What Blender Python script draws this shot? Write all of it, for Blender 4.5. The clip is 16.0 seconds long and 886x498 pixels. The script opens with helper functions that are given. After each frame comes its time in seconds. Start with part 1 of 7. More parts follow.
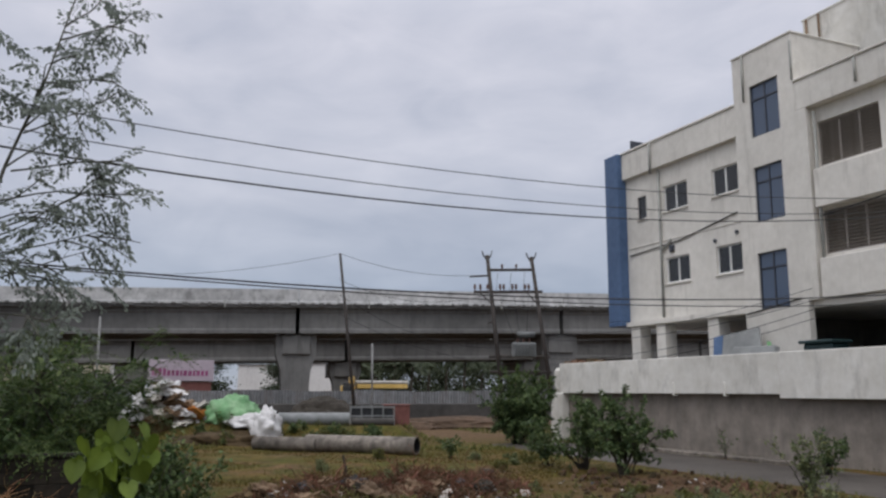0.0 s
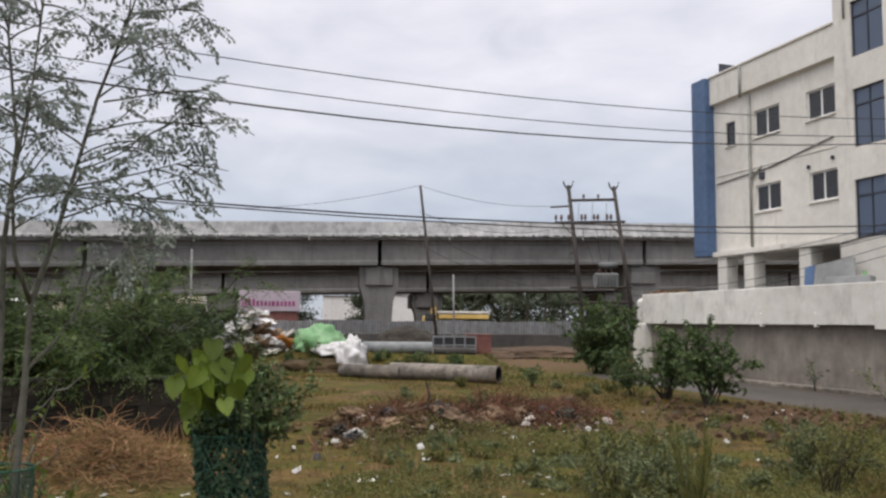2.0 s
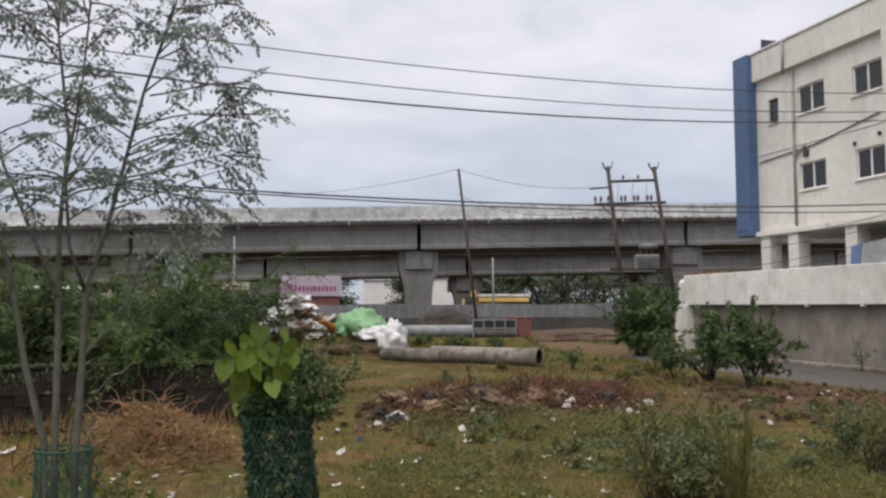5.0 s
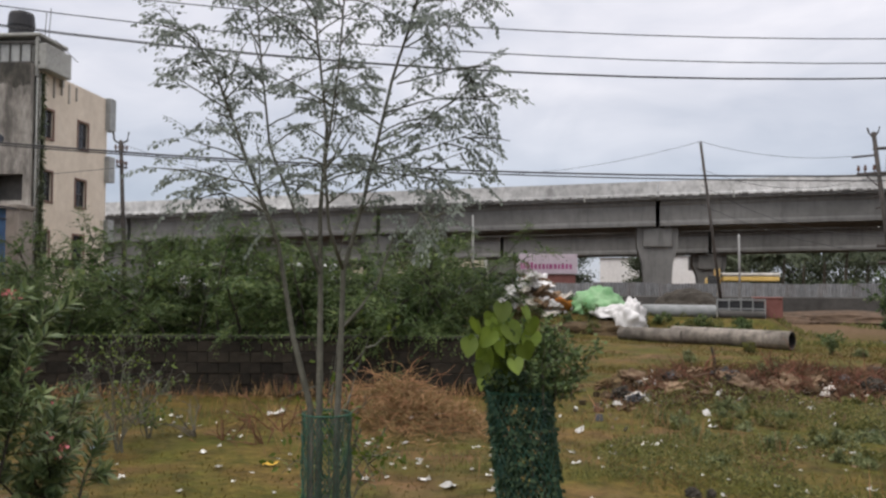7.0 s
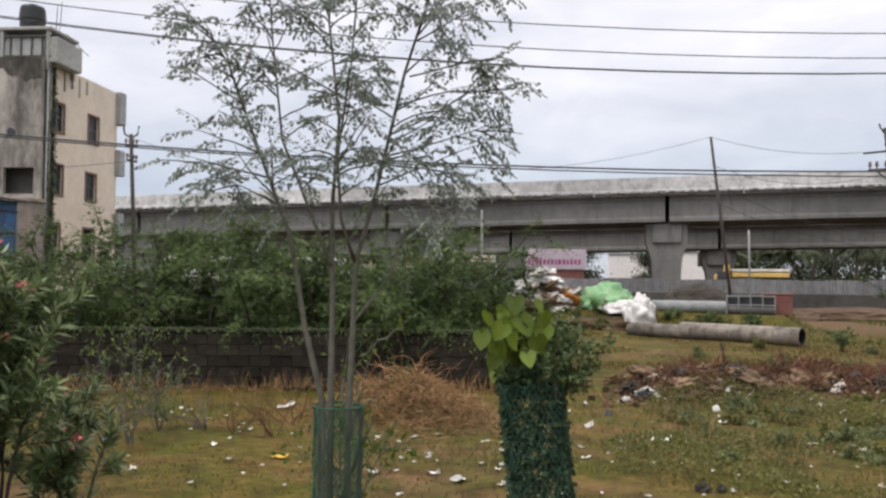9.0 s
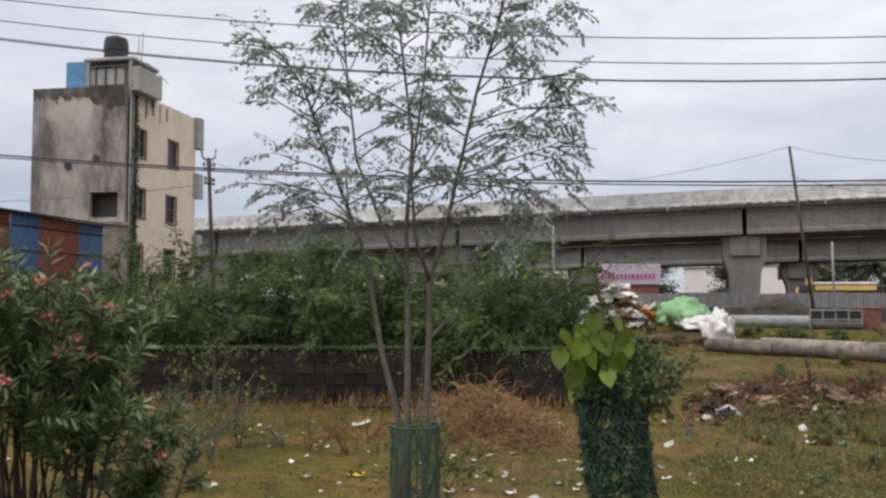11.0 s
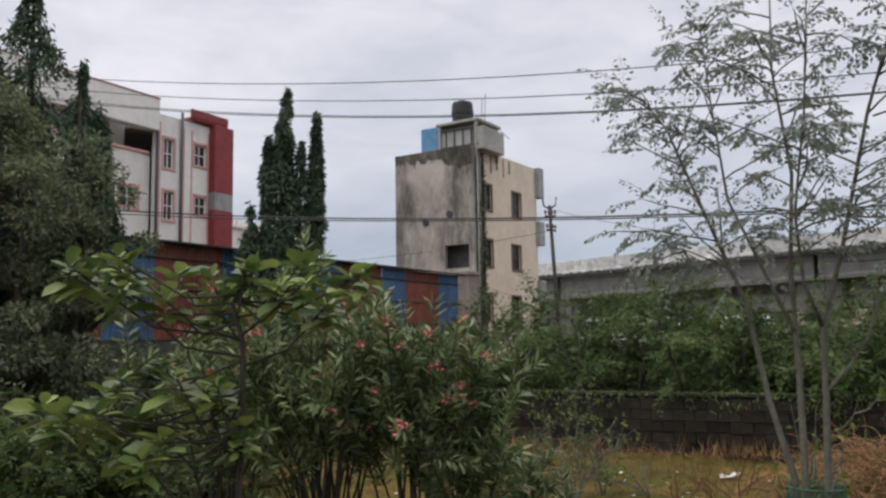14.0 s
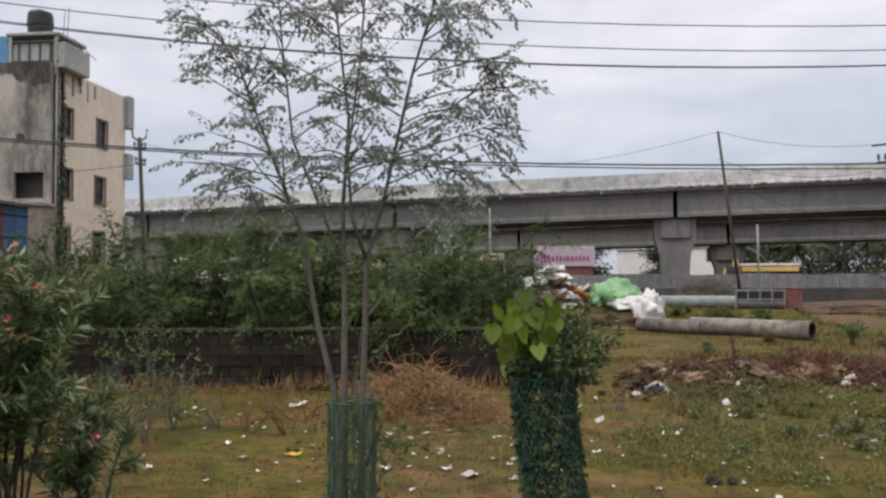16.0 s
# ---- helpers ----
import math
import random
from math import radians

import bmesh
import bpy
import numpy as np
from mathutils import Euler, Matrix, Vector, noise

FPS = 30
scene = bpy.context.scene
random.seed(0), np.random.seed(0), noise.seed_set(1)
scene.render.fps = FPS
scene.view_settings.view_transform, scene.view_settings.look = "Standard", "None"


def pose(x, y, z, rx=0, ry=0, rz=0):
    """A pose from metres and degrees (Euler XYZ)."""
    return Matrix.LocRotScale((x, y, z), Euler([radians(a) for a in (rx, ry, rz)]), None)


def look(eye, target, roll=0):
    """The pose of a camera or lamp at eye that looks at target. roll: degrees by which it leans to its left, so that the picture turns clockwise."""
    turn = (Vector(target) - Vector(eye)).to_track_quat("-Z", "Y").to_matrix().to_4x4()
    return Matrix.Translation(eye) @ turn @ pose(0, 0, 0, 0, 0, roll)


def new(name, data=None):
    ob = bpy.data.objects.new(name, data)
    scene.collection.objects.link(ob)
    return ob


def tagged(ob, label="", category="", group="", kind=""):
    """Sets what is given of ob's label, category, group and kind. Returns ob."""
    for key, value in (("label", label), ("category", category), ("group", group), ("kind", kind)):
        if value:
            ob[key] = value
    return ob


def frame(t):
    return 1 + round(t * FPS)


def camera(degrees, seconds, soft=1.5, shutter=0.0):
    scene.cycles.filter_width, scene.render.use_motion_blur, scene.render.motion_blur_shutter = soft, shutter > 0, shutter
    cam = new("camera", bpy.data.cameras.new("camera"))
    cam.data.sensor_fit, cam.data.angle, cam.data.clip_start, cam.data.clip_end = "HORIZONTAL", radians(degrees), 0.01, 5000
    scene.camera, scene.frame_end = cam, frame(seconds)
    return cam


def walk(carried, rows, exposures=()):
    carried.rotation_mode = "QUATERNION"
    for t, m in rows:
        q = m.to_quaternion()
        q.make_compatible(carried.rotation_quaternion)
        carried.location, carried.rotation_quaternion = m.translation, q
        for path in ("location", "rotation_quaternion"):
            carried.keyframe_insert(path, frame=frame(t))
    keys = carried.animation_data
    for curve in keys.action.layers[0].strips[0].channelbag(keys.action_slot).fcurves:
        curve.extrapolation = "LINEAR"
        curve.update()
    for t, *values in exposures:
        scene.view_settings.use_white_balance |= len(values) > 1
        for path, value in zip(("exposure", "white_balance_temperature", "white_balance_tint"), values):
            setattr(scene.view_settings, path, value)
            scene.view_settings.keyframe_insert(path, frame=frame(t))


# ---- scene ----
cam = camera(56.2, 16.0, soft=2.5)
PATH = [
    (0, (-0.241, 0.242, 2.176), (-0.228, 2.213, 2.515), 0.2),
    (0.5, (-0.247, 0.254, 2.153), (-0.347, 2.238, 2.387), 0.7),
    (1, (-0.251, 0.259, 2.14), (-0.428, 2.243, 2.315), 0.4),
    (1.5, (-0.253, 0.273, 2.135), (-0.429, 2.257, 2.314), 0.4),
    (2, (-0.261, 0.279, 2.132), (-0.44, 2.263, 2.308), 0.4),
    (2.5, (-0.258, 0.28, 2.129), (-0.455, 2.264, 2.291), 0.2),
    (3, (-0.262, 0.274, 2.141), (-0.472, 2.258, 2.289), 0.1),
    (5.3, (-0.245, 0.186, 2.134), (-0.55, 2.158, 2.265), -0.3),
    (5.5, (-0.256, 0.21, 2.139), (-0.635, 2.17, 2.261), -0.3),
    (6, (-0.254, 0.2, 2.138), (-0.893, 2.092, 2.246), -0.3),
    (6.5, (-0.266, 0.209, 2.136), (-1.065, 2.04, 2.22), 0.2),
    (7, (-0.276, 0.187, 2.14), (-1.09, 2.012, 2.222), 0.3),
    (7.5, (-0.295, 0.18, 2.133), (-1.112, 2.003, 2.221), 0.3),
    (8, (-0.298, 0.167, 2.126), (-1.123, 1.987, 2.209), 0.5),
    (10.5, (-0.309, 0.199, 2.132), (-1.162, 2.006, 2.193), 0.2),
    (11, (-0.334, 0.187, 2.139), (-1.317, 1.926, 2.248), 0.0),
    (11.5, (-0.359, 0.121, 2.161), (-1.542, 1.727, 2.307), -0.5),
    (12, (-0.42, 0.118, 2.166), (-1.794, 1.559, 2.349), -0.7),
    (12.5, (-0.434, 0.037, 2.166), (-1.929, 1.35, 2.376), -0.7),
    (13, (-0.453, -0.05, 2.175), (-2.03, 1.159, 2.396), -0.7),
    (13.5, (-0.497, -0.002, 2.172), (-2.076, 1.206, 2.391), -0.8),
    (14, (-0.53, 0.083, 2.186), (-2.109, 1.293, 2.402), -0.9),
    (14.5, (-0.466, 0.086, 2.178), (-1.959, 1.403, 2.372), -0.0),
    (15, (-0.396, 0.159, 2.16), (-1.6, 1.747, 2.326), 0.3),
    (15.5, (-0.37, 0.211, 2.15), (-1.333, 1.959, 2.286), -0.6),
    (16, (-0.278, 0.104, 2.11), (-1.128, 1.913, 2.177), -0.2),
]
EXPOSURES = tuple((t, e, k, 10.0) for t, e, k in ((0.0, -0.38, 6150), (0.5, -0.2, 6300), (1.0, -0.02, 6450), (1.5, 0.05, 6500), (3.0, 0.06, 6500), (5.5, 0.04, 6500), (7.0, 0.12, 6550), (8.0, 0.30, 6600), (10.5, 0.24, 6600), (11.5, 0.06, 6550), (12.5, 0.02, 6550), (14.5, 0.0, 6550), (16.0, 0.1, 6550)))
walk(cam, [(t, look(e, a, r)) for t, e, a, r in PATH], EXPOSURES)

# ---- light: overcast monsoon sky, a weak wide sun behind the cloud ----
world = bpy.data.worlds.new("overcast")
scene.world = world
world.use_nodes = True
wn, wl = world.node_tree.nodes, world.node_tree.links
wn.clear()


def wnode(kind, **kw):
    nd = wn.new(kind)
    for k, v in kw.items():
        nd.inputs[k].default_value = v
    return nd


SUN_EL, SUN_AZ = radians(58), radians(205)
sky = wn.new("ShaderNodeTexSky")
sky.sky_type, sky.sun_disc = "NISHITA", False
sky.sun_elevation, sky.sun_rotation = SUN_EL, SUN_AZ
wtc = wn.new("ShaderNodeTexCoord")
wmap = wn.new("ShaderNodeMapping")
wmap.inputs["Scale"].default_value = (1.0, 1.0, 2.6)
wl.new(wtc.outputs["Generated"], wmap.inputs["Vector"])
cl = wnode("ShaderNodeTexNoise", Scale=2.3, Detail=7.0, Roughness=0.55, Distortion=0.35)
wl.new(wmap.outputs["Vector"], cl.inputs["Vector"])
ramp = wn.new("ShaderNodeValToRGB")
ramp.color_ramp.elements[0].position, ramp.color_ramp.elements[1].position = 0.36, 0.64
ramp.color_ramp.elements[0].color = (0.70, 0.725, 0.79, 1)
ramp.color_ramp.elements[1].color = (1.0, 0.985, 1.01, 1)
# smaller ragged puffs inside the large cloud masses
cl2 = wnode("ShaderNodeTexNoise", Scale=7.5, Detail=6.0, Roughness=0.5, Distortion=0.6)
wl.new(wmap.outputs["Vector"], cl2.inputs["Vector"])
clm = wn.new("ShaderNodeMixRGB")
clm.inputs["Fac"].default_value = 0.38
wl.new(cl.outputs["Fac"], clm.inputs["Color1"])
wl.new(cl2.outputs["Fac"], clm.inputs["Color2"])
wl.new(clm.outputs["Color"], ramp.inputs["Fac"])
sep = wn.new("ShaderNodeSeparateXYZ")
wl.new(wtc.outputs["Generated"], sep.inputs["Vector"])
grad = wn.new("ShaderNodeValToRGB")
ge = grad.color_ramp.elements
ge[0].position, ge[0].color = 0.0, (0.70, 0.72, 0.745, 1)
ge[1].position, ge[1].color = 1.0, (2.5, 2.4, 2.3, 1)
for pos, col in ((0.055, (0.57, 0.635, 0.725, 1)), (0.10, (0.60, 0.66, 0.745, 1)), (0.22, (0.86, 0.87, 0.915, 1)), (0.42, (1.02, 1.0, 1.03, 1))):
    ge.new(pos).color = col
wl.new(sep.outputs["Z"], grad.inputs["Fac"])
mulc = wn.new("ShaderNodeMixRGB")
mulc.blend_type = "MULTIPLY"
mulc.inputs["Fac"].default_value = 1.0
wl.new(grad.outputs["Color"], mulc.inputs["Color1"])
wl.new(ramp.outputs["Color"], mulc.inputs["Color2"])
bg1 = wn.new("ShaderNodeBackground")
bg1.inputs["Strength"].default_value = 1.0
wl.new(mulc.outputs["Color"], bg1.inputs["Color"])
bg2 = wn.new("ShaderNodeBackground")
bg2.inputs["Strength"].default_value = 0.1
wl.new(sky.outputs["Color"], bg2.inputs["Color"])
mixs = wn.new("ShaderNodeMixShader")
mixs.inputs["Fac"].default_value = 0.1
wl.new(bg1.outputs[0], mixs.inputs[1])
wl.new(bg2.outputs[0], mixs.inputs[2])
wout = wn.new("ShaderNodeOutputWorld")
wl.new(mixs.outputs[0], wout.inputs["Surface"])

sun = new("sun", bpy.data.lights.new("sun", "SUN"))
sun.data.energy, sun.data.angle, sun.data.color = 1.15, radians(25), (1.0, 0.95, 0.88)
sdir = Vector((math.sin(SUN_AZ) * math.cos(SUN_EL), math.cos(SUN_AZ) * math.cos(SUN_EL), math.sin(SUN_EL)))
sun.matrix_world = look(sdir * 50, (0, 0, 0))


# ---- materials ----
def mat(name, c1, c2, scale=6.0, rough=0.8, bump=0.15, streak=0.0, large=0.25, metal=0.0, island=0.0, rand=0.0,
        translucent=0.0, spec=0.4, streak_col=(0.05, 0.05, 0.045), bscale=None, mask=(0.5, 0.72), sscale=(1.4, 1.4, 0.16)):
    m = bpy.data.materials.new(name)
    m.use_nodes = True
    nt = m.node_tree
    n, l = nt.nodes, nt.links
    b = n["Principled BSDF"]
    b.inputs["Roughness"].default_value = rough
    b.inputs["Metallic"].default_value = metal
    b.inputs["Specular IOR Level"].default_value = spec
    tc = n.new("ShaderNodeTexCoord")
    fine = n.new("ShaderNodeTexNoise")
    fine.inputs["Scale"].default_value, fine.inputs["Detail"].default_value = scale, 6.0
    fine.inputs["Roughness"].default_value = 0.65
    l.new(tc.outputs["Object"], fine.inputs["Vector"])
    rp = n.new("ShaderNodeValToRGB")
    rp.color_ramp.elements[0].position, rp.color_ramp.elements[1].position = 0.33, 0.67
    rp.color_ramp.elements[0].color, rp.color_ramp.elements[1].color = (*c1, 1), (*c2, 1)
    l.new(fine.outputs["Fac"], rp.inputs["Fac"])
    col = rp.outputs["Color"]

    def mult(col, fac_socket, lo, hi):
        mr = n.new("ShaderNodeMapRange")
        mr.inputs["From Min"].default_value, mr.inputs["From Max"].default_value = 0.3, 0.7
        mr.inputs["To Min"].default_value, mr.inputs["To Max"].default_value = lo, hi
        l.new(fac_socket, mr.inputs["Value"])
        mx = n.new("ShaderNodeMixRGB")
        mx.blend_type = "MULTIPLY"
        mx.inputs["Fac"].default_value = 1.0
        l.new(col, mx.inputs["Color1"])
        l.new(mr.outputs["Result"], mx.inputs["Color2"])
        return mx.outputs["Color"]

    if large:
        big = n.new("ShaderNodeTexNoise")
        big.inputs["Scale"].default_value, big.inputs["Detail"].default_value = scale * 0.09, 4.0
        l.new(tc.outputs["Object"], big.inputs["Vector"])
        col = mult(col, big.outputs["Fac"], 1 - large, 1 + large * 0.4)
    if island:
        geo = n.new("ShaderNodeNewGeometry")
        hs = n.new("ShaderNodeHueSaturation")
        mr = n.new("ShaderNodeMapRange")
        mr.inputs["To Min"].default_value, mr.inputs["To Max"].default_value = 1 - island, 1 + island
        l.new(geo.outputs["Random Per Island"], mr.inputs["Value"])
        l.new(mr.outputs["Result"], hs.inputs["Value"])
        mh = n.new("ShaderNodeMapRange")
        mh.inputs["To Min"].default_value, mh.inputs["To Max"].default_value = 0.5 + island * 0.07, 0.5 - island * 0.05
        l.new(geo.outputs["Random Per Island"], mh.inputs["Value"])
        l.new(mh.outputs["Result"], hs.inputs["Hue"])
        l.new(col, hs.inputs["Color"])
        col = hs.outputs["Color"]
    if rand:
        oi = n.new("ShaderNodeObjectInfo")
        hs = n.new("ShaderNodeHueSaturation")
        mr = n.new("ShaderNodeMapRange")
        mr.inputs["To Min"].default_value, mr.inputs["To Max"].default_value = 1 - rand, 1 + rand
        l.new(oi.outputs["Random"], mr.inputs["Value"])
        l.new(mr.outputs["Result"], hs.inputs["Value"])
        l.new(col, hs.inputs["Color"])
        col = hs.outputs["Color"]
    if streak:
        mp = n.new("ShaderNodeMapping")
        mp.inputs["Scale"].default_value = sscale
        l.new(tc.outputs["Object"], mp.inputs["Vector"])
        st = n.new("ShaderNodeTexNoise")
        st.inputs["Scale"].default_value, st.inputs["Detail"].default_value = 1.6, 8.0
        st.inputs["Roughness"].default_value = 0.7
        l.new(mp.outputs["Vector"], st.inputs["Vector"])
        mr = n.new("ShaderNodeMapRange")
        mr.inputs["From Min"].default_value, mr.inputs["From Max"].default_value = mask
        mr.inputs["To Min"].default_value, mr.inputs["To Max"].default_value = 0.0, streak
        l.new(st.outputs["Fac"], mr.inputs["Value"])
        mx = n.new("ShaderNodeMixRGB")
        l.new(mr.outputs["Result"], mx.inputs["Fac"])
        l.new(col, mx.inputs["Color1"])
        mx.inputs["Color2"].default_value = (*streak_col, 1)
        col = mx.outputs["Color"]
    l.new(col, b.inputs["Base Color"])
    if bump:
        bn = n.new("ShaderNodeTexNoise")
        bn.inputs["Scale"].default_value, bn.inputs["Detail"].default_value = bscale or scale * 3, 5.0
        l.new(tc.outputs["Object"], bn.inputs["Vector"])
        bp = n.new("ShaderNodeBump")
        bp.inputs["Strength"].default_value, bp.inputs["Distance"].default_value = bump, 0.05
        l.new(bn.outputs["Fac"], bp.inputs["Height"])
        l.new(bp.outputs["Normal"], b.inputs["Normal"])
    if translucent:
        tr = n.new("ShaderNodeBsdfTranslucent")
        l.new(col, tr.inputs["Color"])
        mx = n.new("ShaderNodeMixShader")
        mx.inputs["Fac"].default_value = translucent
        l.new(b.outputs[0], mx.inputs[1])
        l.new(tr.outputs[0], mx.inputs[2])
        l.new(mx.outputs[0], n["Material Output"].inputs["Surface"])
    return m


def glass(name, tint, clear=0.75):
    m = bpy.data.materials.new(name)
    m.use_nodes = True
    n, l = m.node_tree.nodes, m.node_tree.links
    n.clear()
    fr = n.new("ShaderNodeFresnel")
    fr.inputs["IOR"].default_value = 1.55
    tr = n.new("ShaderNodeBsdfTransparent")
    tr.inputs["Color"].default_value = (*tint, 1)
    gl = n.new("ShaderNodeBsdfGlossy")
    gl.inputs["Roughness"].default_value = 0.06
    df = n.new("ShaderNodeBsdfDiffuse")
    df.inputs["Color"].default_value = (*[c * 0.45 for c in tint], 1)
    m0 = n.new("ShaderNodeMixShader")
    m0.inputs["Fac"].default_value = 1 - clear
    l.new(tr.outputs[0], m0.inputs[1])
    l.new(df.outputs[0], m0.inputs[2])
    mx = n.new("ShaderNodeMixShader")
    l.new(fr.outputs[0], mx.inputs["Fac"])
    l.new(m0.outputs[0], mx.inputs[1])
    l.new(gl.outputs[0], mx.inputs[2])
    o = n.new("ShaderNodeOutputMaterial")
    l.new(mx.outputs[0], o.inputs["Surface"])
    return m


PAINT = mat("cream_white_paint", (0.70, 0.67, 0.61), (0.80, 0.77, 0.71), 3.0, 0.75, 0.08, streak=0.55, large=0.14, streak_col=(0.22, 0.20, 0.17), mask=(0.55, 0.8))
PAINT2 = mat("white_paint_dirty", (0.69, 0.665, 0.60), (0.83, 0.81, 0.755), 2.0, 0.8, 0.12, streak=0.65, large=0.22, streak_col=(0.18, 0.17, 0.15), mask=(0.52, 0.8), sscale=(0.8, 0.8, 0.3))
RENDERW = mat("grey_plaster", (0.205, 0.18, 0.153), (0.335, 0.295, 0.255), 1.5, 0.9, 0.2, streak=0.6, large=0.3, streak_col=(0.12, 0.11, 0.10))
BLUE = mat("blue_paint", (0.07, 0.125, 0.24), (0.10, 0.165, 0.30), 4.0, 0.5, 0.05, large=0.2)
BLUEGLASS = glass("blue_tinted_glass", (0.30, 0.40, 0.60), 0.35)
DARKGLASS = glass("dark_glass", (0.30, 0.31, 0.33), 0.8)
FRAMEW = mat("white_window_frame", (0.72, 0.72, 0.70), (0.80, 0.80, 0.78), 8, 0.4, 0.0, large=0.1)
FRAMED = mat("dark_window_frame", (0.03, 0.035, 0.05), (0.05, 0.055, 0.07), 8, 0.4, 0.0, large=0.1)
GRILLE = mat("brown_louvre", (0.24, 0.21, 0.19), (0.34, 0.31, 0.28), 6, 0.7, 0.05, large=0.2)
# plaster behind openings; the rooms' lack of light is in its colour
DARKIN = mat("interior_plaster_with_shade", (0.16, 0.15, 0.14), (0.24, 0.23, 0.21), 2, 0.9, 0.05)
PIPEM = mat("grey_plastic_pipe", (0.28, 0.28, 0.26), (0.40, 0.40, 0.37), 5, 0.6, 0.0)
# grey concrete, toned down so shade under the parapet is in the colour
CONC = mat("flyover_concrete_with_shade", (0.152, 0.151, 0.145), (0.212, 0.21, 0.202), 0.9, 0.9, 0.15, streak=0.55, large=0.3, streak_col=(0.07, 0.068, 0.065))
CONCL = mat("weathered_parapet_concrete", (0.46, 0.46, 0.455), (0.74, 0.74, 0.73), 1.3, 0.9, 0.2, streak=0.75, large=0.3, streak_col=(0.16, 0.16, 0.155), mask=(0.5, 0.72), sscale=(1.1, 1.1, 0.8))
# dark grey that also carries shade, as on the road barrier and plinth
CONCD = mat("dark_concrete_with_shade", (0.06, 0.057, 0.053), (0.11, 0.105, 0.098), 1.5, 0.9, 0.15, large=0.3)
CEMENT = mat("cement_pipe", (0.095, 0.082, 0.07), (0.31, 0.275, 0.235), 2.5, 0.9, 0.3, streak=0.7, large=0.4, streak_col=(0.05, 0.045, 0.04))
STEELP = mat("grey_steel_pipe", (0.16, 0.17, 0.17), (0.24, 0.25, 0.25), 3, 0.55, 0.1, large=0.3)
CREAMB = mat("cream_plaster", (0.62, 0.53, 0.43), (0.72, 0.63, 0.52), 2, 0.85, 0.1, streak=0.35, large=0.15, streak_col=(0.30, 0.25, 0.2), mask=(0.55, 0.8))
STAINED = mat("algae_stained_plaster", (0.36, 0.33, 0.295), (0.62, 0.58, 0.52), 0.55, 0.9, 0.2, streak=0.88, large=0.5, streak_col=(0.07, 0.064, 0.057), mask=(0.43, 0.62), sscale=(0.3, 0.3, 0.12))
ALGAE = mat("black_algae_plaster", (0.07, 0.065, 0.055), (0.30, 0.27, 0.23), 1.2, 0.9, 0.2, streak=0.9, large=0.5, streak_col=(0.03, 0.03, 0.026), mask=(0.35, 0.6), sscale=(0.8, 0.8, 0.3))
REDP = mat("dark_red_paint", (0.21, 0.028, 0.035), (0.28, 0.045, 0.05), 3, 0.6, 0.05, large=0.2)
PINKT = mat("pink_window_trim", (0.52, 0.30, 0.27), (0.62, 0.38, 0.34), 3, 0.7, 0.0, large=0.2)
WHITEB = mat("white_plaster", (0.68, 0.67, 0.65), (0.78, 0.77, 0.75), 2, 0.8, 0.05, streak=0.4, large=0.12, streak_col=(0.3, 0.28, 0.26), mask=(0.55, 0.8))
SHEETB = mat("blue_sheet", (0.035, 0.10, 0.23), (0.07, 0.17, 0.34), 2.5, 0.55, 0.05, large=0.35, rand=0.25, streak=0.5, streak_col=(0.10, 0.06, 0.04))
SHEETR = mat("rusty_red_sheet", (0.15, 0.042, 0.026), (0.25, 0.08, 0.05), 2.5, 0.65, 0.05, large=0.35, rand=0.25, streak=0.4, streak_col=(0.05, 0.03, 0.025))
SHEETG = mat("grey_corrugated_sheet", (0.205, 0.21, 0.215), (0.33, 0.335, 0.34), 2, 0.5, 0.05, large=0.3, rand=0.15, streak=0.5, streak_col=(0.14, 0.10, 0.08))
# moss and stains, plus shade from the bushes put into the block colour
BLOCK = mat("mossy_shade_dark_block", (0.013, 0.011, 0.008), (0.058, 0.046, 0.034), 3.5, 0.95, 0.4, large=0.7, rand=0.4, streak=0.6, streak_col=(0.022, 0.024, 0.016))
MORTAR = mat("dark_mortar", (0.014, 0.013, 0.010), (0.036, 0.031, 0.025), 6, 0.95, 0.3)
ASPH = mat("wet_asphalt", (0.06, 0.052, 0.045), (0.1, 0.087, 0.075), 8, 0.6, 0.25, large=0.3)
POLE = mat("rusty_steel_pole", (0.035, 0.03, 0.028), (0.07, 0.058, 0.05), 6, 0.7, 0.1)
GREYP = mat("grey_painted_post", (0.22, 0.22, 0.22), (0.32, 0.32, 0.31), 6, 0.6, 0.0)
WIRE = mat("black_cable", (0.018, 0.018, 0.02), (0.03, 0.03, 0.032), 6, 0.6, 0.0)
CERAM = mat("brown_insulator", (0.09, 0.05, 0.04), (0.14, 0.08, 0.06), 6, 0.3, 0.0)
BARK = mat("grey_brown_bark", (0.085, 0.075, 0.06), (0.16, 0.145, 0.115), 12, 0.9, 0.3, large=0.3)
BARKG = mat("pale_green_bark", (0.085, 0.085, 0.066), (0.15, 0.145, 0.115), 14, 0.85, 0.3, large=0.3)
BARKD = mat("dark_bark", (0.03, 0.026, 0.02), (0.065, 0.055, 0.043), 10, 0.9, 0.3)
LEAF_M = mat("feathery_grey_green_leaf", (0.205, 0.238, 0.21), (0.305, 0.345, 0.30), 4, 0.6, 0.0, island=0.3, translucent=0.5)
LEAF_B = mat("thorn_bush_leaf", (0.062, 0.105, 0.03), (0.145, 0.2, 0.064), 0.8, 0.6, 0.0, island=0.5, translucent=0.35, large=0.4)
LEAF_O = mat("oleander_leaf", (0.095, 0.138, 0.056), (0.185, 0.24, 0.1), 3, 0.45, 0.0, island=0.55, translucent=0.15)
LEAF_P = mat("plumeria_leaf", (0.115, 0.165, 0.045), (0.21, 0.275, 0.085), 3, 0.35, 0.0, island=0.5, translucent=0.25)
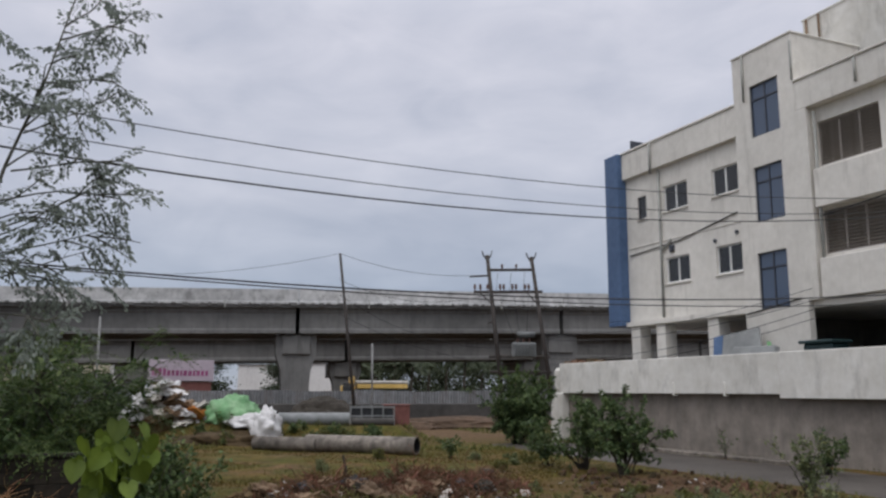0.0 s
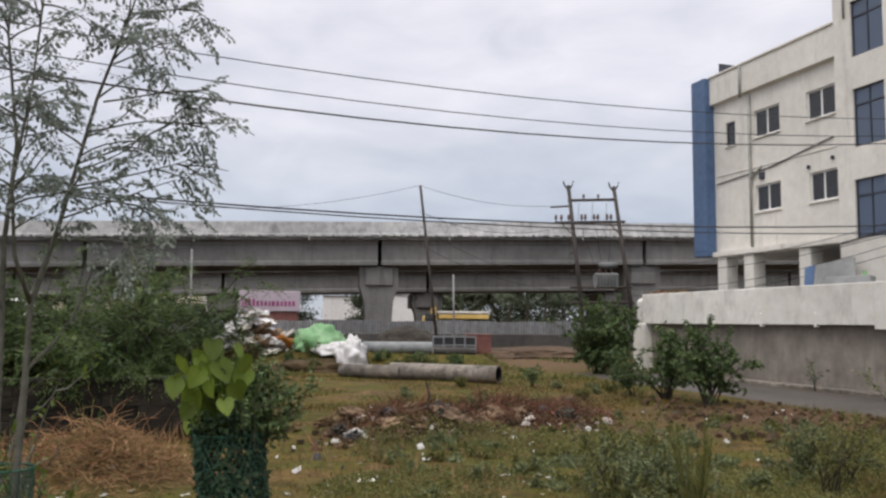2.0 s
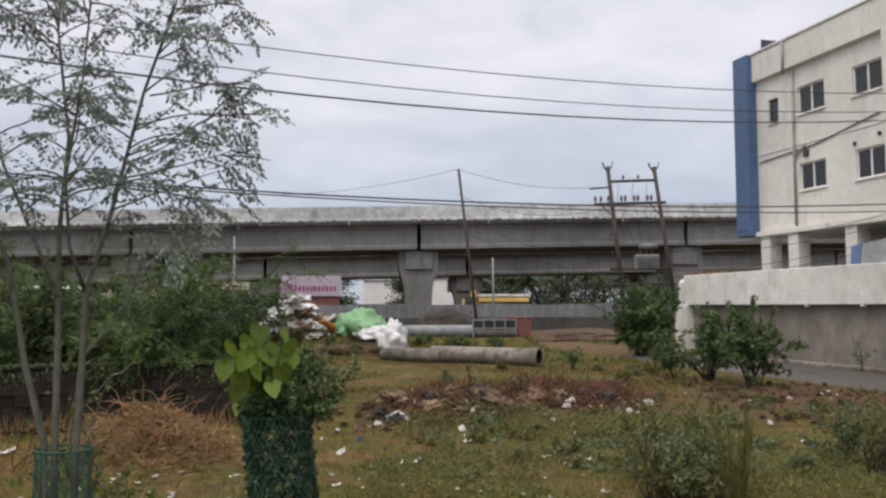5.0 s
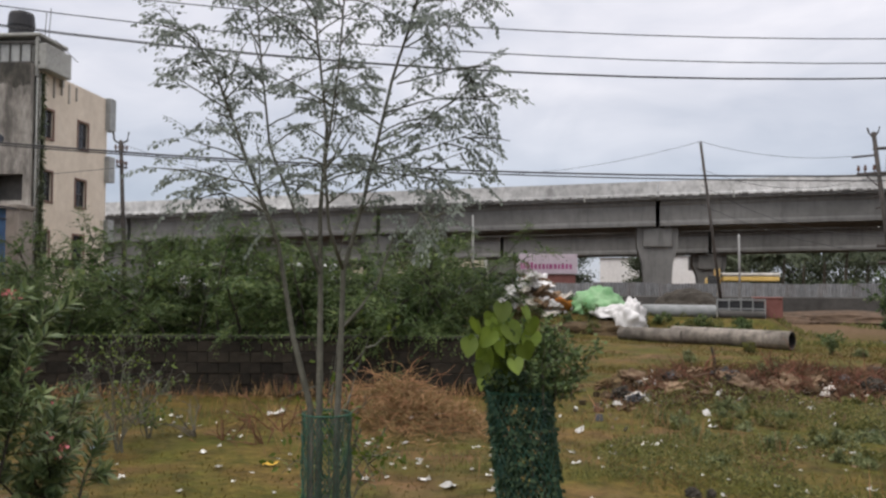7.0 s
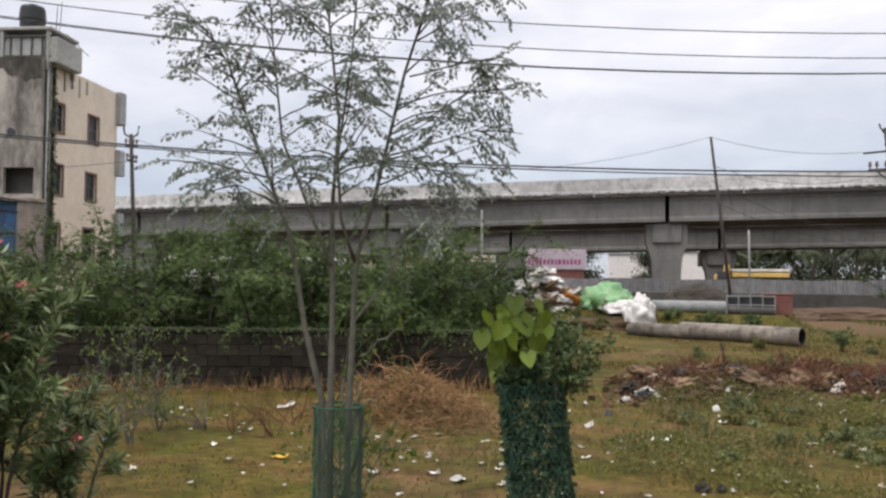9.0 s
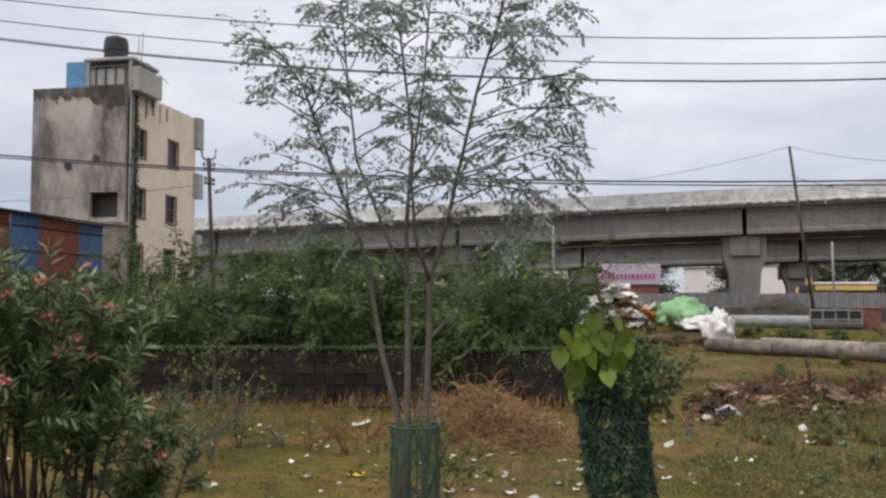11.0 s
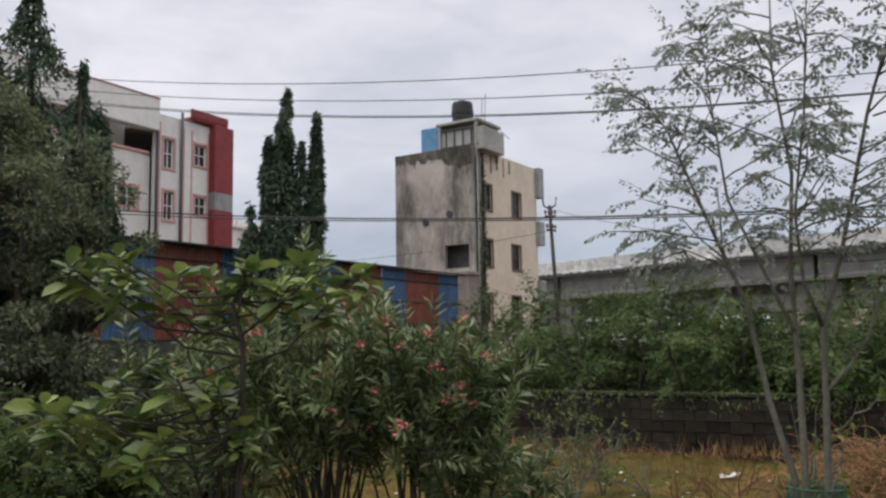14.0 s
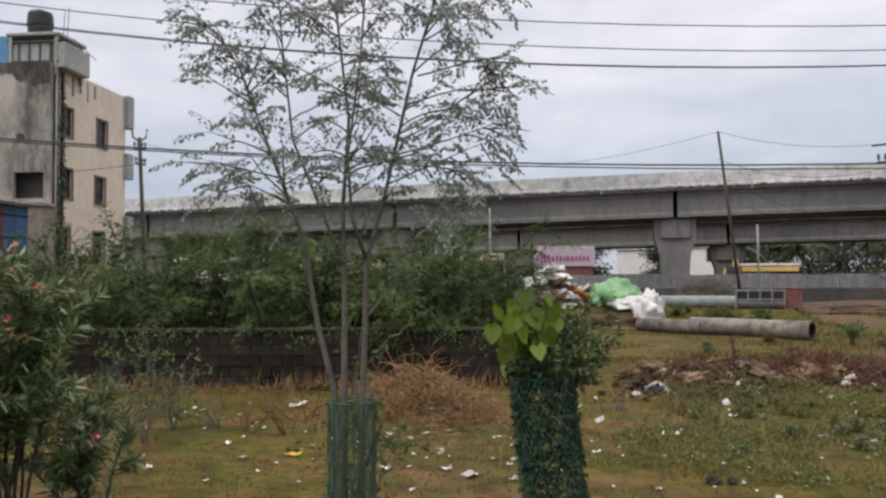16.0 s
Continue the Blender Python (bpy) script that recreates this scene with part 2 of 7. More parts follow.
LEAF_V = mat("creeper_leaf", (0.024, 0.05, 0.024), (0.045, 0.08, 0.036), 5, 0.85, 0.0, island=0.2, translucent=0.2)
LEAF_Y = mat("bright_heart_leaf", (0.085, 0.135, 0.015), (0.17, 0.235, 0.032), 5, 0.5, 0.0, rand=0.4, translucent=0.35)
LEAF_S = mat("shrub_leaf", (0.062, 0.1, 0.032), (0.13, 0.185, 0.068), 3, 0.7, 0.0, island=0.5, translucent=0.2)
LEAF_W = mat("bluish_weed_leaf", (0.13, 0.158, 0.066), (0.225, 0.255, 0.117), 2, 0.55, 0.0, island=0.4, translucent=0.35)
LEAF_A = mat("mast_tree_leaf", (0.075, 0.112, 0.075), (0.135, 0.185, 0.118), 2, 0.8, 0.0, island=0.25, translucent=0.15, spec=0.15)
LEAF_D = mat("shade_tree_leaf", (0.11, 0.135, 0.075), (0.215, 0.25, 0.14), 1.2, 0.65, 0.0, island=0.5, translucent=0.35, large=0.3)
LEAF_F = mat("far_tree_leaf", (0.055, 0.072, 0.042), (0.11, 0.135, 0.08), 0.6, 0.7, 0.0, island=0.4, translucent=0.3, large=0.3)
LEAF_PALM = mat("palm_frond", (0.075, 0.098, 0.058), (0.15, 0.18, 0.11), 2, 0.6, 0.0, island=0.4, translucent=0.45)
GRASS = mat("olive_grass", (0.100, 0.078, 0.020), (0.165, 0.124, 0.036), 0.6, 0.8, 0.0, island=0.28, translucent=0.5, large=0.3)
WEED = mat("green_weed", (0.12, 0.13, 0.035), (0.205, 0.2, 0.064), 1.0, 0.7, 0.0, island=0.5, translucent=0.4)
BRUSH = mat("red_brown_brush", (0.085, 0.04, 0.022), (0.19, 0.095, 0.052), 2, 0.9, 0.0, island=0.5)
STRAW = mat("dry_brown_stalk", (0.2, 0.115, 0.05), (0.34, 0.21, 0.1), 2, 0.9, 0.0, island=0.45)
PETAL = mat("pink_petal", (0.55, 0.13, 0.14), (0.70, 0.22, 0.22), 5, 0.6, 0.0, island=0.3, translucent=0.3)
NET = mat("green_net", (0.016, 0.068, 0.044), (0.036, 0.11, 0.075), 8, 0.6, 0.0, island=0.3)
TARPW = mat("white_tarpaulin", (0.58, 0.57, 0.56), (0.78, 0.77, 0.77), 2, 0.5, 0.1, large=0.25)
TARPG = mat("green_tarpaulin", (0.12, 0.32, 0.12), (0.30, 0.48, 0.27), 2, 0.5, 0.1, large=0.3)
SACKW = mat("dirty_white_sack", (0.42, 0.39, 0.34), (0.66, 0.63, 0.58), 3, 0.7, 0.1, rand=0.3)
SACKO = mat("orange_sack", (0.50, 0.17, 0.03), (0.65, 0.28, 0.06), 3, 0.6, 0.1)
SACKB = mat("brown_sack", (0.12, 0.075, 0.042), (0.23, 0.155, 0.095), 3, 0.8, 0.1, rand=0.3)
LITW = mat("white_litter", (0.5, 0.49, 0.45), (0.8, 0.79, 0.76), 9, 0.6, 0.0, rand=0.4)
LITY = mat("yellow_litter", (0.6, 0.36, 0.04), (0.7, 0.45, 0.06), 6, 0.6, 0.0)
LITB = mat("pale_blue_litter", (0.2, 0.33, 0.48), (0.4, 0.5, 0.62), 6, 0.6, 0.0)
RUBBLE = mat("brown_rubble", (0.08, 0.046, 0.023), (0.20, 0.122, 0.064), 4, 0.95, 0.3, rand=0.5, island=0.4)
PLASTD = mat("dark_plastic", (0.015, 0.016, 0.018), (0.035, 0.036, 0.04), 6, 0.5, 0.05, rand=0.3)
# black tank plastic; also the painted shade inside the yard pipes
TANKB = mat("black_tank_and_pipe_shade", (0.012, 0.012, 0.014), (0.025, 0.025, 0.028), 4, 0.5, 0.0)
BLUES = mat("light_blue_sheet", (0.13, 0.33, 0.58), (0.20, 0.42, 0.66), 3, 0.5, 0.0, large=0.2)
YELL = mat("yellow_vehicle_paint", (0.68, 0.44, 0.10), (0.78, 0.55, 0.2), 3, 0.4, 0.0)
SIGNP = mat("pink_sign_board", (0.44, 0.37, 0.42), (0.52, 0.445, 0.495), 2, 0.5, 0.0, large=0.1)
SIGNT = mat("magenta_lettering", (0.30, 0.06, 0.18), (0.36, 0.09, 0.22), 4, 0.5, 0.0)
MAROON = mat("maroon_box_paint", (0.16, 0.06, 0.05), (0.23, 0.095, 0.08), 3, 0.7, 0.05)
WHITEV = mat("white_vehicle_paint", (0.66, 0.67, 0.68), (0.74, 0.75, 0.76), 3, 0.3, 0.0, large=0.1)
TEALD = mat("dark_teal_plastic", (0.012, 0.035, 0.038), (0.025, 0.055, 0.06), 3, 0.5, 0.0)
PANELM = mat("dirty_grey_panel", (0.24, 0.25, 0.25), (0.36, 0.37, 0.36), 2, 0.6, 0.05, large=0.4)


# ---- mesh helpers ----
class MB:
    def __init__(self):
        self.v, self.f, self.m = [], [], []

    def quad(self, *p, mi=0):
        b = len(self.v)
        self.v += [tuple(q) for q in p]
        self.f.append(tuple(range(b, b + len(p))))
        self.m.append(mi)

    def box(self, x0, x1, y0, y1, z0, z1, mi=0, M=None, bev=0.0):
        if bev:
            e = min(bev, (x1 - x0) / 3, (y1 - y0) / 3, (z1 - z0) / 3)
            bm = bmesh.new()
            bmesh.ops.create_cube(bm, size=1.0, matrix=Matrix.Translation(((x0 + x1) / 2, (y0 + y1) / 2, (z0 + z1) / 2)) @ Matrix.Diagonal((x1 - x0, y1 - y0, z1 - z0, 1)))
            bmesh.ops.bevel(bm, geom=bm.edges[:], offset=e, segments=1, affect="EDGES")
            b = len(self.v)
            bm.verts.index_update()
            self.v += [tuple(M @ w.co if M else w.co) for w in bm.verts]
            self.f += [tuple(b + w.index for w in f.verts) for f in bm.faces]
            self.m += [mi] * len(bm.faces)
            bm.free()
            return
        p = [(x, y, z) for z in (z0, z1) for y in (y0, y1) for x in (x0, x1)]
        if M:
            p = [tuple(M @ Vector(q)) for q in p]
        b = len(self.v)
        self.v += p
        for q in ((0, 2, 3, 1), (4, 5, 7, 6), (0, 1, 5, 4), (2, 6, 7, 3), (0, 4, 6, 2), (1, 3, 7, 5)):
            self.f.append(tuple(b + i for i in q))
            self.m.append(mi)

    def tube(self, pts, rads, n=8, mi=0, cap=True):
        pts = [Vector(p) for p in pts]
        if not hasattr(rads, "__len__"):
            rads = [rads] * len(pts)
        b = len(self.v)
        for i, p in enumerate(pts):
            d = (pts[min(i + 1, len(pts) - 1)] - pts[max(i - 1, 0)]).normalized()
            a = d.cross(Vector((0.13, 0.31, 0.94) if abs(d.z) < 0.9 else (1, 0.2, 0.1))).normalized()
            c = d.cross(a)
            for k in range(n):
                t = 2 * math.pi * k / n
                self.v.append(tuple(p + (a * math.cos(t) + c * math.sin(t)) * rads[i]))
        for i in range(len(pts) - 1):
            for k in range(n):
                k2 = (k + 1) % n
                self.f.append((b + i * n + k, b + i * n + k2, b + (i + 1) * n + k2, b + (i + 1) * n + k))
                self.m.append(mi)
        if cap:
            self.f.append(tuple(b + k for k in range(n))[::-1])
            self.f.append(tuple(b + (len(pts) - 1) * n + k for k in range(n)))
            self.m += [mi, mi]

    def wall(self, x0, x1, y0, y1, z0, z1, holes=(), mi=0):
        """A wall plate across x0..x1 thick, y0..y1 long, with rectangular openings (ya, yb, za, zb) right through."""
        ys = sorted({y0, y1, *[h[0] for h in holes], *[h[1] for h in holes]})
        zs = sorted({z0, z1, *[h[2] for h in holes], *[h[3] for h in holes]})

        def solid(i, j):
            if not (0 <= i < len(ys) - 1 and 0 <= j < len(zs) - 1):
                return False
            cy, cz = (ys[i] + ys[i + 1]) / 2, (zs[j] + zs[j + 1]) / 2
            return not any(h[0] < cy < h[1] and h[2] < cz < h[3] for h in holes)

        for i in range(len(ys) - 1):
            for j in range(len(zs) - 1):
                if not solid(i, j):
                    continue
                a, b, c, d = ys[i], ys[i + 1], zs[j], zs[j + 1]
                self.quad((x0, a, c), (x0, a, d), (x0, b, d), (x0, b, c), mi=mi)
                self.quad((x1, a, c), (x1, b, c), (x1, b, d), (x1, a, d), mi=mi)
                if not solid(i - 1, j):
                    self.quad((x0, a, c), (x1, a, c), (x1, a, d), (x0, a, d), mi=mi)
                if not solid(i + 1, j):
                    self.quad((x0, b, c), (x0, b, d), (x1, b, d), (x1, b, c), mi=mi)
                if not solid(i, j - 1):
                    self.quad((x0, a, c), (x0, b, c), (x1, b, c), (x1, a, c), mi=mi)
                if not solid(i, j + 1):
                    self.quad((x0, a, d), (x1, a, d), (x1, b, d), (x0, b, d), mi=mi)

    def data(self, name, mats, smooth=False):
        me = bpy.data.meshes.new(name)
        me.from_pydata(self.v, [], self.f)
        for mt in mats:
            me.materials.append(mt)
        if len(mats) > 1:
            me.polygons.foreach_set("material_index", self.m)
        if smooth:
            me.polygons.foreach_set("use_smooth", [True] * len(me.polygons))
        me.update()
        return me


def thing(name, label, category, m=None, group="", kind=""):
    ob = new(name)
    ob.empty_display_size = 0.2
    if m is not None:
        ob.matrix_world = m
    return tagged(ob, label, category, group, kind)


def part(name, mb, mats, parent, label="", smooth=False, m=None, kind=""):
    me = mb if isinstance(mb, bpy.types.Mesh) else mb.data(name, mats if isinstance(mats, (list, tuple)) else [mats], smooth)
    ob = new(name, me)
    ob.parent = parent
    if m is not None:
        ob.matrix_basis = m
    return tagged(ob, label, "", "", kind)


def solo(name, mb, mats, label, category, m=None, group="", kind="", smooth=False):
    me = mb if isinstance(mb, bpy.types.Mesh) else mb.data(name, mats if isinstance(mats, (list, tuple)) else [mats], smooth)
    ob = new(name, me)
    if m is not None:
        ob.matrix_world = m
    return tagged(ob, label, category, group, kind)


rng = np.random.default_rng(11)


def unit(a):
    return a / np.maximum(np.linalg.norm(a, axis=-1, keepdims=True), 1e-9)


def leaf_mesh(name, base, way, length, width, material, fold=0.25, shape="diamond", jitter=0.6):
    """Many small leaves, each its own island: base points, directions, lengths and widths."""
    base, way = np.asarray(base, float), unit(np.asarray(way, float))
    k = len(base)
    length = np.broadcast_to(np.asarray(length, float), (k,))[:, None]
    width = np.broadcast_to(np.asarray(width, float), (k,))[:, None]
    side = unit(np.cross(way, np.array([0, 0, 1.0]) + rng.normal(0, jitter, (k, 3))))
    up = np.cross(side, way)
    if shape == "diamond":
        pts = [base, base + way * length * 0.5 + side * width * 0.5 + up * width * fold, base + way * length, base + way * length * 0.5 - side * width * 0.5 + up * width * fold]
        tri = [(0, 1, 2), (0, 2, 3)]
    else:
        droop = np.array([0, 0, -1.0]) * length * 0.12
        pts = [base, base + way * length * 0.33 + side * width * 0.42 + up * width * fold, base + way * length * 0.72 + side * width * 0.45 + up * width * fold + droop * 0.5,
               base + way * length + droop, base + way * length * 0.72 - side * width * 0.45 + up * width * fold + droop * 0.5, base + way * length * 0.33 - side * width * 0.42 + up * width * fold,
               base + way * length * 0.5 + droop * 0.2]
        tri = [(0, 1, 6), (1, 2, 6), (2, 3, 6), (3, 4, 6), (4, 5, 6), (5, 0, 6)]
    nv = len(pts)
    v = np.stack(pts, 1).reshape(-1, 3)
    f = (np.arange(k)[:, None, None] * nv + np.array(tri)[None]).reshape(-1, 3)
    me = bpy.data.meshes.new(name)
    me.vertices.add(len(v))
    me.vertices.foreach_set("co", v.ravel())
    me.loops.add(f.size)
    me.loops.foreach_set("vertex_index", f.ravel())
    me.polygons.add(len(f))
    me.polygons.foreach_set("loop_start", np.arange(len(f)) * 3)
    me.polygons.foreach_set("loop_total", np.full(len(f), 3))
    me.materials.append(material)
    me.update(calc_edges=True)
    return me


# ---- ground ----
def ground_z(x, y):
    v = 0.05 * noise.noise(Vector((x * 0.5, y * 0.5, 0))) + 0.03 * noise.noise(Vector((x * 1.7, y * 1.7, 3)))
    v *= max(0.0, min(1.0, (60 - math.hypot(x, y)) / 20))
    # the rubbish bank, the heap of dry grass and the earth bank behind the pipes
    a, c = 0.864 * (x + 1.25) + 0.504 * (y - 17.6), -0.504 * (x + 1.25) + 0.864 * (y - 17.6)
    v += 0.46 * math.exp(-((a / 2.7) ** 4 + (c / 1.2) ** 2)) * (0.75 + 0.7 * noise.noise(Vector((x * 1.3, y * 1.3, 7))))
    v += 0.30 * math.exp(-(((x + 5.9) / 1.2) ** 2 + ((y - 11.2) / 0.9) ** 2))
    v += 0.35 * math.exp(-(((x + 9.0) / 2.4) ** 2 + ((y - 36.0) / 2.2) ** 2))
    # raised bank on which the stored goods lie
    v += 0.74 * max(0.0, min(1.0, (y - 33.6) / 1.8)) * max(0.0, min(1.0, (44.5 - y) / 5.0)) * max(0.0, min(1.0, (-0.6 - x) / 1.2)) * max(0.0, min(1.0, (x + 13.0) / 2.5))
    r = 0.9205 * x + 0.3907 * y
    if 14.2 < r < 22:
        v *= min(1.0, abs(r - 17.6) / 3.4) ** 2
    return v


def axis(lo, hi, fine_lo, fine_hi, fine, grow=1.25):
    vals = list(np.arange(fine_lo, fine_hi + 1e-6, fine))
    st, x = fine, fine_hi
    while x < hi:
        st *= grow
        x += st
        vals.append(min(x, hi))
    st, x = fine, fine_lo
    while x > lo:
        st *= grow
        x -= st
        vals.insert(0, max(x, lo))
    return vals


gx, gy = axis(-2500, 2500, -18, 12, 0.3), axis(-2500, 2500, 3, 42, 0.3)
mb = MB()
mb.v = [(x, y, ground_z(x, y)) for y in gy for x in gx]
W = len(gx)
mb.f = [(j * W + i, j * W + i + 1, (j + 1) * W + i + 1, (j + 1) * W + i) for j in range(len(gy) - 1) for i in range(W - 1)]
GROUND = bpy.data.materials.new("olive_grass_and_wet_earth")
GROUND.use_nodes = True
gn, gl_ = GROUND.node_tree.nodes, GROUND.node_tree.links
gb = gn["Principled BSDF"]
gb.inputs["Roughness"].default_value = 0.85
gb.inputs["Specular IOR Level"].default_value = 0.12
gtc = gn.new("ShaderNodeTexCoord")


def gnoise(scale, detail=6.0):
    nd = gn.new("ShaderNodeTexNoise")
    nd.inputs["Scale"].default_value, nd.inputs["Detail"].default_value, nd.inputs["Roughness"].default_value = scale, detail, 0.62
    gl_.new(gtc.outputs["Object"], nd.inputs["Vector"])
    return nd.outputs["Fac"]


def gramp(fac, stops):
    rp = gn.new("ShaderNodeValToRGB")
    e = rp.color_ramp.elements
    e[0].position, e[0].color = stops[0][0], (*stops[0][1], 1)
    e[1].position, e[1].color = stops[-1][0], (*stops[-1][1], 1)
    for p, c in stops[1:-1]:
        e.new(p).color = (*c, 1)
    gl_.new(fac, rp.inputs["Fac"])
    return rp.outputs["Color"]


def gmix(fac, a, b, blend="MIX"):
    mx = gn.new("ShaderNodeMixRGB")
    mx.blend_type = blend
    if isinstance(fac, float):
        mx.inputs["Fac"].default_value = fac
    else:
        gl_.new(fac, mx.inputs["Fac"])
    gl_.new(a, mx.inputs["Color1"])
    gl_.new(b, mx.inputs["Color2"])
    return mx.outputs["Color"]


fine_c = gramp(gnoise(9.0), [(0.3, (0.062, 0.05, 0.015)), (0.5, (0.106, 0.080, 0.023)), (0.7, (0.156, 0.114, 0.036))])
earth_c = gramp(gnoise(3.0), [(0.3, (0.075, 0.047, 0.024)), (0.7, (0.165, 0.108, 0.06))])
patch = gramp(gnoise(0.33), [(0.47, (0, 0, 0)), (0.62, (1, 1, 1))])
mossy = gramp(gnoise(0.7), [(0.42, (1.08, 1.0, 0.95)), (0.58, (0.68, 0.88, 0.55))])
blotch = gramp(gnoise(2.2), [(0.36, (0.62, 0.6, 0.55)), (0.56, (1.1, 1.08, 1.05))])
gcol = gmix(1.0, gmix(1.0, gmix(patch, fine_c, earth_c), mossy, "MULTIPLY"), blotch, "MULTIPLY")
gsep = gn.new("ShaderNodeSeparateXYZ")
gl_.new(gtc.outputs["Object"], gsep.inputs["Vector"])
far_m = gn.new("ShaderNodeMapRange")
far_m.inputs["From Min"].default_value, far_m.inputs["From Max"].default_value = 38.0, 46.0
wob = gn.new("ShaderNodeMath")
wob.operation = "MULTIPLY_ADD"
wob.inputs[1].default_value = 6.0
gl_.new(gnoise(0.4), wob.inputs[0])
gl_.new(gsep.outputs["Y"], wob.inputs[2])
gl_.new(wob.outputs[0], far_m.inputs["Value"])
gcol = gmix(far_m.outputs["Result"], gcol, earth_c)
soil_c = gramp(gnoise(4.0), [(0.3, (0.055, 0.032, 0.018)), (0.7, (0.14, 0.085, 0.05))])
for centre, r_in, r_out in (((-1.1, 17.5, 0.0), 1.6, 3.4), ((5.3, 20.6, 0.0), 1.6, 3.6), ((2.4, 17.2, 0.0), 0.3, 1.8)):
    dist = gn.new("ShaderNodeVectorMath")
    dist.operation = "DISTANCE"
    dist.inputs[1].default_value = centre
    gl_.new(gtc.outputs["Object"], dist.inputs[0])
    rag = gn.new("ShaderNodeMath")
    rag.operation = "MULTIPLY_ADD"
    rag.inputs[1].default_value = 2.4
    gl_.new(gnoise(0.9), rag.inputs[0])
    gl_.new(dist.outputs["Value"], rag.inputs[2])
    spot = gn.new("ShaderNodeMapRange")
    spot.inputs["From Min"].default_value, spot.inputs["From Max"].default_value = r_in + 1.2, r_out + 1.2
    spot.inputs["To Min"].default_value, spot.inputs["To Max"].default_value = 1.0, 0.0
    gl_.new(rag.outputs[0], spot.inputs["Value"])
    gcol = gmix(spot.outputs["Result"], gcol, soil_c)
gl_.new(gcol, gb.inputs["Base Color"])
gbp = gn.new("ShaderNodeBump")
gbp.inputs["Strength"].default_value, gbp.inputs["Distance"].default_value = 0.6, 0.06
gl_.new(gnoise(14.0), gbp.inputs["Height"])
gl_.new(gbp.outputs["Normal"], gb.inputs["Normal"])
solo("ground", mb, GROUND, "rough olive grass and wet brown earth strewn with litter", "ground", kind="structure", smooth=True)

RM = pose(0, 0, 0, 0, 0, 23)  # right plot: local x away from the lane, y along it
mb = MB()
ny = 60
for i in range(ny + 1):
    y = -10 + 42 * i / ny
    wobl = 0.25 * noise.noise(Vector((y * 0.3, 0, 5)))
    for x, z in ((15.5 + wobl, -0.03), (15.7 + wobl, 0.035), (17.6, 0.06), (19.4 - wobl, 0.035), (19.6 - wobl, -0.03)):
        mb.v.append((x, y, z))
for i in range(ny):
    for k in range(4):
        a = i * 5 + k
        mb.f.append((a, a + 1, a + 6, a + 5))
solo("road", mb, ASPH, "narrow wet asphalt lane with crumbling edges", "lane", RM, kind="structure", smooth=True)

# ---- flyover ----
FM = pose(0, 0, 0, 0, 0, 14)  # local x along the bridge to the right, y away


def fly_z(x):
    return 9.62 + 0.0215 * x - 0.00006 * x * x


def strip(mb, x0, x1, prof, dz=0.0, n=4, mi=0):
    """A beam of constant section prof [(y, z below top)] that follows the bridge's slope from x0 to x1."""
    b, k = len(mb.v), len(prof)
    for i in range(n + 1):
        x = x0 + (x1 - x0) * i / n
        mb.v += [(x, y, fly_z(x) + z + dz) for y, z in prof]
    for i in range(n):
        for j in range(k):
            j2 = (j + 1) % k
            mb.f.append((b + i * k + j, b + i * k + j2, b + (i + 1) * k + j2, b + (i + 1) * k + j))
            mb.m.append(mi)
    mb.f += [tuple(b + j for j in range(k)), tuple(b + n * k + j for j in range(k))[::-1]]
    mb.m += [mi, mi]


def pier(name, parent, x, y, top, w0, w1, mats):
    """Hammerhead pier: a plain shaft that flares out to the cap."""
    mb = MB()
    prof = [(-0.2, w1), (top * 0.40, w1), (top * 0.58, w1 * 1.08), (top * 0.78, w0), (top, w0)]
    for z, w in prof:
        mb.v += [(x - w / 2, y - 0.9, z), (x + w / 2, y - 0.9, z), (x + w / 2, y + 0.9, z), (x - w / 2, y + 0.9, z)]
    for i in range(len(prof) - 1):
        for k in range(4):
            a, b2 = i * 4 + k, i * 4 + (k + 1) % 4
            mb.f.append((a, b2, b2 + 4, a + 4))
            mb.m.append(0)
    mb.f.append((16, 17, 18, 19))
    mb.m.append(0)
    return part(name, mb, mats, parent)


lrng = random.Random(17)


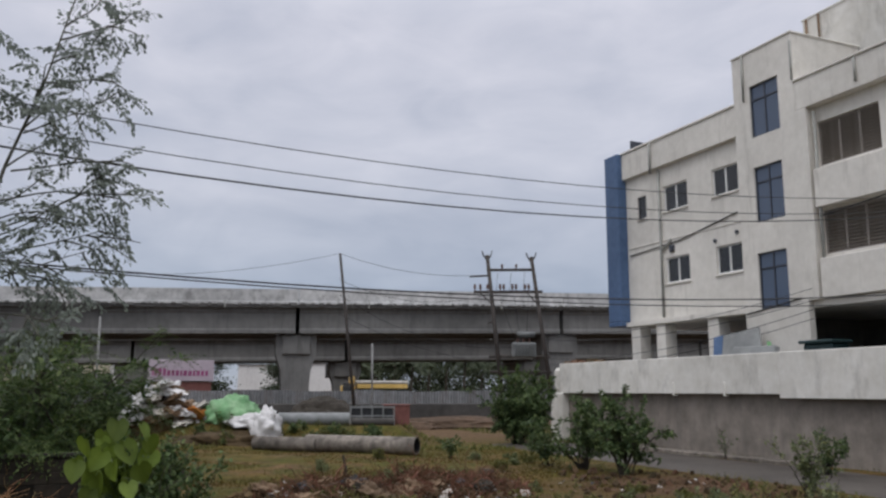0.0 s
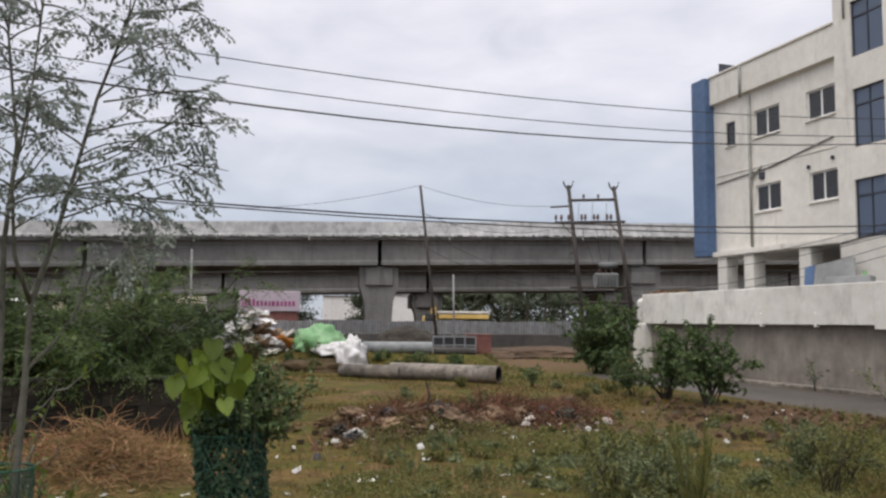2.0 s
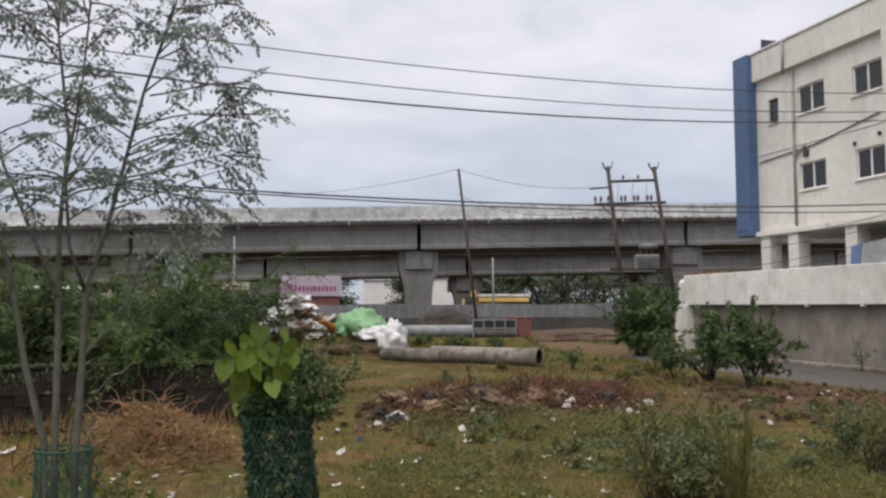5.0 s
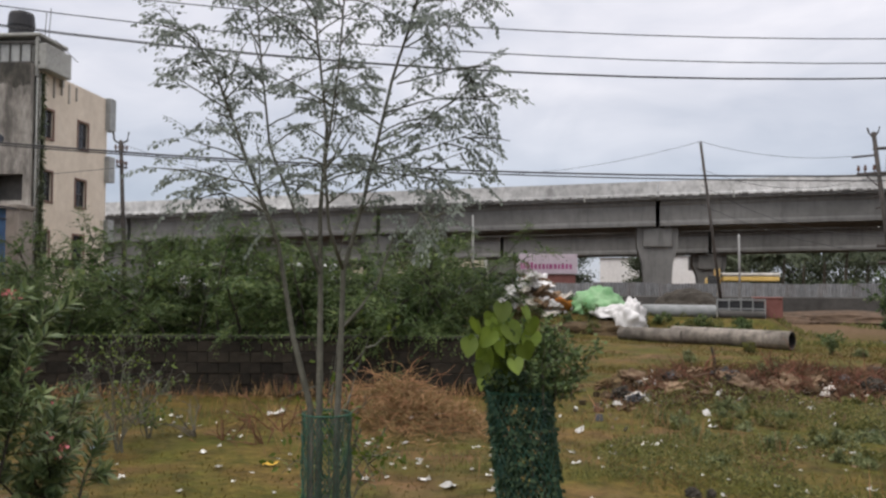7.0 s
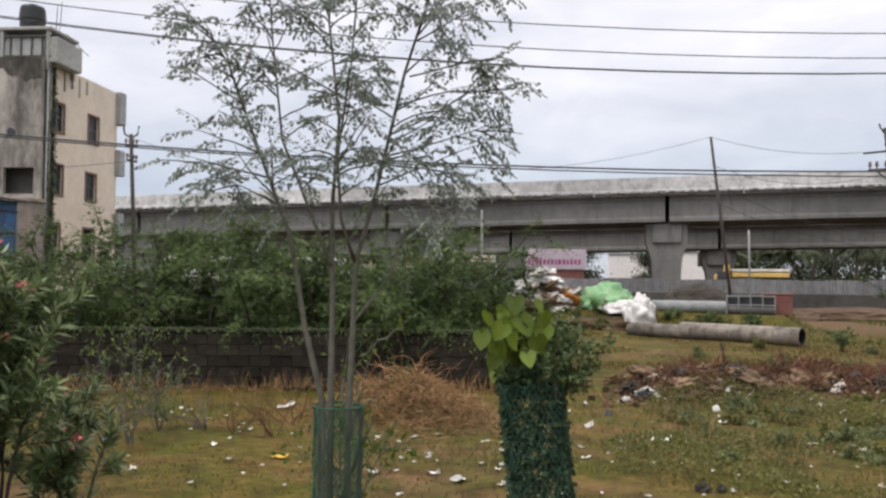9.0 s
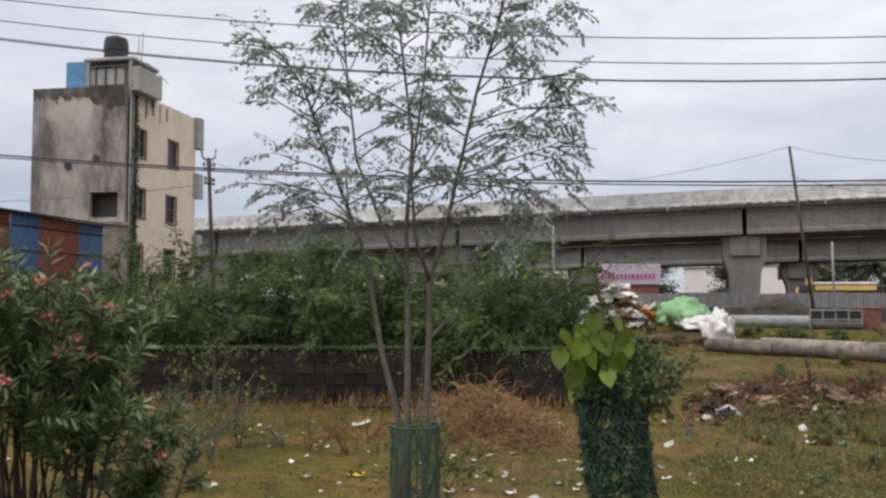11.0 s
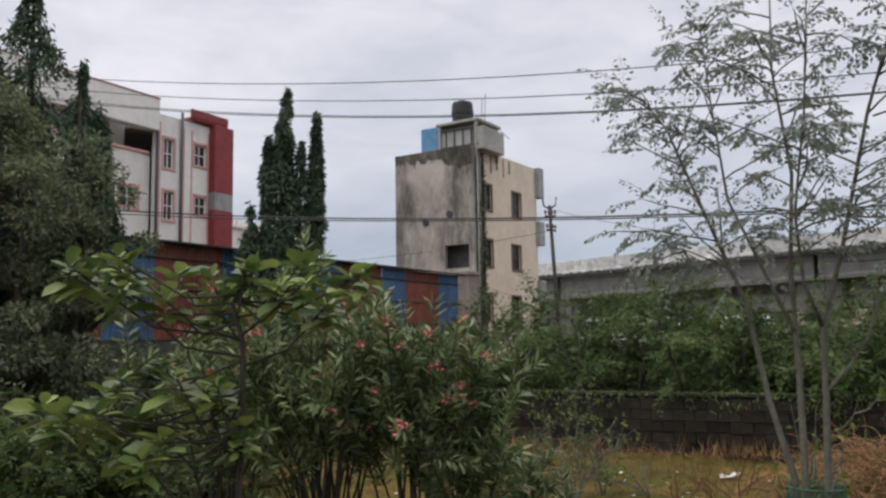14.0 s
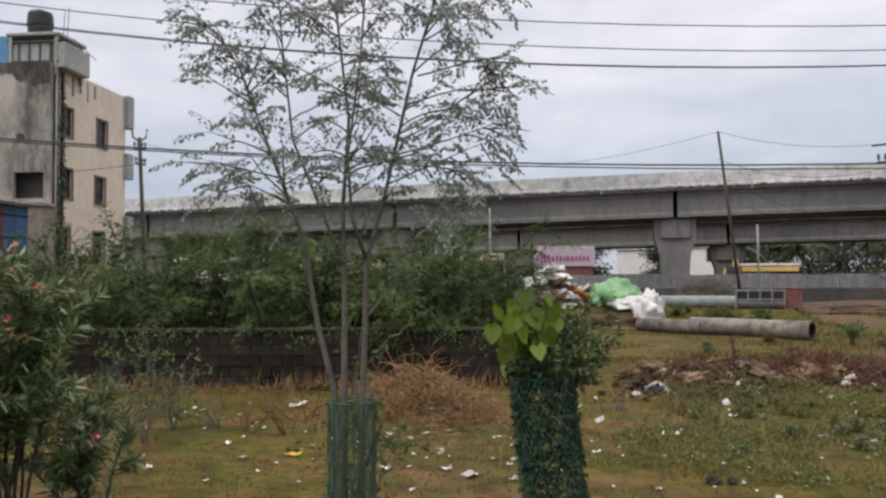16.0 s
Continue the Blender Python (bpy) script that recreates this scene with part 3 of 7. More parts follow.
def bridge(label, y0, joints, low, width, piers, par=1.12, gird=2.15, cap=1.35):
    fly = thing("flyover", label, "flyover", FM, kind="structure")
    for a, b in zip(joints[:-1], joints[1:]):
        g = 0.16
        mb = MB()
        strip(mb, a + 0.02, b - 0.02, [(y0, 0), (y0 + 0.25, 0), (y0 + 0.32, -par), (y0 - 0.12, -par), (y0 - 0.12, -par + 0.16), (y0 - 0.03, -par + 0.2)], low)
        part("parapet", mb, CONCL, fly, "white-grey weathered concrete parapet")
        mb = MB()
        xx = a + 0.1
        while xx < b - 0.3:
            w, h = lrng.uniform(0.12, 0.5), lrng.uniform(0.03, 0.17)
            zt = fly_z(xx) + low - par
            mb.box(xx, xx + w, y0 - 0.15 - lrng.uniform(0, 0.05), y0 + 0.1, zt - h, zt + lrng.uniform(0.03, 0.14), bev=0.03)
            xx += w + lrng.uniform(0.02, 0.5)
        part("ragged_edge", mb, CONC, fly, "rough dark drip edge of spilt cement", kind="stuff")
        # deck, girders and beams: darker concrete with part of their shade painted in
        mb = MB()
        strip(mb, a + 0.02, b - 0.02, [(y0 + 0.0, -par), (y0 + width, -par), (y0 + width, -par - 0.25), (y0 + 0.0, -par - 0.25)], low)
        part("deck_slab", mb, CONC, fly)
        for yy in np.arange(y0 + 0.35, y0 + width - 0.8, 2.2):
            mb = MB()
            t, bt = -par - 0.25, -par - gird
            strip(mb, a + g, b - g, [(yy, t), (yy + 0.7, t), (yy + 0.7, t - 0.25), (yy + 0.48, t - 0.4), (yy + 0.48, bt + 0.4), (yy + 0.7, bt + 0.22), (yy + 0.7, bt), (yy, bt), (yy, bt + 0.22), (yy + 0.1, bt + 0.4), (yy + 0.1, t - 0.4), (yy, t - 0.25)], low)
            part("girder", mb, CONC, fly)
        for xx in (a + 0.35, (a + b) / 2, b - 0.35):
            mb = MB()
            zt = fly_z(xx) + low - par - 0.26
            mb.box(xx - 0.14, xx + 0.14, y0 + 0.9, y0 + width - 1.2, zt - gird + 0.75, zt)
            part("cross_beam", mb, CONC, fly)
        mb = MB()
        strip(mb, a + 0.02, b - 0.02, [(y0 + width - 0.25, 0), (y0 + width, 0), (y0 + width, -par), (y0 + width - 0.35, -par)], low)
        part("parapet", mb, CONCL, fly)
        for xx in (a + (b - a) * 0.25, a + (b - a) * 0.75):
            mb = MB()
            mb.tube([(xx, y0 - 0.05, fly_z(xx) + low - par + 0.3), (xx, y0 - 0.16, fly_z(xx) + low - par - 0.3)], 0.06, 6)
            part("drain_spout", mb, PIPEM, fly)
    for x in joints[1:-1]:
        if not piers:
            continue
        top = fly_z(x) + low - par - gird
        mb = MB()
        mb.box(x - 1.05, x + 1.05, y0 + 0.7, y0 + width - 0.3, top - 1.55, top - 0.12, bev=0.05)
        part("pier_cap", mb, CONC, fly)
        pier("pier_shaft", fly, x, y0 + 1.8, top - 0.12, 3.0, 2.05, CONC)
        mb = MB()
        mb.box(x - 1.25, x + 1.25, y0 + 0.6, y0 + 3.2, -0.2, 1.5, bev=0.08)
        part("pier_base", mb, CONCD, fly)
        for yy in np.arange(y0 + 0.7, y0 + width - 0.8, 2.2):
            mb = MB()
            mb.box(x - 0.95, x - 0.45, yy - 0.2, yy + 0.4, top - 0.12, top)
            mb.box(x + 0.45, x + 0.95, yy - 0.2, yy + 0.4, top - 0.12, top)
            part("bearing", mb, CONCD, fly)
    return fly


bridge("long grey concrete flyover with stained white parapet on flared piers", 63.0, (-123.1, -101.8, -80.5, -59.2, -37.9, -16.6, 4.75, 26.0, 47.3, 68.6, 89.9, 111.2), 0.0, 9.5, True)
bridge("lower second carriageway of the flyover behind the first", 80.0, (-122.0, -103.0, -84.0, -65.0, -46.0, -27.0, -8.6, 10.8, 30.0, 49.0, 68.0, 87.0, 106.0), -1.55, 9.0, True, par=1.0, gird=2.2, cap=1.0)

# ---- white apartment building on the right plot ----
X0 = 22.2
apt = thing("apartment_building", "white apartment block with blue corner fin and blue glazing", "building", RM)


def window(parent, x, y0, y1, z0, z1, frame_mat, pane_mat, leaves=2, fw=0.06, sill=True, transom=0.0, name="window"):
    """A window in a wall whose outer face is at x (x grows inwards): frame part, panes under it."""
    mb = MB()
    xa, xb = x + 0.06, x + 0.14
    mb.box(xa, xb, y0, y1, z0, z0 + fw, bev=0.012)
    mb.box(xa, xb, y0, y1, z1 - fw, z1, bev=0.012)
    mb.box(xa, xb, y0, y0 + fw, z0 + fw, z1 - fw, bev=0.012)
    mb.box(xa, xb, y1 - fw, y1, z0 + fw, z1 - fw, bev=0.012)
    for i in range(1, leaves):
        ym = y0 + (y1 - y0) * i / leaves
        mb.box(xa + 0.004, xb - 0.004, ym - fw * 0.55, ym + fw * 0.55, z0 + fw, z1 - fw)
    if transom:
        mb.box(xa + 0.008, xb - 0.008, y0 + fw, y1 - fw, transom - fw * 0.5, transom + fw * 0.5)
    win = part(name, mb, frame_mat, parent)
    for i in range(leaves):
        a, b = y0 + (y1 - y0) * i / leaves, y0 + (y1 - y0) * (i + 1) / leaves
        mb = MB()
        xx = x + 0.095 + 0.015 * (i % 2)
        mb.box(xx, xx + 0.006, a + 0.01, b - 0.01, z0 + 0.01, z1 - 0.01)
        pane = part("pane", mb, pane_mat, win)
        pane.visible_shadow = False
    if sill:
        mb = MB()
        mb.box(x - 0.07, x + 0.06, y0 - 0.06, y1 + 0.06, z0 - 0.07, z0 - 0.004, bev=0.015)
        part("sill", mb, PAINT, win)
    return win


REC = X0 + 0.22  # recessed wall plane beside the stair tower
small = [(29.75, 30.38, 9.8, 10.83), (27.02, 28.56, 9.8, 10.92), (24.1, 25.54, 9.82, 10.92), (27.06, 28.56, 6.71, 7.8), (24.1, 25.5, 6.7, 7.81)]
mb = MB()
mb.wall(REC, REC + 0.23, 23.86, 31.2, 5.25, 11.8, small)
part("wall_front", mb, PAINT, apt)
for i, (a, b, c, d) in enumerate(small):
    window(apt, REC, a, b, c, d, FRAMEW if i else FRAMED, DARKGLASS, 2 if i else 1)
mb = MB()
mb.box(X0, X0 + 0.75, 23.86, 31.2, 11.8, 13.0, bev=0.02)
mb.box(X0 - 0.06, X0 + 0.35, 23.86, 31.25, 13.0, 13.09, bev=0.015)
part("parapet", mb, PAINT, apt)
mb = MB()
mb.box(X0 - 0.0, REC, 23.86, 31.2, 5.05, 5.25)
mb.box(REC, X0 + 12, 16.0, 31.2, 5.02, 5.25)
part("floor_slab", mb, PAINT, apt)
for zf in (8.3, 11.6):
    mb = MB()
    mb.box(REC + 0.24, X0 + 12, 10.0, 31.1, zf - 0.15, zf)
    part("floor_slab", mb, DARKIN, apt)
mb = MB()
mb.box(X0 - 0.25, X0 + 0.7, 31.2, 32.2, 5.3, 13.05, bev=0.03)
mb.box(X0 - 0.25, X0 + 0.7, 31.2, 32.2, 5.1, 5.296, bev=0.02)
part("corner_fin", mb, BLUE, apt, "blue painted corner fin")
# stair tower
blue = [(21.66, 23.06, 11.5, 13.5), (21.7, 23.06, 8.3, 10.36), (21.75, 23.12, 5.12, 7.17)]
mb = MB()
mb.wall(X0, X0 + 0.25, 20.95, 23.86, 3.2, 14.82, blue)
part("stair_tower_front", mb, PAINT, apt)
mb = MB()
mb.box(X0 + 0.25, X0 + 5.5, 23.63, 23.86, 5.25, 14.82)
part("stair_tower_side", mb, PAINT, apt)
mb = MB()
mb.box(X0 + 0.25, X0 + 5.5, 20.95, 21.18, 11.95, 14.82)
part("stair_tower_side", mb, PAINT, apt)
mb = MB()
mb.box(X0 + 5.5, X0 + 5.72, 20.95, 23.86, 5.25, 14.82)
part("stair_tower_back", mb, PAINT, apt)
mb = MB()
mb.box(X0 + 0.25, X0 + 5.5, 21.18, 23.63, 14.65, 14.8)
part("stair_tower_slab", mb, PAINT, apt)
mb = MB()
mb.box(X0 - 0.05, X0 + 5.75, 20.9, 23.9, 14.824, 14.9, bev=0.02)
part("stair_tower_coping", mb, PAINT, apt)
for a, b, c, d in blue:
    window(apt, X0, a, b, c, d, FRAMED, BLUEGLASS, 2, 0.05, False, transom=c + (d - c) * 0.72)
# balcony bays
bays = [(17.95, 20.4, 9.8, 11.35), (17.98, 20.43, 6.76, 8.26), (11.5, 16.0, 9.8, 11.35), (11.5, 16.0, 6.76, 8.26)]
mb = MB()
mb.wall(X0 + 0.35, X0 + 0.6, 8.0, 20.95, 5.25, 11.9, bays)
part("wall_front", mb, PAINT, apt)
mb = MB()
mb.box(X0, X0 + 0.65, 8.0, 20.95, 11.9, 12.95, bev=0.02)
mb.box(X0 - 0.06, X0 + 0.3, 8.0, 20.95, 12.954, 13.04, bev=0.015)
part("parapet", mb, PAINT, apt)
for zz in (8.75, 5.7):
    mb = MB()
    mb.box(X0 + 0.02, X0 + 0.348, 8.0, 20.4, zz - 0.42, zz + 0.9, bev=0.02)
    part("balcony_front", mb, PAINT, apt)
mb = MB()
mb.box(X0, X0 + 0.35, 20.5, 20.946, 5.25, 11.896)
part("pilaster", mb, PAINT, apt)
for a, b, c, d in bays:
    mb = MB()
    xx = X0 + 0.45
    for k in range(int((b - a) / 0.62) + 1):
        yy = a + 0.03 + k * (b - a - 0.06) / int((b - a) / 0.62)
        mb.box(xx, xx + 0.05, yy - 0.03, yy + 0.03, c, d)
    mb.box(xx, xx + 0.05, a, b, c, c + 0.06)
    mb.box(xx, xx + 0.05, a, b, d - 0.06, d)
    fr = part("louvre_window", mb, GRILLE, apt, "brown slatted balcony screen")
    nsl = int((d - c) / 0.11)
    mb = MB()
    mb.box(-0.05, 0.05, a + 0.02, b - 0.02, -0.006, 0.006)
    sl = mb.data("slat", [GRILLE])
    for k in range(1, nsl):
        part("slat", sl, None, fr, m=Matrix.Translation((xx + 0.03, 0, c + (d - c) * k / nsl)) @ pose(0, 0, 0, 0, 40, 0))
# ends, back and roof
mb = MB()
mb.box(REC + 0.24, X0 + 12, 31.0, 31.196, 5.25, 12.4)
mb.box(X0 + 0.6, X0 + 12, 8.0, 8.2, 3.2, 12.95)
mb.box(X0 + 11.8, X0 + 12, 8.2, 31.0, 3.2, 12.95)
part("wall_end", mb, PAINT, apt)
mb = MB()
mb.box(X0 + 0.76, X0 + 11.8, 8.2, 31.0, 11.9, 12.1)
part("roof", mb, CONC, apt)
mb = MB()
mb.wall(25.6, 25.82, 9.0, 23.4, 12.1, 16.9, [(21.35, 22.15, 13.3, 14.85)])
mb.box(25.82, 31.0, 9.0, 23.4, 16.7, 16.9)
mb.box(25.82, 31.0, 23.2, 23.4, 12.1, 16.7)
mb.box(25.56, 31.05, 8.95, 23.45, 16.904, 16.99, bev=0.02)
part("water_tank_room", mb, PAINT2, apt)
# parking level: columns, back wall
for yy in (30.7, 28.95, 25.75):
    mb = MB()
    mb.box(X0 + 0.1, X0 + 0.7, yy - 0.3, yy + 0.3, 3.2, 5.02, bev=0.02)
    part("column", mb, PAINT, apt)
# parking level back wall, its shade painted in by the dark plaster
mb = MB()
mb.box(X0 + 6.0, X0 + 6.2, 8.2, 31.0, 3.2, 5.02)
mb.box(X0 + 0.6, X0 + 6.0, 23.9, 24.1, 3.2, 5.02)
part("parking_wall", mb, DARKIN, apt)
mb = MB()
mb.box(20.95, X0 + 12, 8.0, 32.5, 2.9, 3.2)
part("podium", mb, CONC, apt)
# drain pipes and ledge lines
for yy, zt in ((28.75, 13.0), (20.3, 13.0)):
    mb = MB()
    mb.tube([(REC - 0.08, yy, 5.3), (REC - 0.08, yy, 11.7)], 0.055, 8)
    if yy > 25:
        mb.tube([(X0 - 0.1, yy + 0.25, 11.6), (X0 - 0.1, yy + 0.25, 12.95)], 0.055, 8)
        mb.tube([(REC - 0.08, yy, 8.1), (REC - 0.08, yy - 0.55, 8.45), (REC - 0.02, yy - 0.6, 8.6)], 0.045, 8)
    part("drain_pipe", mb, PIPEM, apt, smooth=True)
mb = MB()
mb.box(REC - 0.03, REC + 0.02, 23.9, 31.1, 8.55, 8.62, bev=0.01)
part("string_course", mb, PAINT, apt)
for yy, zz in ((24.3, 8.2), (25.5, 8.05)):
    mb = MB()
    mb.tube([(REC - 0.05, yy, zz), (REC + 0.01, yy, zz)], 0.08, 10)
    part("vent_hole", mb, FRAMED, apt)
mb = MB()
mb.v = [(22.4, 30.75, 13.09), (22.4, 29.35, 13.09), (22.4, 30.75, 13.62), (22.52, 30.75, 13.09), (22.52, 29.35, 13.09), (22.52, 30.75, 13.62)]
mb.f, mb.m = [(0, 1, 2), (5, 4, 3), (0, 3, 4, 1), (1, 4, 5, 2), (2, 5, 3, 0)], [0] * 5
part("roof_bracket", mb, FRAMED, apt, "dark wedge-shaped board on the roof edge")
for y, z0, z1 in ((18.4, 12.1, 12.9), (23.3, 13.0, 14.8), (20.95, 13.05, 14.5)):
    mb = MB()
    mb.tube([(X0 - 0.05, y, z0), (X0 - 0.05, y, z1)], 0.045, 6)
    part("drain_pipe", mb, PIPEM, apt, smooth=True)
for y, z in ((22.9, 15.6), (22.3, 15.9)):
    mb = MB()
    mb.tube([(25.5, y, 13.2), (25.5, y + 0.25, z), (25.55, y + 0.3, 16.9)], 0.05, 6)
    part("rusty_pipe", mb, SACKB, apt, smooth=True)
# conduit and meter clutter low on the facade
for pts in (((REC - 0.04, 31.0, 8.25), (REC - 0.04, 27.6, 8.42), (REC - 0.04, 24.2, 8.95)), ((X0 - 0.03, 23.8, 5.0), (X0 - 0.03, 21.2, 5.35)), ((X0 + 0.0, 20.2, 8.0), (X0 + 0.0, 16.5, 8.3))):
    mb = MB()
    mb.tube(pts, 0.025, 5)
    part("cable_run", mb, WIRE, apt)
mb = MB()
mb.box(REC - 0.12, REC, 27.95, 28.2, 8.02, 8.3, bev=0.02)
part("junction_box", mb, FRAMED, apt)

# things on the podium
lean = thing("leaning_panel", "dirty grey sheet panel with blue edge leaning on the podium", "panel", RM @ pose(21.5, 23.6, 3.2, 0, 14, 6))
mb = MB()
mb.v = [(x, y, z) for x in (-0.03, 0.03) for y, z in ((0.78, 0.0), (0.86, 1.08), (-0.72, 1.3), (-1.05, 0.02))]
mb.f, mb.m = [(0, 1, 2, 3), (7, 6, 5, 4), (0, 4, 5, 1), (1, 5, 6, 2), (2, 6, 7, 3), (3, 7, 4, 0)], [0] * 6
part("sheet", mb, PANELM, lean)
mb = MB()
mb.v = [(x, y, z) for x in (-0.05, 0.05) for y, z in ((1.15, 0.0), (1.3, 1.02), (0.87, 1.1), (0.79, 0.0))]
mb.f, mb.m = [(0, 1, 2, 3), (7, 6, 5, 4), (0, 4, 5, 1), (1, 5, 6, 2), (2, 6, 7, 3), (3, 7, 4, 0)], [0] * 6
part("edge", mb, BLUE, lean, "faded blue edge strip")
mb = MB()
mb.box(-0.35, -0.06, -1.75, 0.05, 0, 0.52, bev=0.03)
part("side_board", mb, PANELM, lean, "pale board standing before it")
mb = MB()
mb.v = [(x, y, z) for x in (-0.33, -0.25) for y, z in ((-1.76, 0.0), (-1.5, 0.66), (-1.38, 0.66), (-1.6, 0.0))]
mb.f, mb.m = [(0, 1, 2, 3), (7, 6, 5, 4), (0, 4, 5, 1), (1, 5, 6, 2), (2, 6, 7, 3), (3, 7, 4, 0)], [0] * 6
part("green_strut", mb, TARPG, lean)
mb = MB()
mb.box(21.3, 22.1, 19.35, 20.5, 3.2, 3.74, bev=0.06)
mb.box(21.2, 22.14, 19.25, 20.6, 3.74, 3.84, bev=0.03)
solo("storage_bin", mb, TEALD, "dark teal plastic bin on the podium edge", "bin", RM)

# ---- boundary wall of the right plot with its white fascia ----
bw = thing("boundary_wall", "grey plastered plot wall with overhanging white fascia band", "wall", RM, kind="structure")
mb = MB()
mb.box(20.6, 20.85, 0.0, 33.6, -0.1, 2.9)
part("wall_body", mb, RENDERW, bw)
mb = MB()
mb.box(20.3, 20.6, 0.0, 20.62, 2.0, 3.47, bev=0.02)
mb.box(20.302, 20.6, 20.62, 33.9, 2.13, 3.47, bev=0.02)
mb.box(20.6, 20.95, 0.0, 33.9, 2.9, 3.46)
part("fascia_band", mb, PAINT2, bw, "stained white fascia band")
for yy in (25.8, 23.1, 30.5):
    mb = MB()
    mb.box(20.28, 20.45, yy - 0.07, yy + 0.07, 2.05, 2.55, bev=0.02)
    part("drip_nib", mb, PAINT2, bw)
mb = MB()
mb.box(20.2, 21.0, 33.6, 34.6, -0.1, 2.15, bev=0.05)
mb.box(20.3, 21.0, 33.9, 34.5, 2.15, 3.3, bev=0.15)
part("end_pillar", mb, PAINT2, bw)
mb = MB()
for k in range(5):
    mb.box(20.35 + 0.02 * k, 20.7, 33.1 - 0.6 * k, 33.6 - 0.6 * k, 3.47, 3.56 + 0.05 * (k % 2), bev=0.02)
solo("loose_bricks", mb, RUBBLE, "few loose reddish bricks on the wall top", "bricks", RM)
mb = MB()
mb.box(19.75, 20.3, 19.0, 27.5, -0.05, 0.12, bev=0.03)
solo("kerb_slab", mb, CEMENT, "low broken cement slab along the lane", "slab", RM, kind="structure")

# ---- overhead lines ----
LM = pose(0, 0, 0, 0, 0, 26)  # local y = 12 away, x along the line


def span(name, label, y, curve, r, x0=-24.0, x1=30.0, n=40):
    """A hanging line: curve = (square, slope, height) along the line's own x."""
    a, b, c = curve
    mb = MB()
    xs = [x0 + (x1 - x0) * i / n for i in range(n + 1)]
    mb.tube([(x, y, a * x * x + b * x + c) for x in xs], r, 5, cap=False)
    return solo(name, mb, WIRE, label, "cable", LM, group="overhead lines")


span("overhead_wire", "thin bare overhead electric wire", 12.0, (0.00527, -0.0512, 5.83), 0.008)
span("overhead_wire", "thin bare overhead electric wire", 12.0, (0.00555, -0.0536, 5.475), 0.008)
span("overhead_wire", "thin bare overhead electric wire", 12.0, (0.00588, -0.0490, 5.205), 0.009)
span("overhead_wire", "thin bare overhead electric wire", 12.06, (0.00588, -0.0500, 5.235), 0.007)
span("overhead_cable", "thick black overhead cable", 12.0, (0.00371, -0.0295, 3.755), 0.013)
span("overhead_cable", "thick black overhead cable", 12.05, (0.0033, -0.0325, 3.725), 0.010)


def wire_between(a, b, sag, r=0.012, label="thin slack service wire between poles"):
    mb = MB()
    a, b = Vector(a), Vector(b)
    mb.tube([a.lerp(b, i / 14) - Vector((0, 0, 4 * sag * (i / 14) * (1 - i / 14))) for i in range(15)], r, 4, cap=False)
    return solo("service_wire", mb, WIRE, label, "cable", group="service wires")


def yaw_at(yaw, dist, z=0.0, ex=-0.27, ey=0.2):
    a = radians(yaw)
    return Vector((ex - math.sin(a) * dist, ey + math.cos(a) * dist, z))


def steel_pole(base, top, r, label, arms=(), name="electric_pole"):
    """A steel pole; arms: (height, half length, direction degrees)."""
    p = thing(name, label, "pole", Matrix.Translation(base), group="electric poles")
    mb = MB()
    tp = Vector(top) - Vector(base)
    mb.tube([(0, 0, -0.2), tp * 0.5, tp], [r * 1.15, r, r * 0.85], 8)
    part("shaft", mb, POLE, p, smooth=True)
    for h, half, ang in arms:
        mb = MB()
        c = tp * (h / tp.z)
        d = Vector((math.cos(radians(ang)), math.sin(radians(ang)), 0))
        mb.tube([c - d * half, c + d * half], 0.06, 6)
        part("cross_arm", mb, POLE, p)
        for s in (-0.92, -0.3, 0.35, 0.92):
            mb = MB()
            q = c + d * half * s
            mb.tube([q, q + Vector((0, 0, 0.14)), q + Vector((0, 0, 0.18)), q + Vector((0, 0, 0.34))], [0.03, 0.03, 0.075, 0.05], 8)
            part("insulator", mb, CERAM, p)
    return p


# leaning pole, pole by the stained house
pb, pt = Vector((-4.36, 44.05, 0)), Vector((-5.44, 43.93, 9.42))
steel_pole(pb, pt, 0.078, "leaning rusty steel electric pole in the yard")
wb = yaw_at(44.9, 46)
pw = steel_pole(wb, wb + Vector((-0.5, -0.1, 9.5)), 0.11, "dark steel pole with a forked head beside the stained house", ((8.1, 0.42, 100), (8.9, 0.30, 60)))
mb = MB()
for s in (-1, 1):
    mb.tube([(-0.5, -0.1, 9.3), (-0.5 + s * 0.25, -0.1 + s * 0.2, 9.5), (-0.5 + s * 0.3, -0.1 + s * 0.24, 9.95)], 0.05, 6)
part("forked_head", mb, POLE, pw)


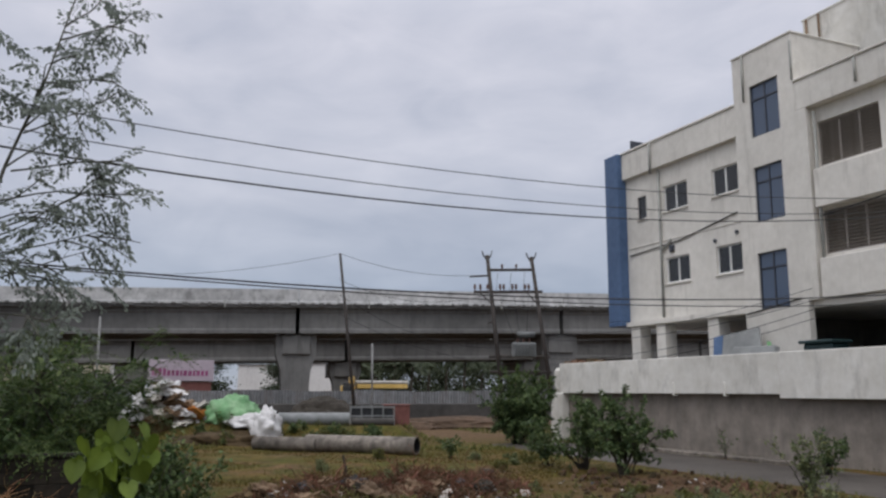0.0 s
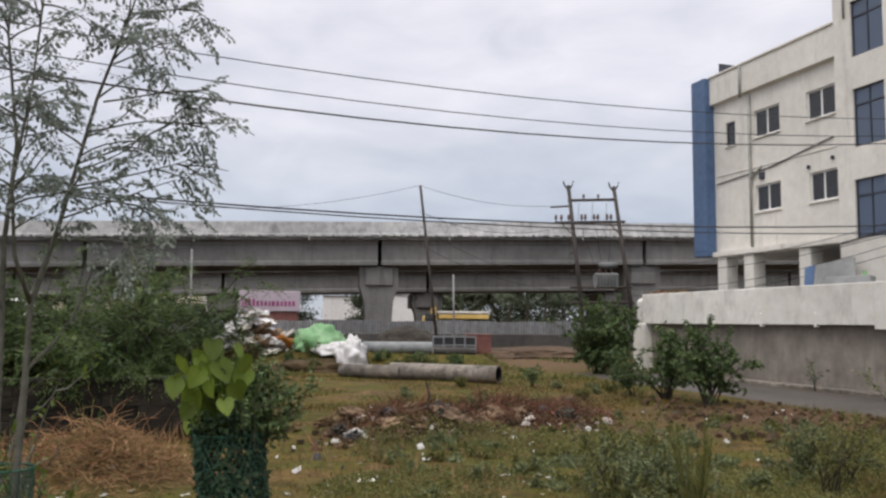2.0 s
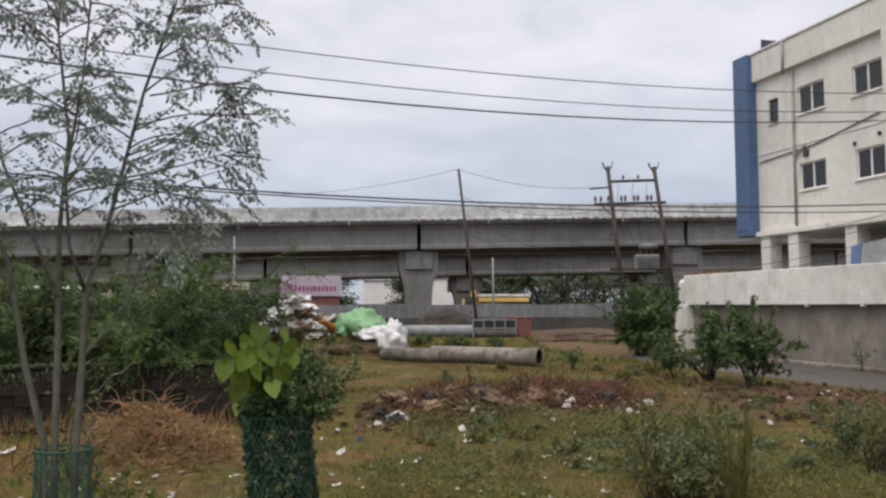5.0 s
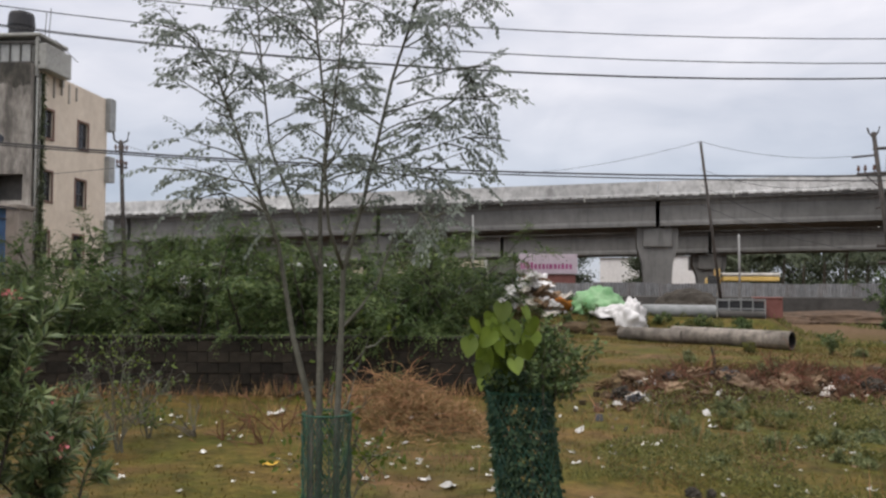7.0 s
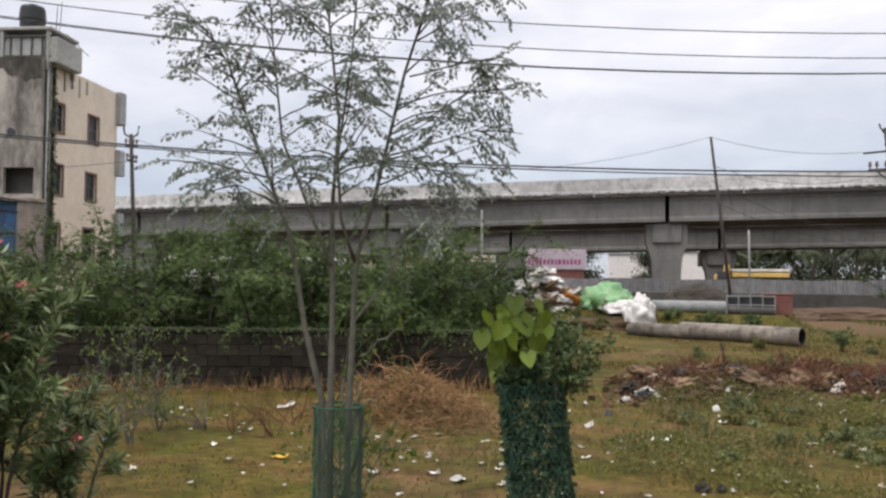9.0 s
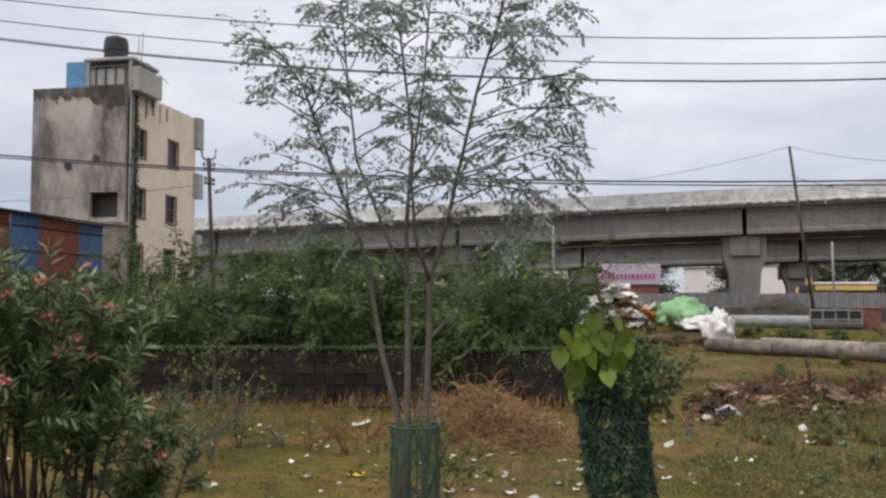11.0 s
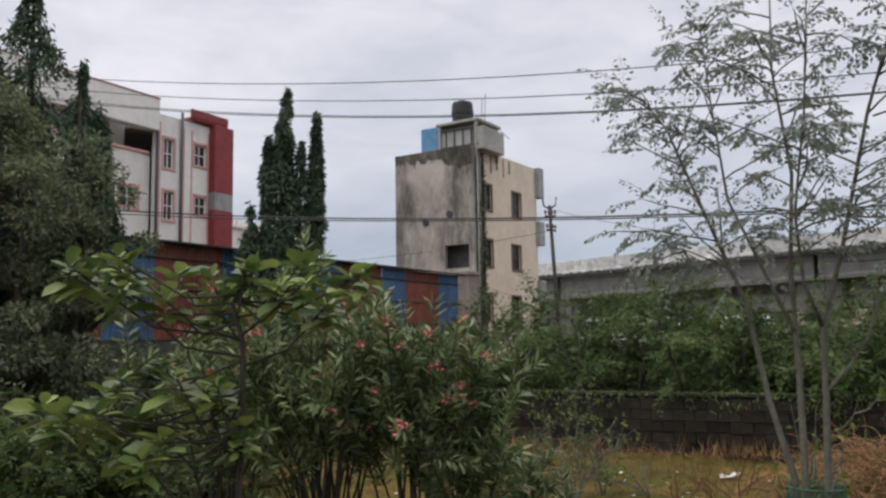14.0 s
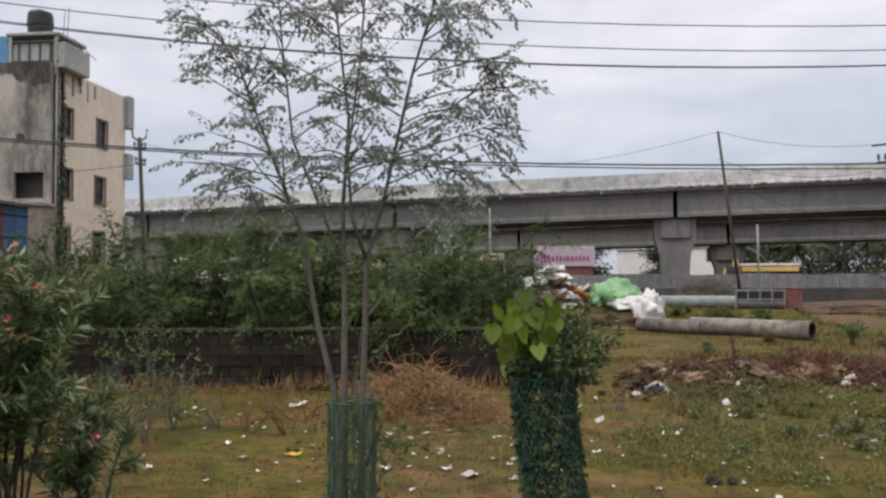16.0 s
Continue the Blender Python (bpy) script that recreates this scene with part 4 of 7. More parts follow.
def h_pole():
    b0, b1 = Vector((3.38, 44.08, 0)), Vector((6.0, 43.83, 0))
    t0, t1 = Vector((2.42, 44.16, 9.40)), Vector((4.76, 43.96, 9.29))
    p = thing("transformer_pole", "twin steel pole structure carrying insulators and a grey transformer", "pole", Matrix.Translation((b0 + b1) / 2), group="electric poles")
    o = (b0 + b1) / 2
    for a, b in ((b0, t0), (b1, t1)):
        mb = MB()
        mb.tube([a - o - Vector((0, 0, 0.2)), b - o], [0.13, 0.10], 8)
        part("shaft", mb, POLE, p, smooth=True)
        mb = MB()
        for s in (-1, 1):
            d = (b1 - b0).normalized() * s
            mb.tube([b - o - Vector((0, 0, 0.3)), b - o + d * 0.2, b - o + d * 0.26 + Vector((0, 0, 0.22))], 0.04, 6)
        part("forked_head", mb, POLE, p)
    d = (b1 - b0).normalized()

    def at(h, f):
        return (b0.lerp(t0, h / 9.4)).lerp(b1.lerp(t1, h / 9.3), f) - o

    for h, e in ((8.6, 0.05), (7.42, 0.39), (4.0, 0.2), (3.2, 0.2)):
        mb = MB()
        mb.tube([at(h, -e), at(h, 1 + e * 0.35)], 0.075, 6)
        part("cross_arm", mb, POLE, p)
    for f in (-0.36, -0.24, -0.08, 0.2, 0.28, 0.47, 0.55, 0.75, 0.83, 0.97):
        mb = MB()
        q = at(7.42, f)
        mb.tube([q, q + Vector((0, 0, 0.15)), q + Vector((0, 0, 0.2)), q + Vector((0, 0, 0.42))], [0.03, 0.03, 0.085, 0.05], 8)
        part("insulator", mb, CERAM, p)
    for f in (0.3, 0.62):
        mb = MB()
        q = at(8.6, f)
        mb.tube([q, q + Vector((0, 0, 0.12)), q + Vector((0, 0, 0.16)), q + Vector((0, 0, 0.3))], [0.03, 0.03, 0.08, 0.05], 8)
        part("insulator", mb, CERAM, p)
    mb = MB()
    mb.tube([at(8.25, -0.45), at(8.3, 0.02)], 0.05, 6)
    part("side_arm", mb, POLE, p)
    for h in (6.3, 5.75):
        mb = MB()
        mb.tube([at(h, -0.14), at(h + 0.12, 0.0)], 0.04, 6)
        part("side_arm", mb, POLE, p)
    for f0, f1 in ((-0.25, 0.0), (0.78, 1.0)):
        mb = MB()
        mb.tube([at(7.4, f0), at(6.7, f1)], 0.035, 5)
        part("brace", mb, POLE, p)
    c = at(4.3, 0.55)
    mb = MB()
    mb.box(c.x - 0.62, c.x + 0.62, c.y - 0.4, c.y + 0.4, c.z - 0.36, c.z + 0.42, bev=0.06)
    tr = part("transformer", mb, STEELP, p, "grey steel transformer tank", kind="")
    for k in range(7):
        mb = MB()
        xx = c.x - 0.5 + k * 0.165
        mb.box(xx - 0.02, xx + 0.02, c.y - 0.62, c.y - 0.402, c.z - 0.3, c.z + 0.34)
        part("cooling_fin", mb, STEELP, tr)
    mb = MB()
    mb.tube([c + Vector((-0.35, 0, 0.86)), c + Vector((0.6, 0, 0.86))], 0.15, 10)
    part("oil_drum", mb, STEELP, tr, smooth=True)
    for k in (-0.3, 0, 0.3):
        mb = MB()
        mb.tube([c + Vector((k, 0.1, 0.42)), c + Vector((k, 0.1, 0.6)), c + Vector((k, 0.1, 0.64)), c + Vector((k, 0.1, 0.78))], [0.05, 0.08, 0.05, 0.05], 8)
        part("bushing", mb, CERAM, tr)
    return at, o


h_at, h_o = h_pole()
wire_between(pt, h_at(8.3, -0.45) + h_o, 0.35)
wire_between(pt, yaw_at(24, 58, 9.9), 0.7)
wire_between(pt - Vector((0, 0, 1.4)), h_at(7.2, -0.2) + h_o, 0.7)
wire_between(pt - Vector((0, 0, 2.2)), h_at(4.5, 0.4) + h_o, 0.9)
wire_between(pt - Vector((0, 0, 3.2)), h_at(3.6, 0.4) + h_o, 0.6)
for f in (0.2, 0.5, 0.8):
    wire_between(h_at(8.45, f) + h_o, h_at(7.5, f - 0.08) + h_o, -0.15, 0.01, "thin jumper wire on the transformer pole")
    wire_between(h_at(7.1, f) + h_o, h_at(4.9, 0.52 + (f - 0.5) * 0.4) + h_o, 0.15, 0.012, "thin jumper wire on the transformer pole")
for hz, dz in ((5.2, 5.6), (4.9, 5.2), (3.9, 4.9), (3.6, 4.6)):
    wire_between(h_at(hz, 1.0) + h_o, RM @ Vector((22.0, 20.6, dz)), 0.5, 0.012, "thin service wire to the apartment building")
wire_between(wb + Vector((-0.5, 0, 9.3)), yaw_at(30, 58, 8.3), 0.5)
wire_between(wb + Vector((-0.5, 0, 8.1)), yaw_at(70, 50, 6.4), 0.5)

for yw, d, z in ((22.0, 38.5, 5.3), (4.4, 42, 4.55)):
    base = yaw_at(yw, d)
    mb = MB()
    mb.tube([(0, 0, -0.2), (0.02, 0, z * 0.6), (0.0, 0, z)], [0.055, 0.05, 0.045], 8)
    solo("lamp_post", mb, GREYP, "plain thin grey steel post in the yard", "post", Matrix.Translation(base), group="thin posts", smooth=True)

# ---- stained cream house ----
LB = pose(0, 0, 0, 0, 0, 20)  # local x towards the yard, y away
house = thing("stained_house", "narrow cream house with black algae-stained blank side and rooftop tank", "house", LB)
XF, XB, Y0, Y1, ZT = -23.2, -28.4, 39.0, 46.9, 12.75
fr_w = [(39.98, 41.08, 9.4, 10.82), (43.6, 44.68, 9.38, 10.82), (39.9, 41.08, 6.2, 7.68), (43.45, 44.52, 6.18, 7.63), (39.8, 40.92, 3.2, 4.64), (43.3, 44.43, 2.7, 4.6)]
mb = MB()
mb.wall(XF - 0.23, XF, Y0 + 0.5, Y1, 0.0, ZT, fr_w)
mb.box(XB, XF, Y1 - 0.23, Y1 + 0.0, 0, ZT, M=Matrix.Translation((0, 0.002, 0)))
part("wall_front", mb, CREAMB, house)
mb = MB()
mb.wall(-0.23, 0.0, XB, XF + 0.02, 0.0, ZT + 0.08, [(-25.05, -23.5, 6.05, 7.35)])
me = mb.data("wall_side", [STAINED])
part("wall_side", me, None, house, "blank plaster side streaked black with algae", m=Matrix(((0, 1, 0, 0), (-1, 0, 0, Y0 + 0.0), (0, 0, 1, 0), (0, 0, 0, 1))))
mb = MB()
mb.box(XF - 0.24, XF + 0.03, Y0 + 0.235, Y0 + 0.5, 0, ZT + 0.05)
part("corner_strip", mb, ALGAE, house)
mb = MB()
mb.box(XB, XB + 0.23, Y0 + 0.24, Y1 - 0.24, 0, ZT)
part("wall_back", mb, CREAMB, house)
for zf in (3.0, 6.0, 9.0, 11.9):
    mb = MB()
    mb.box(XB + 0.24, XF - 0.24, Y0 + 0.24, Y1 - 0.24, zf - 0.12, zf)
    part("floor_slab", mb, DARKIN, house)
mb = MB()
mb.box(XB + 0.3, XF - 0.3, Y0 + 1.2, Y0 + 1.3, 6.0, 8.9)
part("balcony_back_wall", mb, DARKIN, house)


def house_window(parent, xf, a, b, c, d, trim, framem, pane, trim_w=0.1):
    """Window in a wall facing +x whose outer face is xf."""
    mb = MB()
    mb.box(xf - 0.02, xf + 0.05, a - trim_w, b + trim_w, d, d + trim_w, bev=0.01)
    mb.box(xf - 0.02, xf + 0.07, a - trim_w, b + trim_w, c - trim_w, c, bev=0.01)
    mb.box(xf - 0.02, xf + 0.05, a - trim_w, a, c, d, bev=0.01)
    mb.box(xf - 0.02, xf + 0.05, b, b + trim_w, c, d, bev=0.01)
    w = part("window", mb, trim, parent)
    mb = MB()
    f = 0.05
    for y0, y1, z0, z1 in ((a, b, c, c + f), (a, b, d - f, d), (a, a + f, c, d), (b - f, b, c, d), ((a + b) / 2 - f / 2, (a + b) / 2 + f / 2, c + f, d - f), (a + f, b - f, (c + d) / 2 - f / 2, (c + d) / 2 + f / 2)):
        mb.box(xf - 0.16, xf - 0.1, y0, y1, z0, z1)
    part("window_frame", mb, framem, w)
    mb = MB()
    mb.box(xf - 0.135, xf - 0.13, a, b, c, d)
    pn = part("pane", mb, pane, w)
    pn.visible_shadow = False


mb = MB()
for k in range(110):
    xx = XB + (XF - XB) * k / 110
    hh = 0.3 + 0.6 * abs(noise.noise(Vector((k * 0.06, 2.0, 0)))) + 0.5 * abs(noise.noise(Vector((k * 0.33, 5.0, 0)))) + 0.6 * max(0.0, min(1.0, (k - 60) / 30))
    mb.box(xx, xx + (XF - XB) / 110, Y0 - 0.012, Y0 - 0.004, ZT - hh, ZT + 0.08)
part("damp_band", mb, ALGAE, house, "black damp stain below the roof edge", kind="stuff")
BROWNT = mat("brown_window_trim", (0.16, 0.09, 0.07), (0.22, 0.13, 0.10), 5, 0.7, 0.0)
for a, b, c, d in fr_w:
    house_window(house, XF, a, b, c, d, BROWNT, FRAMED, DARKGLASS)
for zz, hh in ((10.9, 1.9), (7.9, 1.5), (4.4, 1.3)):
    mb = MB()
    mb.box(XF - 0.2, XF + 0.3, Y1 - 0.2, Y1 + 0.5, zz, zz + hh, bev=0.03)
    part("balcony_box", mb, PANELM, house)
for k in range(4):
    mb = MB()
    mb.box(XF, XF + 0.06, Y0 + 2.0 + k * 0.75, Y0 + 2.14 + k * 0.75, 11.55 + 0.3 * (k % 2), 12.6, bev=0.02)
    part("water_stain_pipe", mb, STAINED, house)
mb = MB()
mb.tube([(XF + 0.1, Y0 + 0.4, 0.2), (XF + 0.1, Y0 + 0.4, 12.9)], 0.06, 8)
mb.tube([(XF + 0.12, Y0 + 0.65, 0.2), (XF + 0.12, Y0 + 0.65, 12.4)], 0.05, 8)
part("drain_pipe", mb, PIPEM, house, smooth=True)
mb = MB()
mb.box(XB + 0.05, XF - 0.05, Y0 + 0.05, Y1 - 0.05, ZT - 0.6, ZT - 0.5)
part("roof", mb, CONC, house)
mb = MB()
mb.box(-26.95, -25.6, Y0 + 0.6, Y0 + 3.0, ZT - 0.5, 14.35, bev=0.01)
cabin = part("roof_shed", mb, BLUES, house, "light blue sheet roof cabin")
for k in range(9):
    mb = MB()
    mb.box(-26.93 + k * 0.15, -26.89 + k * 0.15, Y0 + 0.57, Y0 + 0.596, ZT - 0.4, 14.33)
    part("rib", mb, BLUES, cabin)
mb = MB()
mb.box(-25.55, -23.3, Y0 + 0.4, Y0 + 2.6, ZT - 0.5, 13.9, bev=0.02)
mb.box(-25.7, -22.9, Y0 + 0.2, Y0 + 2.9, 14.22, 14.4, bev=0.04)
for xx in (-25.5, -23.1):
    for yy in (Y0 + 0.35, Y0 + 2.7):
        mb.box(xx - 0.08, xx + 0.08, yy - 0.08, yy + 0.08, ZT - 0.5, 14.22)
mb.box(-23.15, -22.6, Y0 + 0.3, Y0 + 2.7, 12.6, 13.9, bev=0.05)
part("tank_stand", mb, PIPEM, house)
mb = MB()
mb.box(-25.4, -23.45, Y0 + 0.37, Y0 + 0.398, 13.0, 13.85)
part("white_panel", mb, PANELM, house, "dirty white panels round the tank base")
mb = MB()
mb.box(-25.65, -22.95, Y0 + 0.28, Y0 + 0.36, 13.9, 14.0)
mb.box(-25.65, -22.95, Y0 + 0.28, Y0 + 0.36, 12.85, 12.98)
for k in range(4):
    mb.box(-25.1 + k * 0.55, -25.04 + k * 0.55, Y0 + 0.3, Y0 + 0.36, 12.98, 13.9)
part("rusty_rail", mb, CONCD, house)
mb = MB()
mb.tube([(-24.6, Y0 + 1.4, 14.4), (-24.6, Y0 + 1.4, 14.5), (-24.6, Y0 + 1.4, 15.0), (-24.6, Y0 + 1.4, 15.05), (-24.6, Y0 + 1.4, 15.62), (-24.6, Y0 + 1.4, 15.74), (-24.6, Y0 + 1.4, 15.76), (-24.6, Y0 + 1.4, 15.86)], [0.58, 0.6, 0.6, 0.65, 0.6, 0.55, 0.26, 0.24], 20)
part("water_tank", mb, TANKB, house, "black plastic water tank")
for a, b in (((-23.0, Y0 + 0.8, 14.4), (-23.0, Y0 + 0.9, 15.6)), ((-22.9, Y0 + 1.6, 14.4), (-21.8, Y0 + 1.8, 13.3)), ((-23.5, Y0 + 2.0, 14.4), (-23.4, Y0 + 2.0, 16.2))):
    mb = MB()
    mb.tube([a, b], 0.02, 5)
    part("antenna", mb, POLE, house)
for xx, zz in ((-26.3, 8.75), (-24.7, 9.1)):
    mb = MB()
    mb.tube([(xx, Y0 - 0.06, zz), (xx, Y0 + 0.04, zz)], 0.2, 12)
    part("vent_hole", mb, FRAMED, house)
mb = MB()
mb.box(XB, XF + 0.4, Y0 - 1.3, Y0 - 0.01, 5.55, 5.75, bev=0.03)
mb.box(-25.4, XF + 0.3, Y0 - 1.2, Y0 - 0.02, 0.0, 5.55)
part("lean_to", mb, RENDERW, house)

# ---- white and red apartment block ----
RB = pose(0, 0, 0, 0, 0, 23)
red = thing("red_apartment_block", "white apartment block with dark red corner fin and pink window trims", "building", RB)
XR = -36.04
rw = [(31.9, 32.6, 11.88, 13.52), (31.95, 32.65, 8.98, 10.57), (34.15, 35.05, 12.4, 13.62), (34.22, 35.12, 9.53, 10.58), (29.35, 30.5, 9.45, 10.56), (26.2, 27.4, 9.45, 10.56), (31.95, 32.65, 5.9, 7.5), (34.22, 35.12, 6.4, 7.5), (29.35, 30.5, 6.4, 7.5)]
mb = MB()
mb.wall(XR - 0.23, XR, 31.3, 35.3, 0.0, 14.83, [w for w in rw if w[0] > 31.3])
mb.wall(XR - 0.63, XR - 0.4, 22.0, 31.3, 0.0, 12.55, [w for w in rw if w[0] < 31.3])
part("wall_front", mb, WHITEB, red)
for a, b, c, d in rw:
    house_window(red, XR if a > 31.3 else XR - 0.4, a, b, c, d, PINKT, FRAMEW, DARKGLASS, 0.14)
mb = MB()
mb.box(XR - 0.35, XR + 0.35, 22.0, 31.3, 13.75, 15.5, bev=0.03)
part("terrace_fascia", mb, WHITEB, red)
for name, box in (("terrace_room", (7.8, 2.5, 22.0, 31.3, 12.4, 15.0)), ("terrace_floor", (2.5, 0.4, 22.0, 31.3, 12.3, 12.56)), ("terrace_roof", (7.8, 0.3, 22.0, 31.3, 15.004, 15.2)),
                  ("wall_side", (7.8, 0.64, 22.0, 22.2, 0.0, 12.3)), ("wall_side", (7.8, 0.24, 35.1, 35.296, 0.0, 14.8)), ("wall_back", (8.0, 7.804, 22.0, 35.296, 0.0, 14.8)), ("roof", (7.8, 0.25, 31.4, 35.096, 14.3, 14.5))):
    mb = MB()
    mb.box(XR - box[0], XR - box[1], *box[2:])
    part(name, mb, WHITEB, red)
mb = MB()
mb.box(XR - 0.6, XR + 0.5, 35.3, 36.8, 10.95, 14.95, bev=0.03)
mb.box(XR - 0.6, XR + 0.5, 35.3, 36.8, 0.0, 9.92, bev=0.03)
part("corner_fin", mb, REDP, red, "dark red corner fin")
mb = MB()
mb.box(XR - 0.58, XR + 0.48, 35.32, 36.78, 9.92, 10.95)
part("fin_band", mb, SHEETG, red)
mb = MB()
mb.box(XR - 1.0, XR + 0.3, 33.6, 36.5, 14.96, 15.08, bev=0.02)
mb.box(XR + 0.2, XR + 0.34, 33.6, 36.5, 15.08, 15.55, bev=0.02)
part("roof_sign_board", mb, REDP, red)
for yy in (31.35, 33.1):
    mb = MB()
    mb.tube([(XR + 0.12, yy, 0.0), (XR + 0.12, yy, 15.2)], 0.085, 8)
    part("drain_pipe", mb, FRAMED, red, smooth=True)
for yy in (31.62, 33.35, 33.95, 35.22):
    mb = MB()
    mb.box(XR - 0.01, XR + 0.03, yy - 0.05, yy + 0.05, 0.0, 14.4, bev=0.008)
    part("pilaster_trim", mb, PINKT, red, "pink painted upright line")
mb = MB()
mb.box(XR - 0.42, XR - 0.3, 22.0, 31.2, 12.5, 12.66, bev=0.02)
part("balcony_coping", mb, PINKT, red)
mb = MB()
mb.box(XR - 0.4, XR + 0.4, 22.0, 31.3, 15.5, 15.58, bev=0.02)
part("fascia_coping", mb, PINKT, red)
mb = MB()
mb.box(-46.0, -38.6, 39.2, 44.0, 0.0, 9.6)
for k in range(12):
    mb.box(-38.6, -38.5, 39.3 + k * 0.4, 39.6 + k * 0.4, 9.61, 10.1)
mb.box(-46.2, -38.4, 39.0, 44.2, 9.6, 9.75)
solo("far_house", mb, [WHITEB], "pale low house mostly hidden behind the mast tree", "house", RB)

# ---- blue and rust sheet shed ----
SB = pose(0, 0, 0, 0, 0, 21)
XS = -20.97
shed = thing("sheet_shed", "long shed of blue and rusty red corrugated sheets", "shed", SB)


def corrugated(w, z0, z1, depth=0.03, waves=5):
    mb = MB()
    n = waves * 4
    for i in range(n + 1):
        y = w * i / n
        x = depth * math.sin(2 * math.pi * i / 4)
        mb.v += [(x, y, z0), (x, y, z1)]
    for i in range(n):
        mb.f.append((2 * i, 2 * i + 2, 2 * i + 3, 2 * i + 1))
        mb.m.append(0)
    return mb


sheet_b, sheet_r = corrugated(0.9, 2.3, 5.25).data("sheet", [SHEETB]), corrugated(0.9, 2.3, 5.25).data("sheet", [SHEETR])
for k in range(30):
    part("sheet", sheet_b if (k * 7) % 5 in (1, 3) else sheet_r, None, shed, m=Matrix.Translation((XS + 0.01 * (k % 2), 8.0 + k * 0.9, 0)))
mb = MB()
mb.box(XS - 0.3, XS - 0.06, 8.0, 35.0, 0.0, 2.4)
part("plinth_wall", mb, CONCD, shed)
mb = MB()
mb.v = [(XS + 0.35, 7.8, 5.3), (XS + 0.35, 35.2, 5.3), (XS - 5.5, 35.2, 6.1), (XS - 5.5, 7.8, 6.1), (XS + 0.35, 7.8, 5.24), (XS + 0.35, 35.2, 5.24), (XS - 5.5, 35.2, 6.04), (XS - 5.5, 7.8, 6.04)]
mb.f = [(0, 1, 2, 3), (7, 6, 5, 4), (0, 4, 5, 1), (1, 5, 6, 2), (2, 6, 7, 3), (3, 7, 4, 0)]
mb.m = [0] * 6
part("roof", mb, PLASTD, shed, "dark lean-to roof edge")
mb = MB()
mb.box(XS - 5.6, XS - 5.5, 8.0, 35.0, 0, 6.0)
mb.box(XS - 5.5, XS - 0.3, 34.9, 35.0, 0, 5.2)
mb.box(XS - 5.5, XS - 0.3, 8.0, 8.1, 0, 5.2)
part("back_sheets", mb, SHEETR, shed)
for k in range(3):
    mb = MB()
    mb.tube([(XS + 0.06, 8.0, 2.9 + k * 0.95), (XS + 0.06, 35.0, 2.9 + k * 0.95)], 0.03, 6)
    part("rail", mb, POLE, shed)

# ---- site fence, sign, vehicles and far things under the flyover ----
fence = thing("site_fence", "long grey corrugated sheet fence along the road under the flyover", "fence", pose(0, 0, 0, 0, 0, 14), kind="structure")
fsh = corrugated(2.0, 0.0, 2.22, 0.04, 10).data("sheet", [SHEETG])
for k in range(48):
    part("sheet", fsh, None, fence, m=pose(-60 + k * 2.0, 57.0 + 0.04 * (k % 2), 0.05 * math.sin(k * 1.7), 0, 0, -90))
# dark strip below the fence; its shadow is painted by the concrete tone
mb = MB()
mb.box(-60, 45, 54.0, 54.5, 0, 1.4, bev=0.05)
solo("crash_barrier", mb, CONCD, "low concrete road barrier, shade put into its dark colour", "barrier", pose(0, 0, 0, 0, 0, 14), kind="structure")
sp = yaw_at(16.9, 60.5)
sign = thing("billboard", "pink shop billboard with magenta lettering on a maroon kiosk", "billboard", Matrix.Translation(sp) @ pose(0, 0, 0, 0, 0, 17) @ Matrix.Diagonal((0.82, 0.82, 0.9, 1)))
mb = MB()
mb.box(-2.65, 2.65, -0.08, 0.08, 3.15, 4.75, bev=0.03)
part("board", mb, SIGNP, sign)
x = -2.3
for w in (0.16, 0.22, 0.3, 0.28, 0.3, 0.26, 0.3, 0.2, 0.34, 0.3, 0.24, 0.3, 0.28, 0.26):
    mb = MB()
    mb.box(x, x + w * 0.8, -0.1, -0.084, 3.55, 3.95 if x > -1.4 else 4.1)
    part("lettering_bar", mb, SIGNT, sign)
    x += w + 0.06
mb = MB()
mb.box(-2.5, 2.5, 0.1, 3.0, 0.0, 3.1, bev=0.05)
part("kiosk", mb, MAROON, sign)
bus = thing("yellow_lorry", "yellow lorry parked on the road under the flyover", "lorry", Matrix.Translation(yaw_at(5.15, 61)) @ pose(0, 0, 0, 0, 0, 10) @ Matrix.Diagonal((0.847, 0.847, 0.95, 1)))
mb = MB()
mb.box(-0.4, 3.9, -1.1, 1.1, 2.5, 2.84, bev=0.05)
part("load_bed", mb, YELL, bus)
mb = MB()
mb.box(-0.5, 3.95, -1.14, 1.14, 2.845, 3.1, bev=0.08)
part("load_cover", mb, SACKW, bus, "pale dusty sheet over the load")
mb = MB()
mb.box(-1.6, 3.9, -1.0, 1.0, 0.9, 2.3, bev=0.05)
part("chassis", mb, PLASTD, bus)
mb = MB()
mb.box(-1.7, -0.55, -1.1, 1.1, 0.9, 2.75, bev=0.15)
mb.box(-0.95, -0.6, -1.05, 1.05, 2.75, 3.4, bev=0.06)
cab = part("cab", mb, YELL, bus)
mb = MB()
mb.box(-1.6, -0.8, -1.13, -1.104, 2.2, 2.9)
part("cab_window", mb, DARKGLASS, cab)
for xx in (-1.2, 2.0, 3.2):
    mb = MB()
    mb.tube([(xx, -1.15, 0.5), (xx, -0.8, 0.5)], 0.5, 16)
    part("wheel", mb, PLASTD, bus, smooth=True)
mb = MB()
mb.box(-1.2, 1.6, -0.9, 0.9, 0.5, 1.2, bev=0.1)
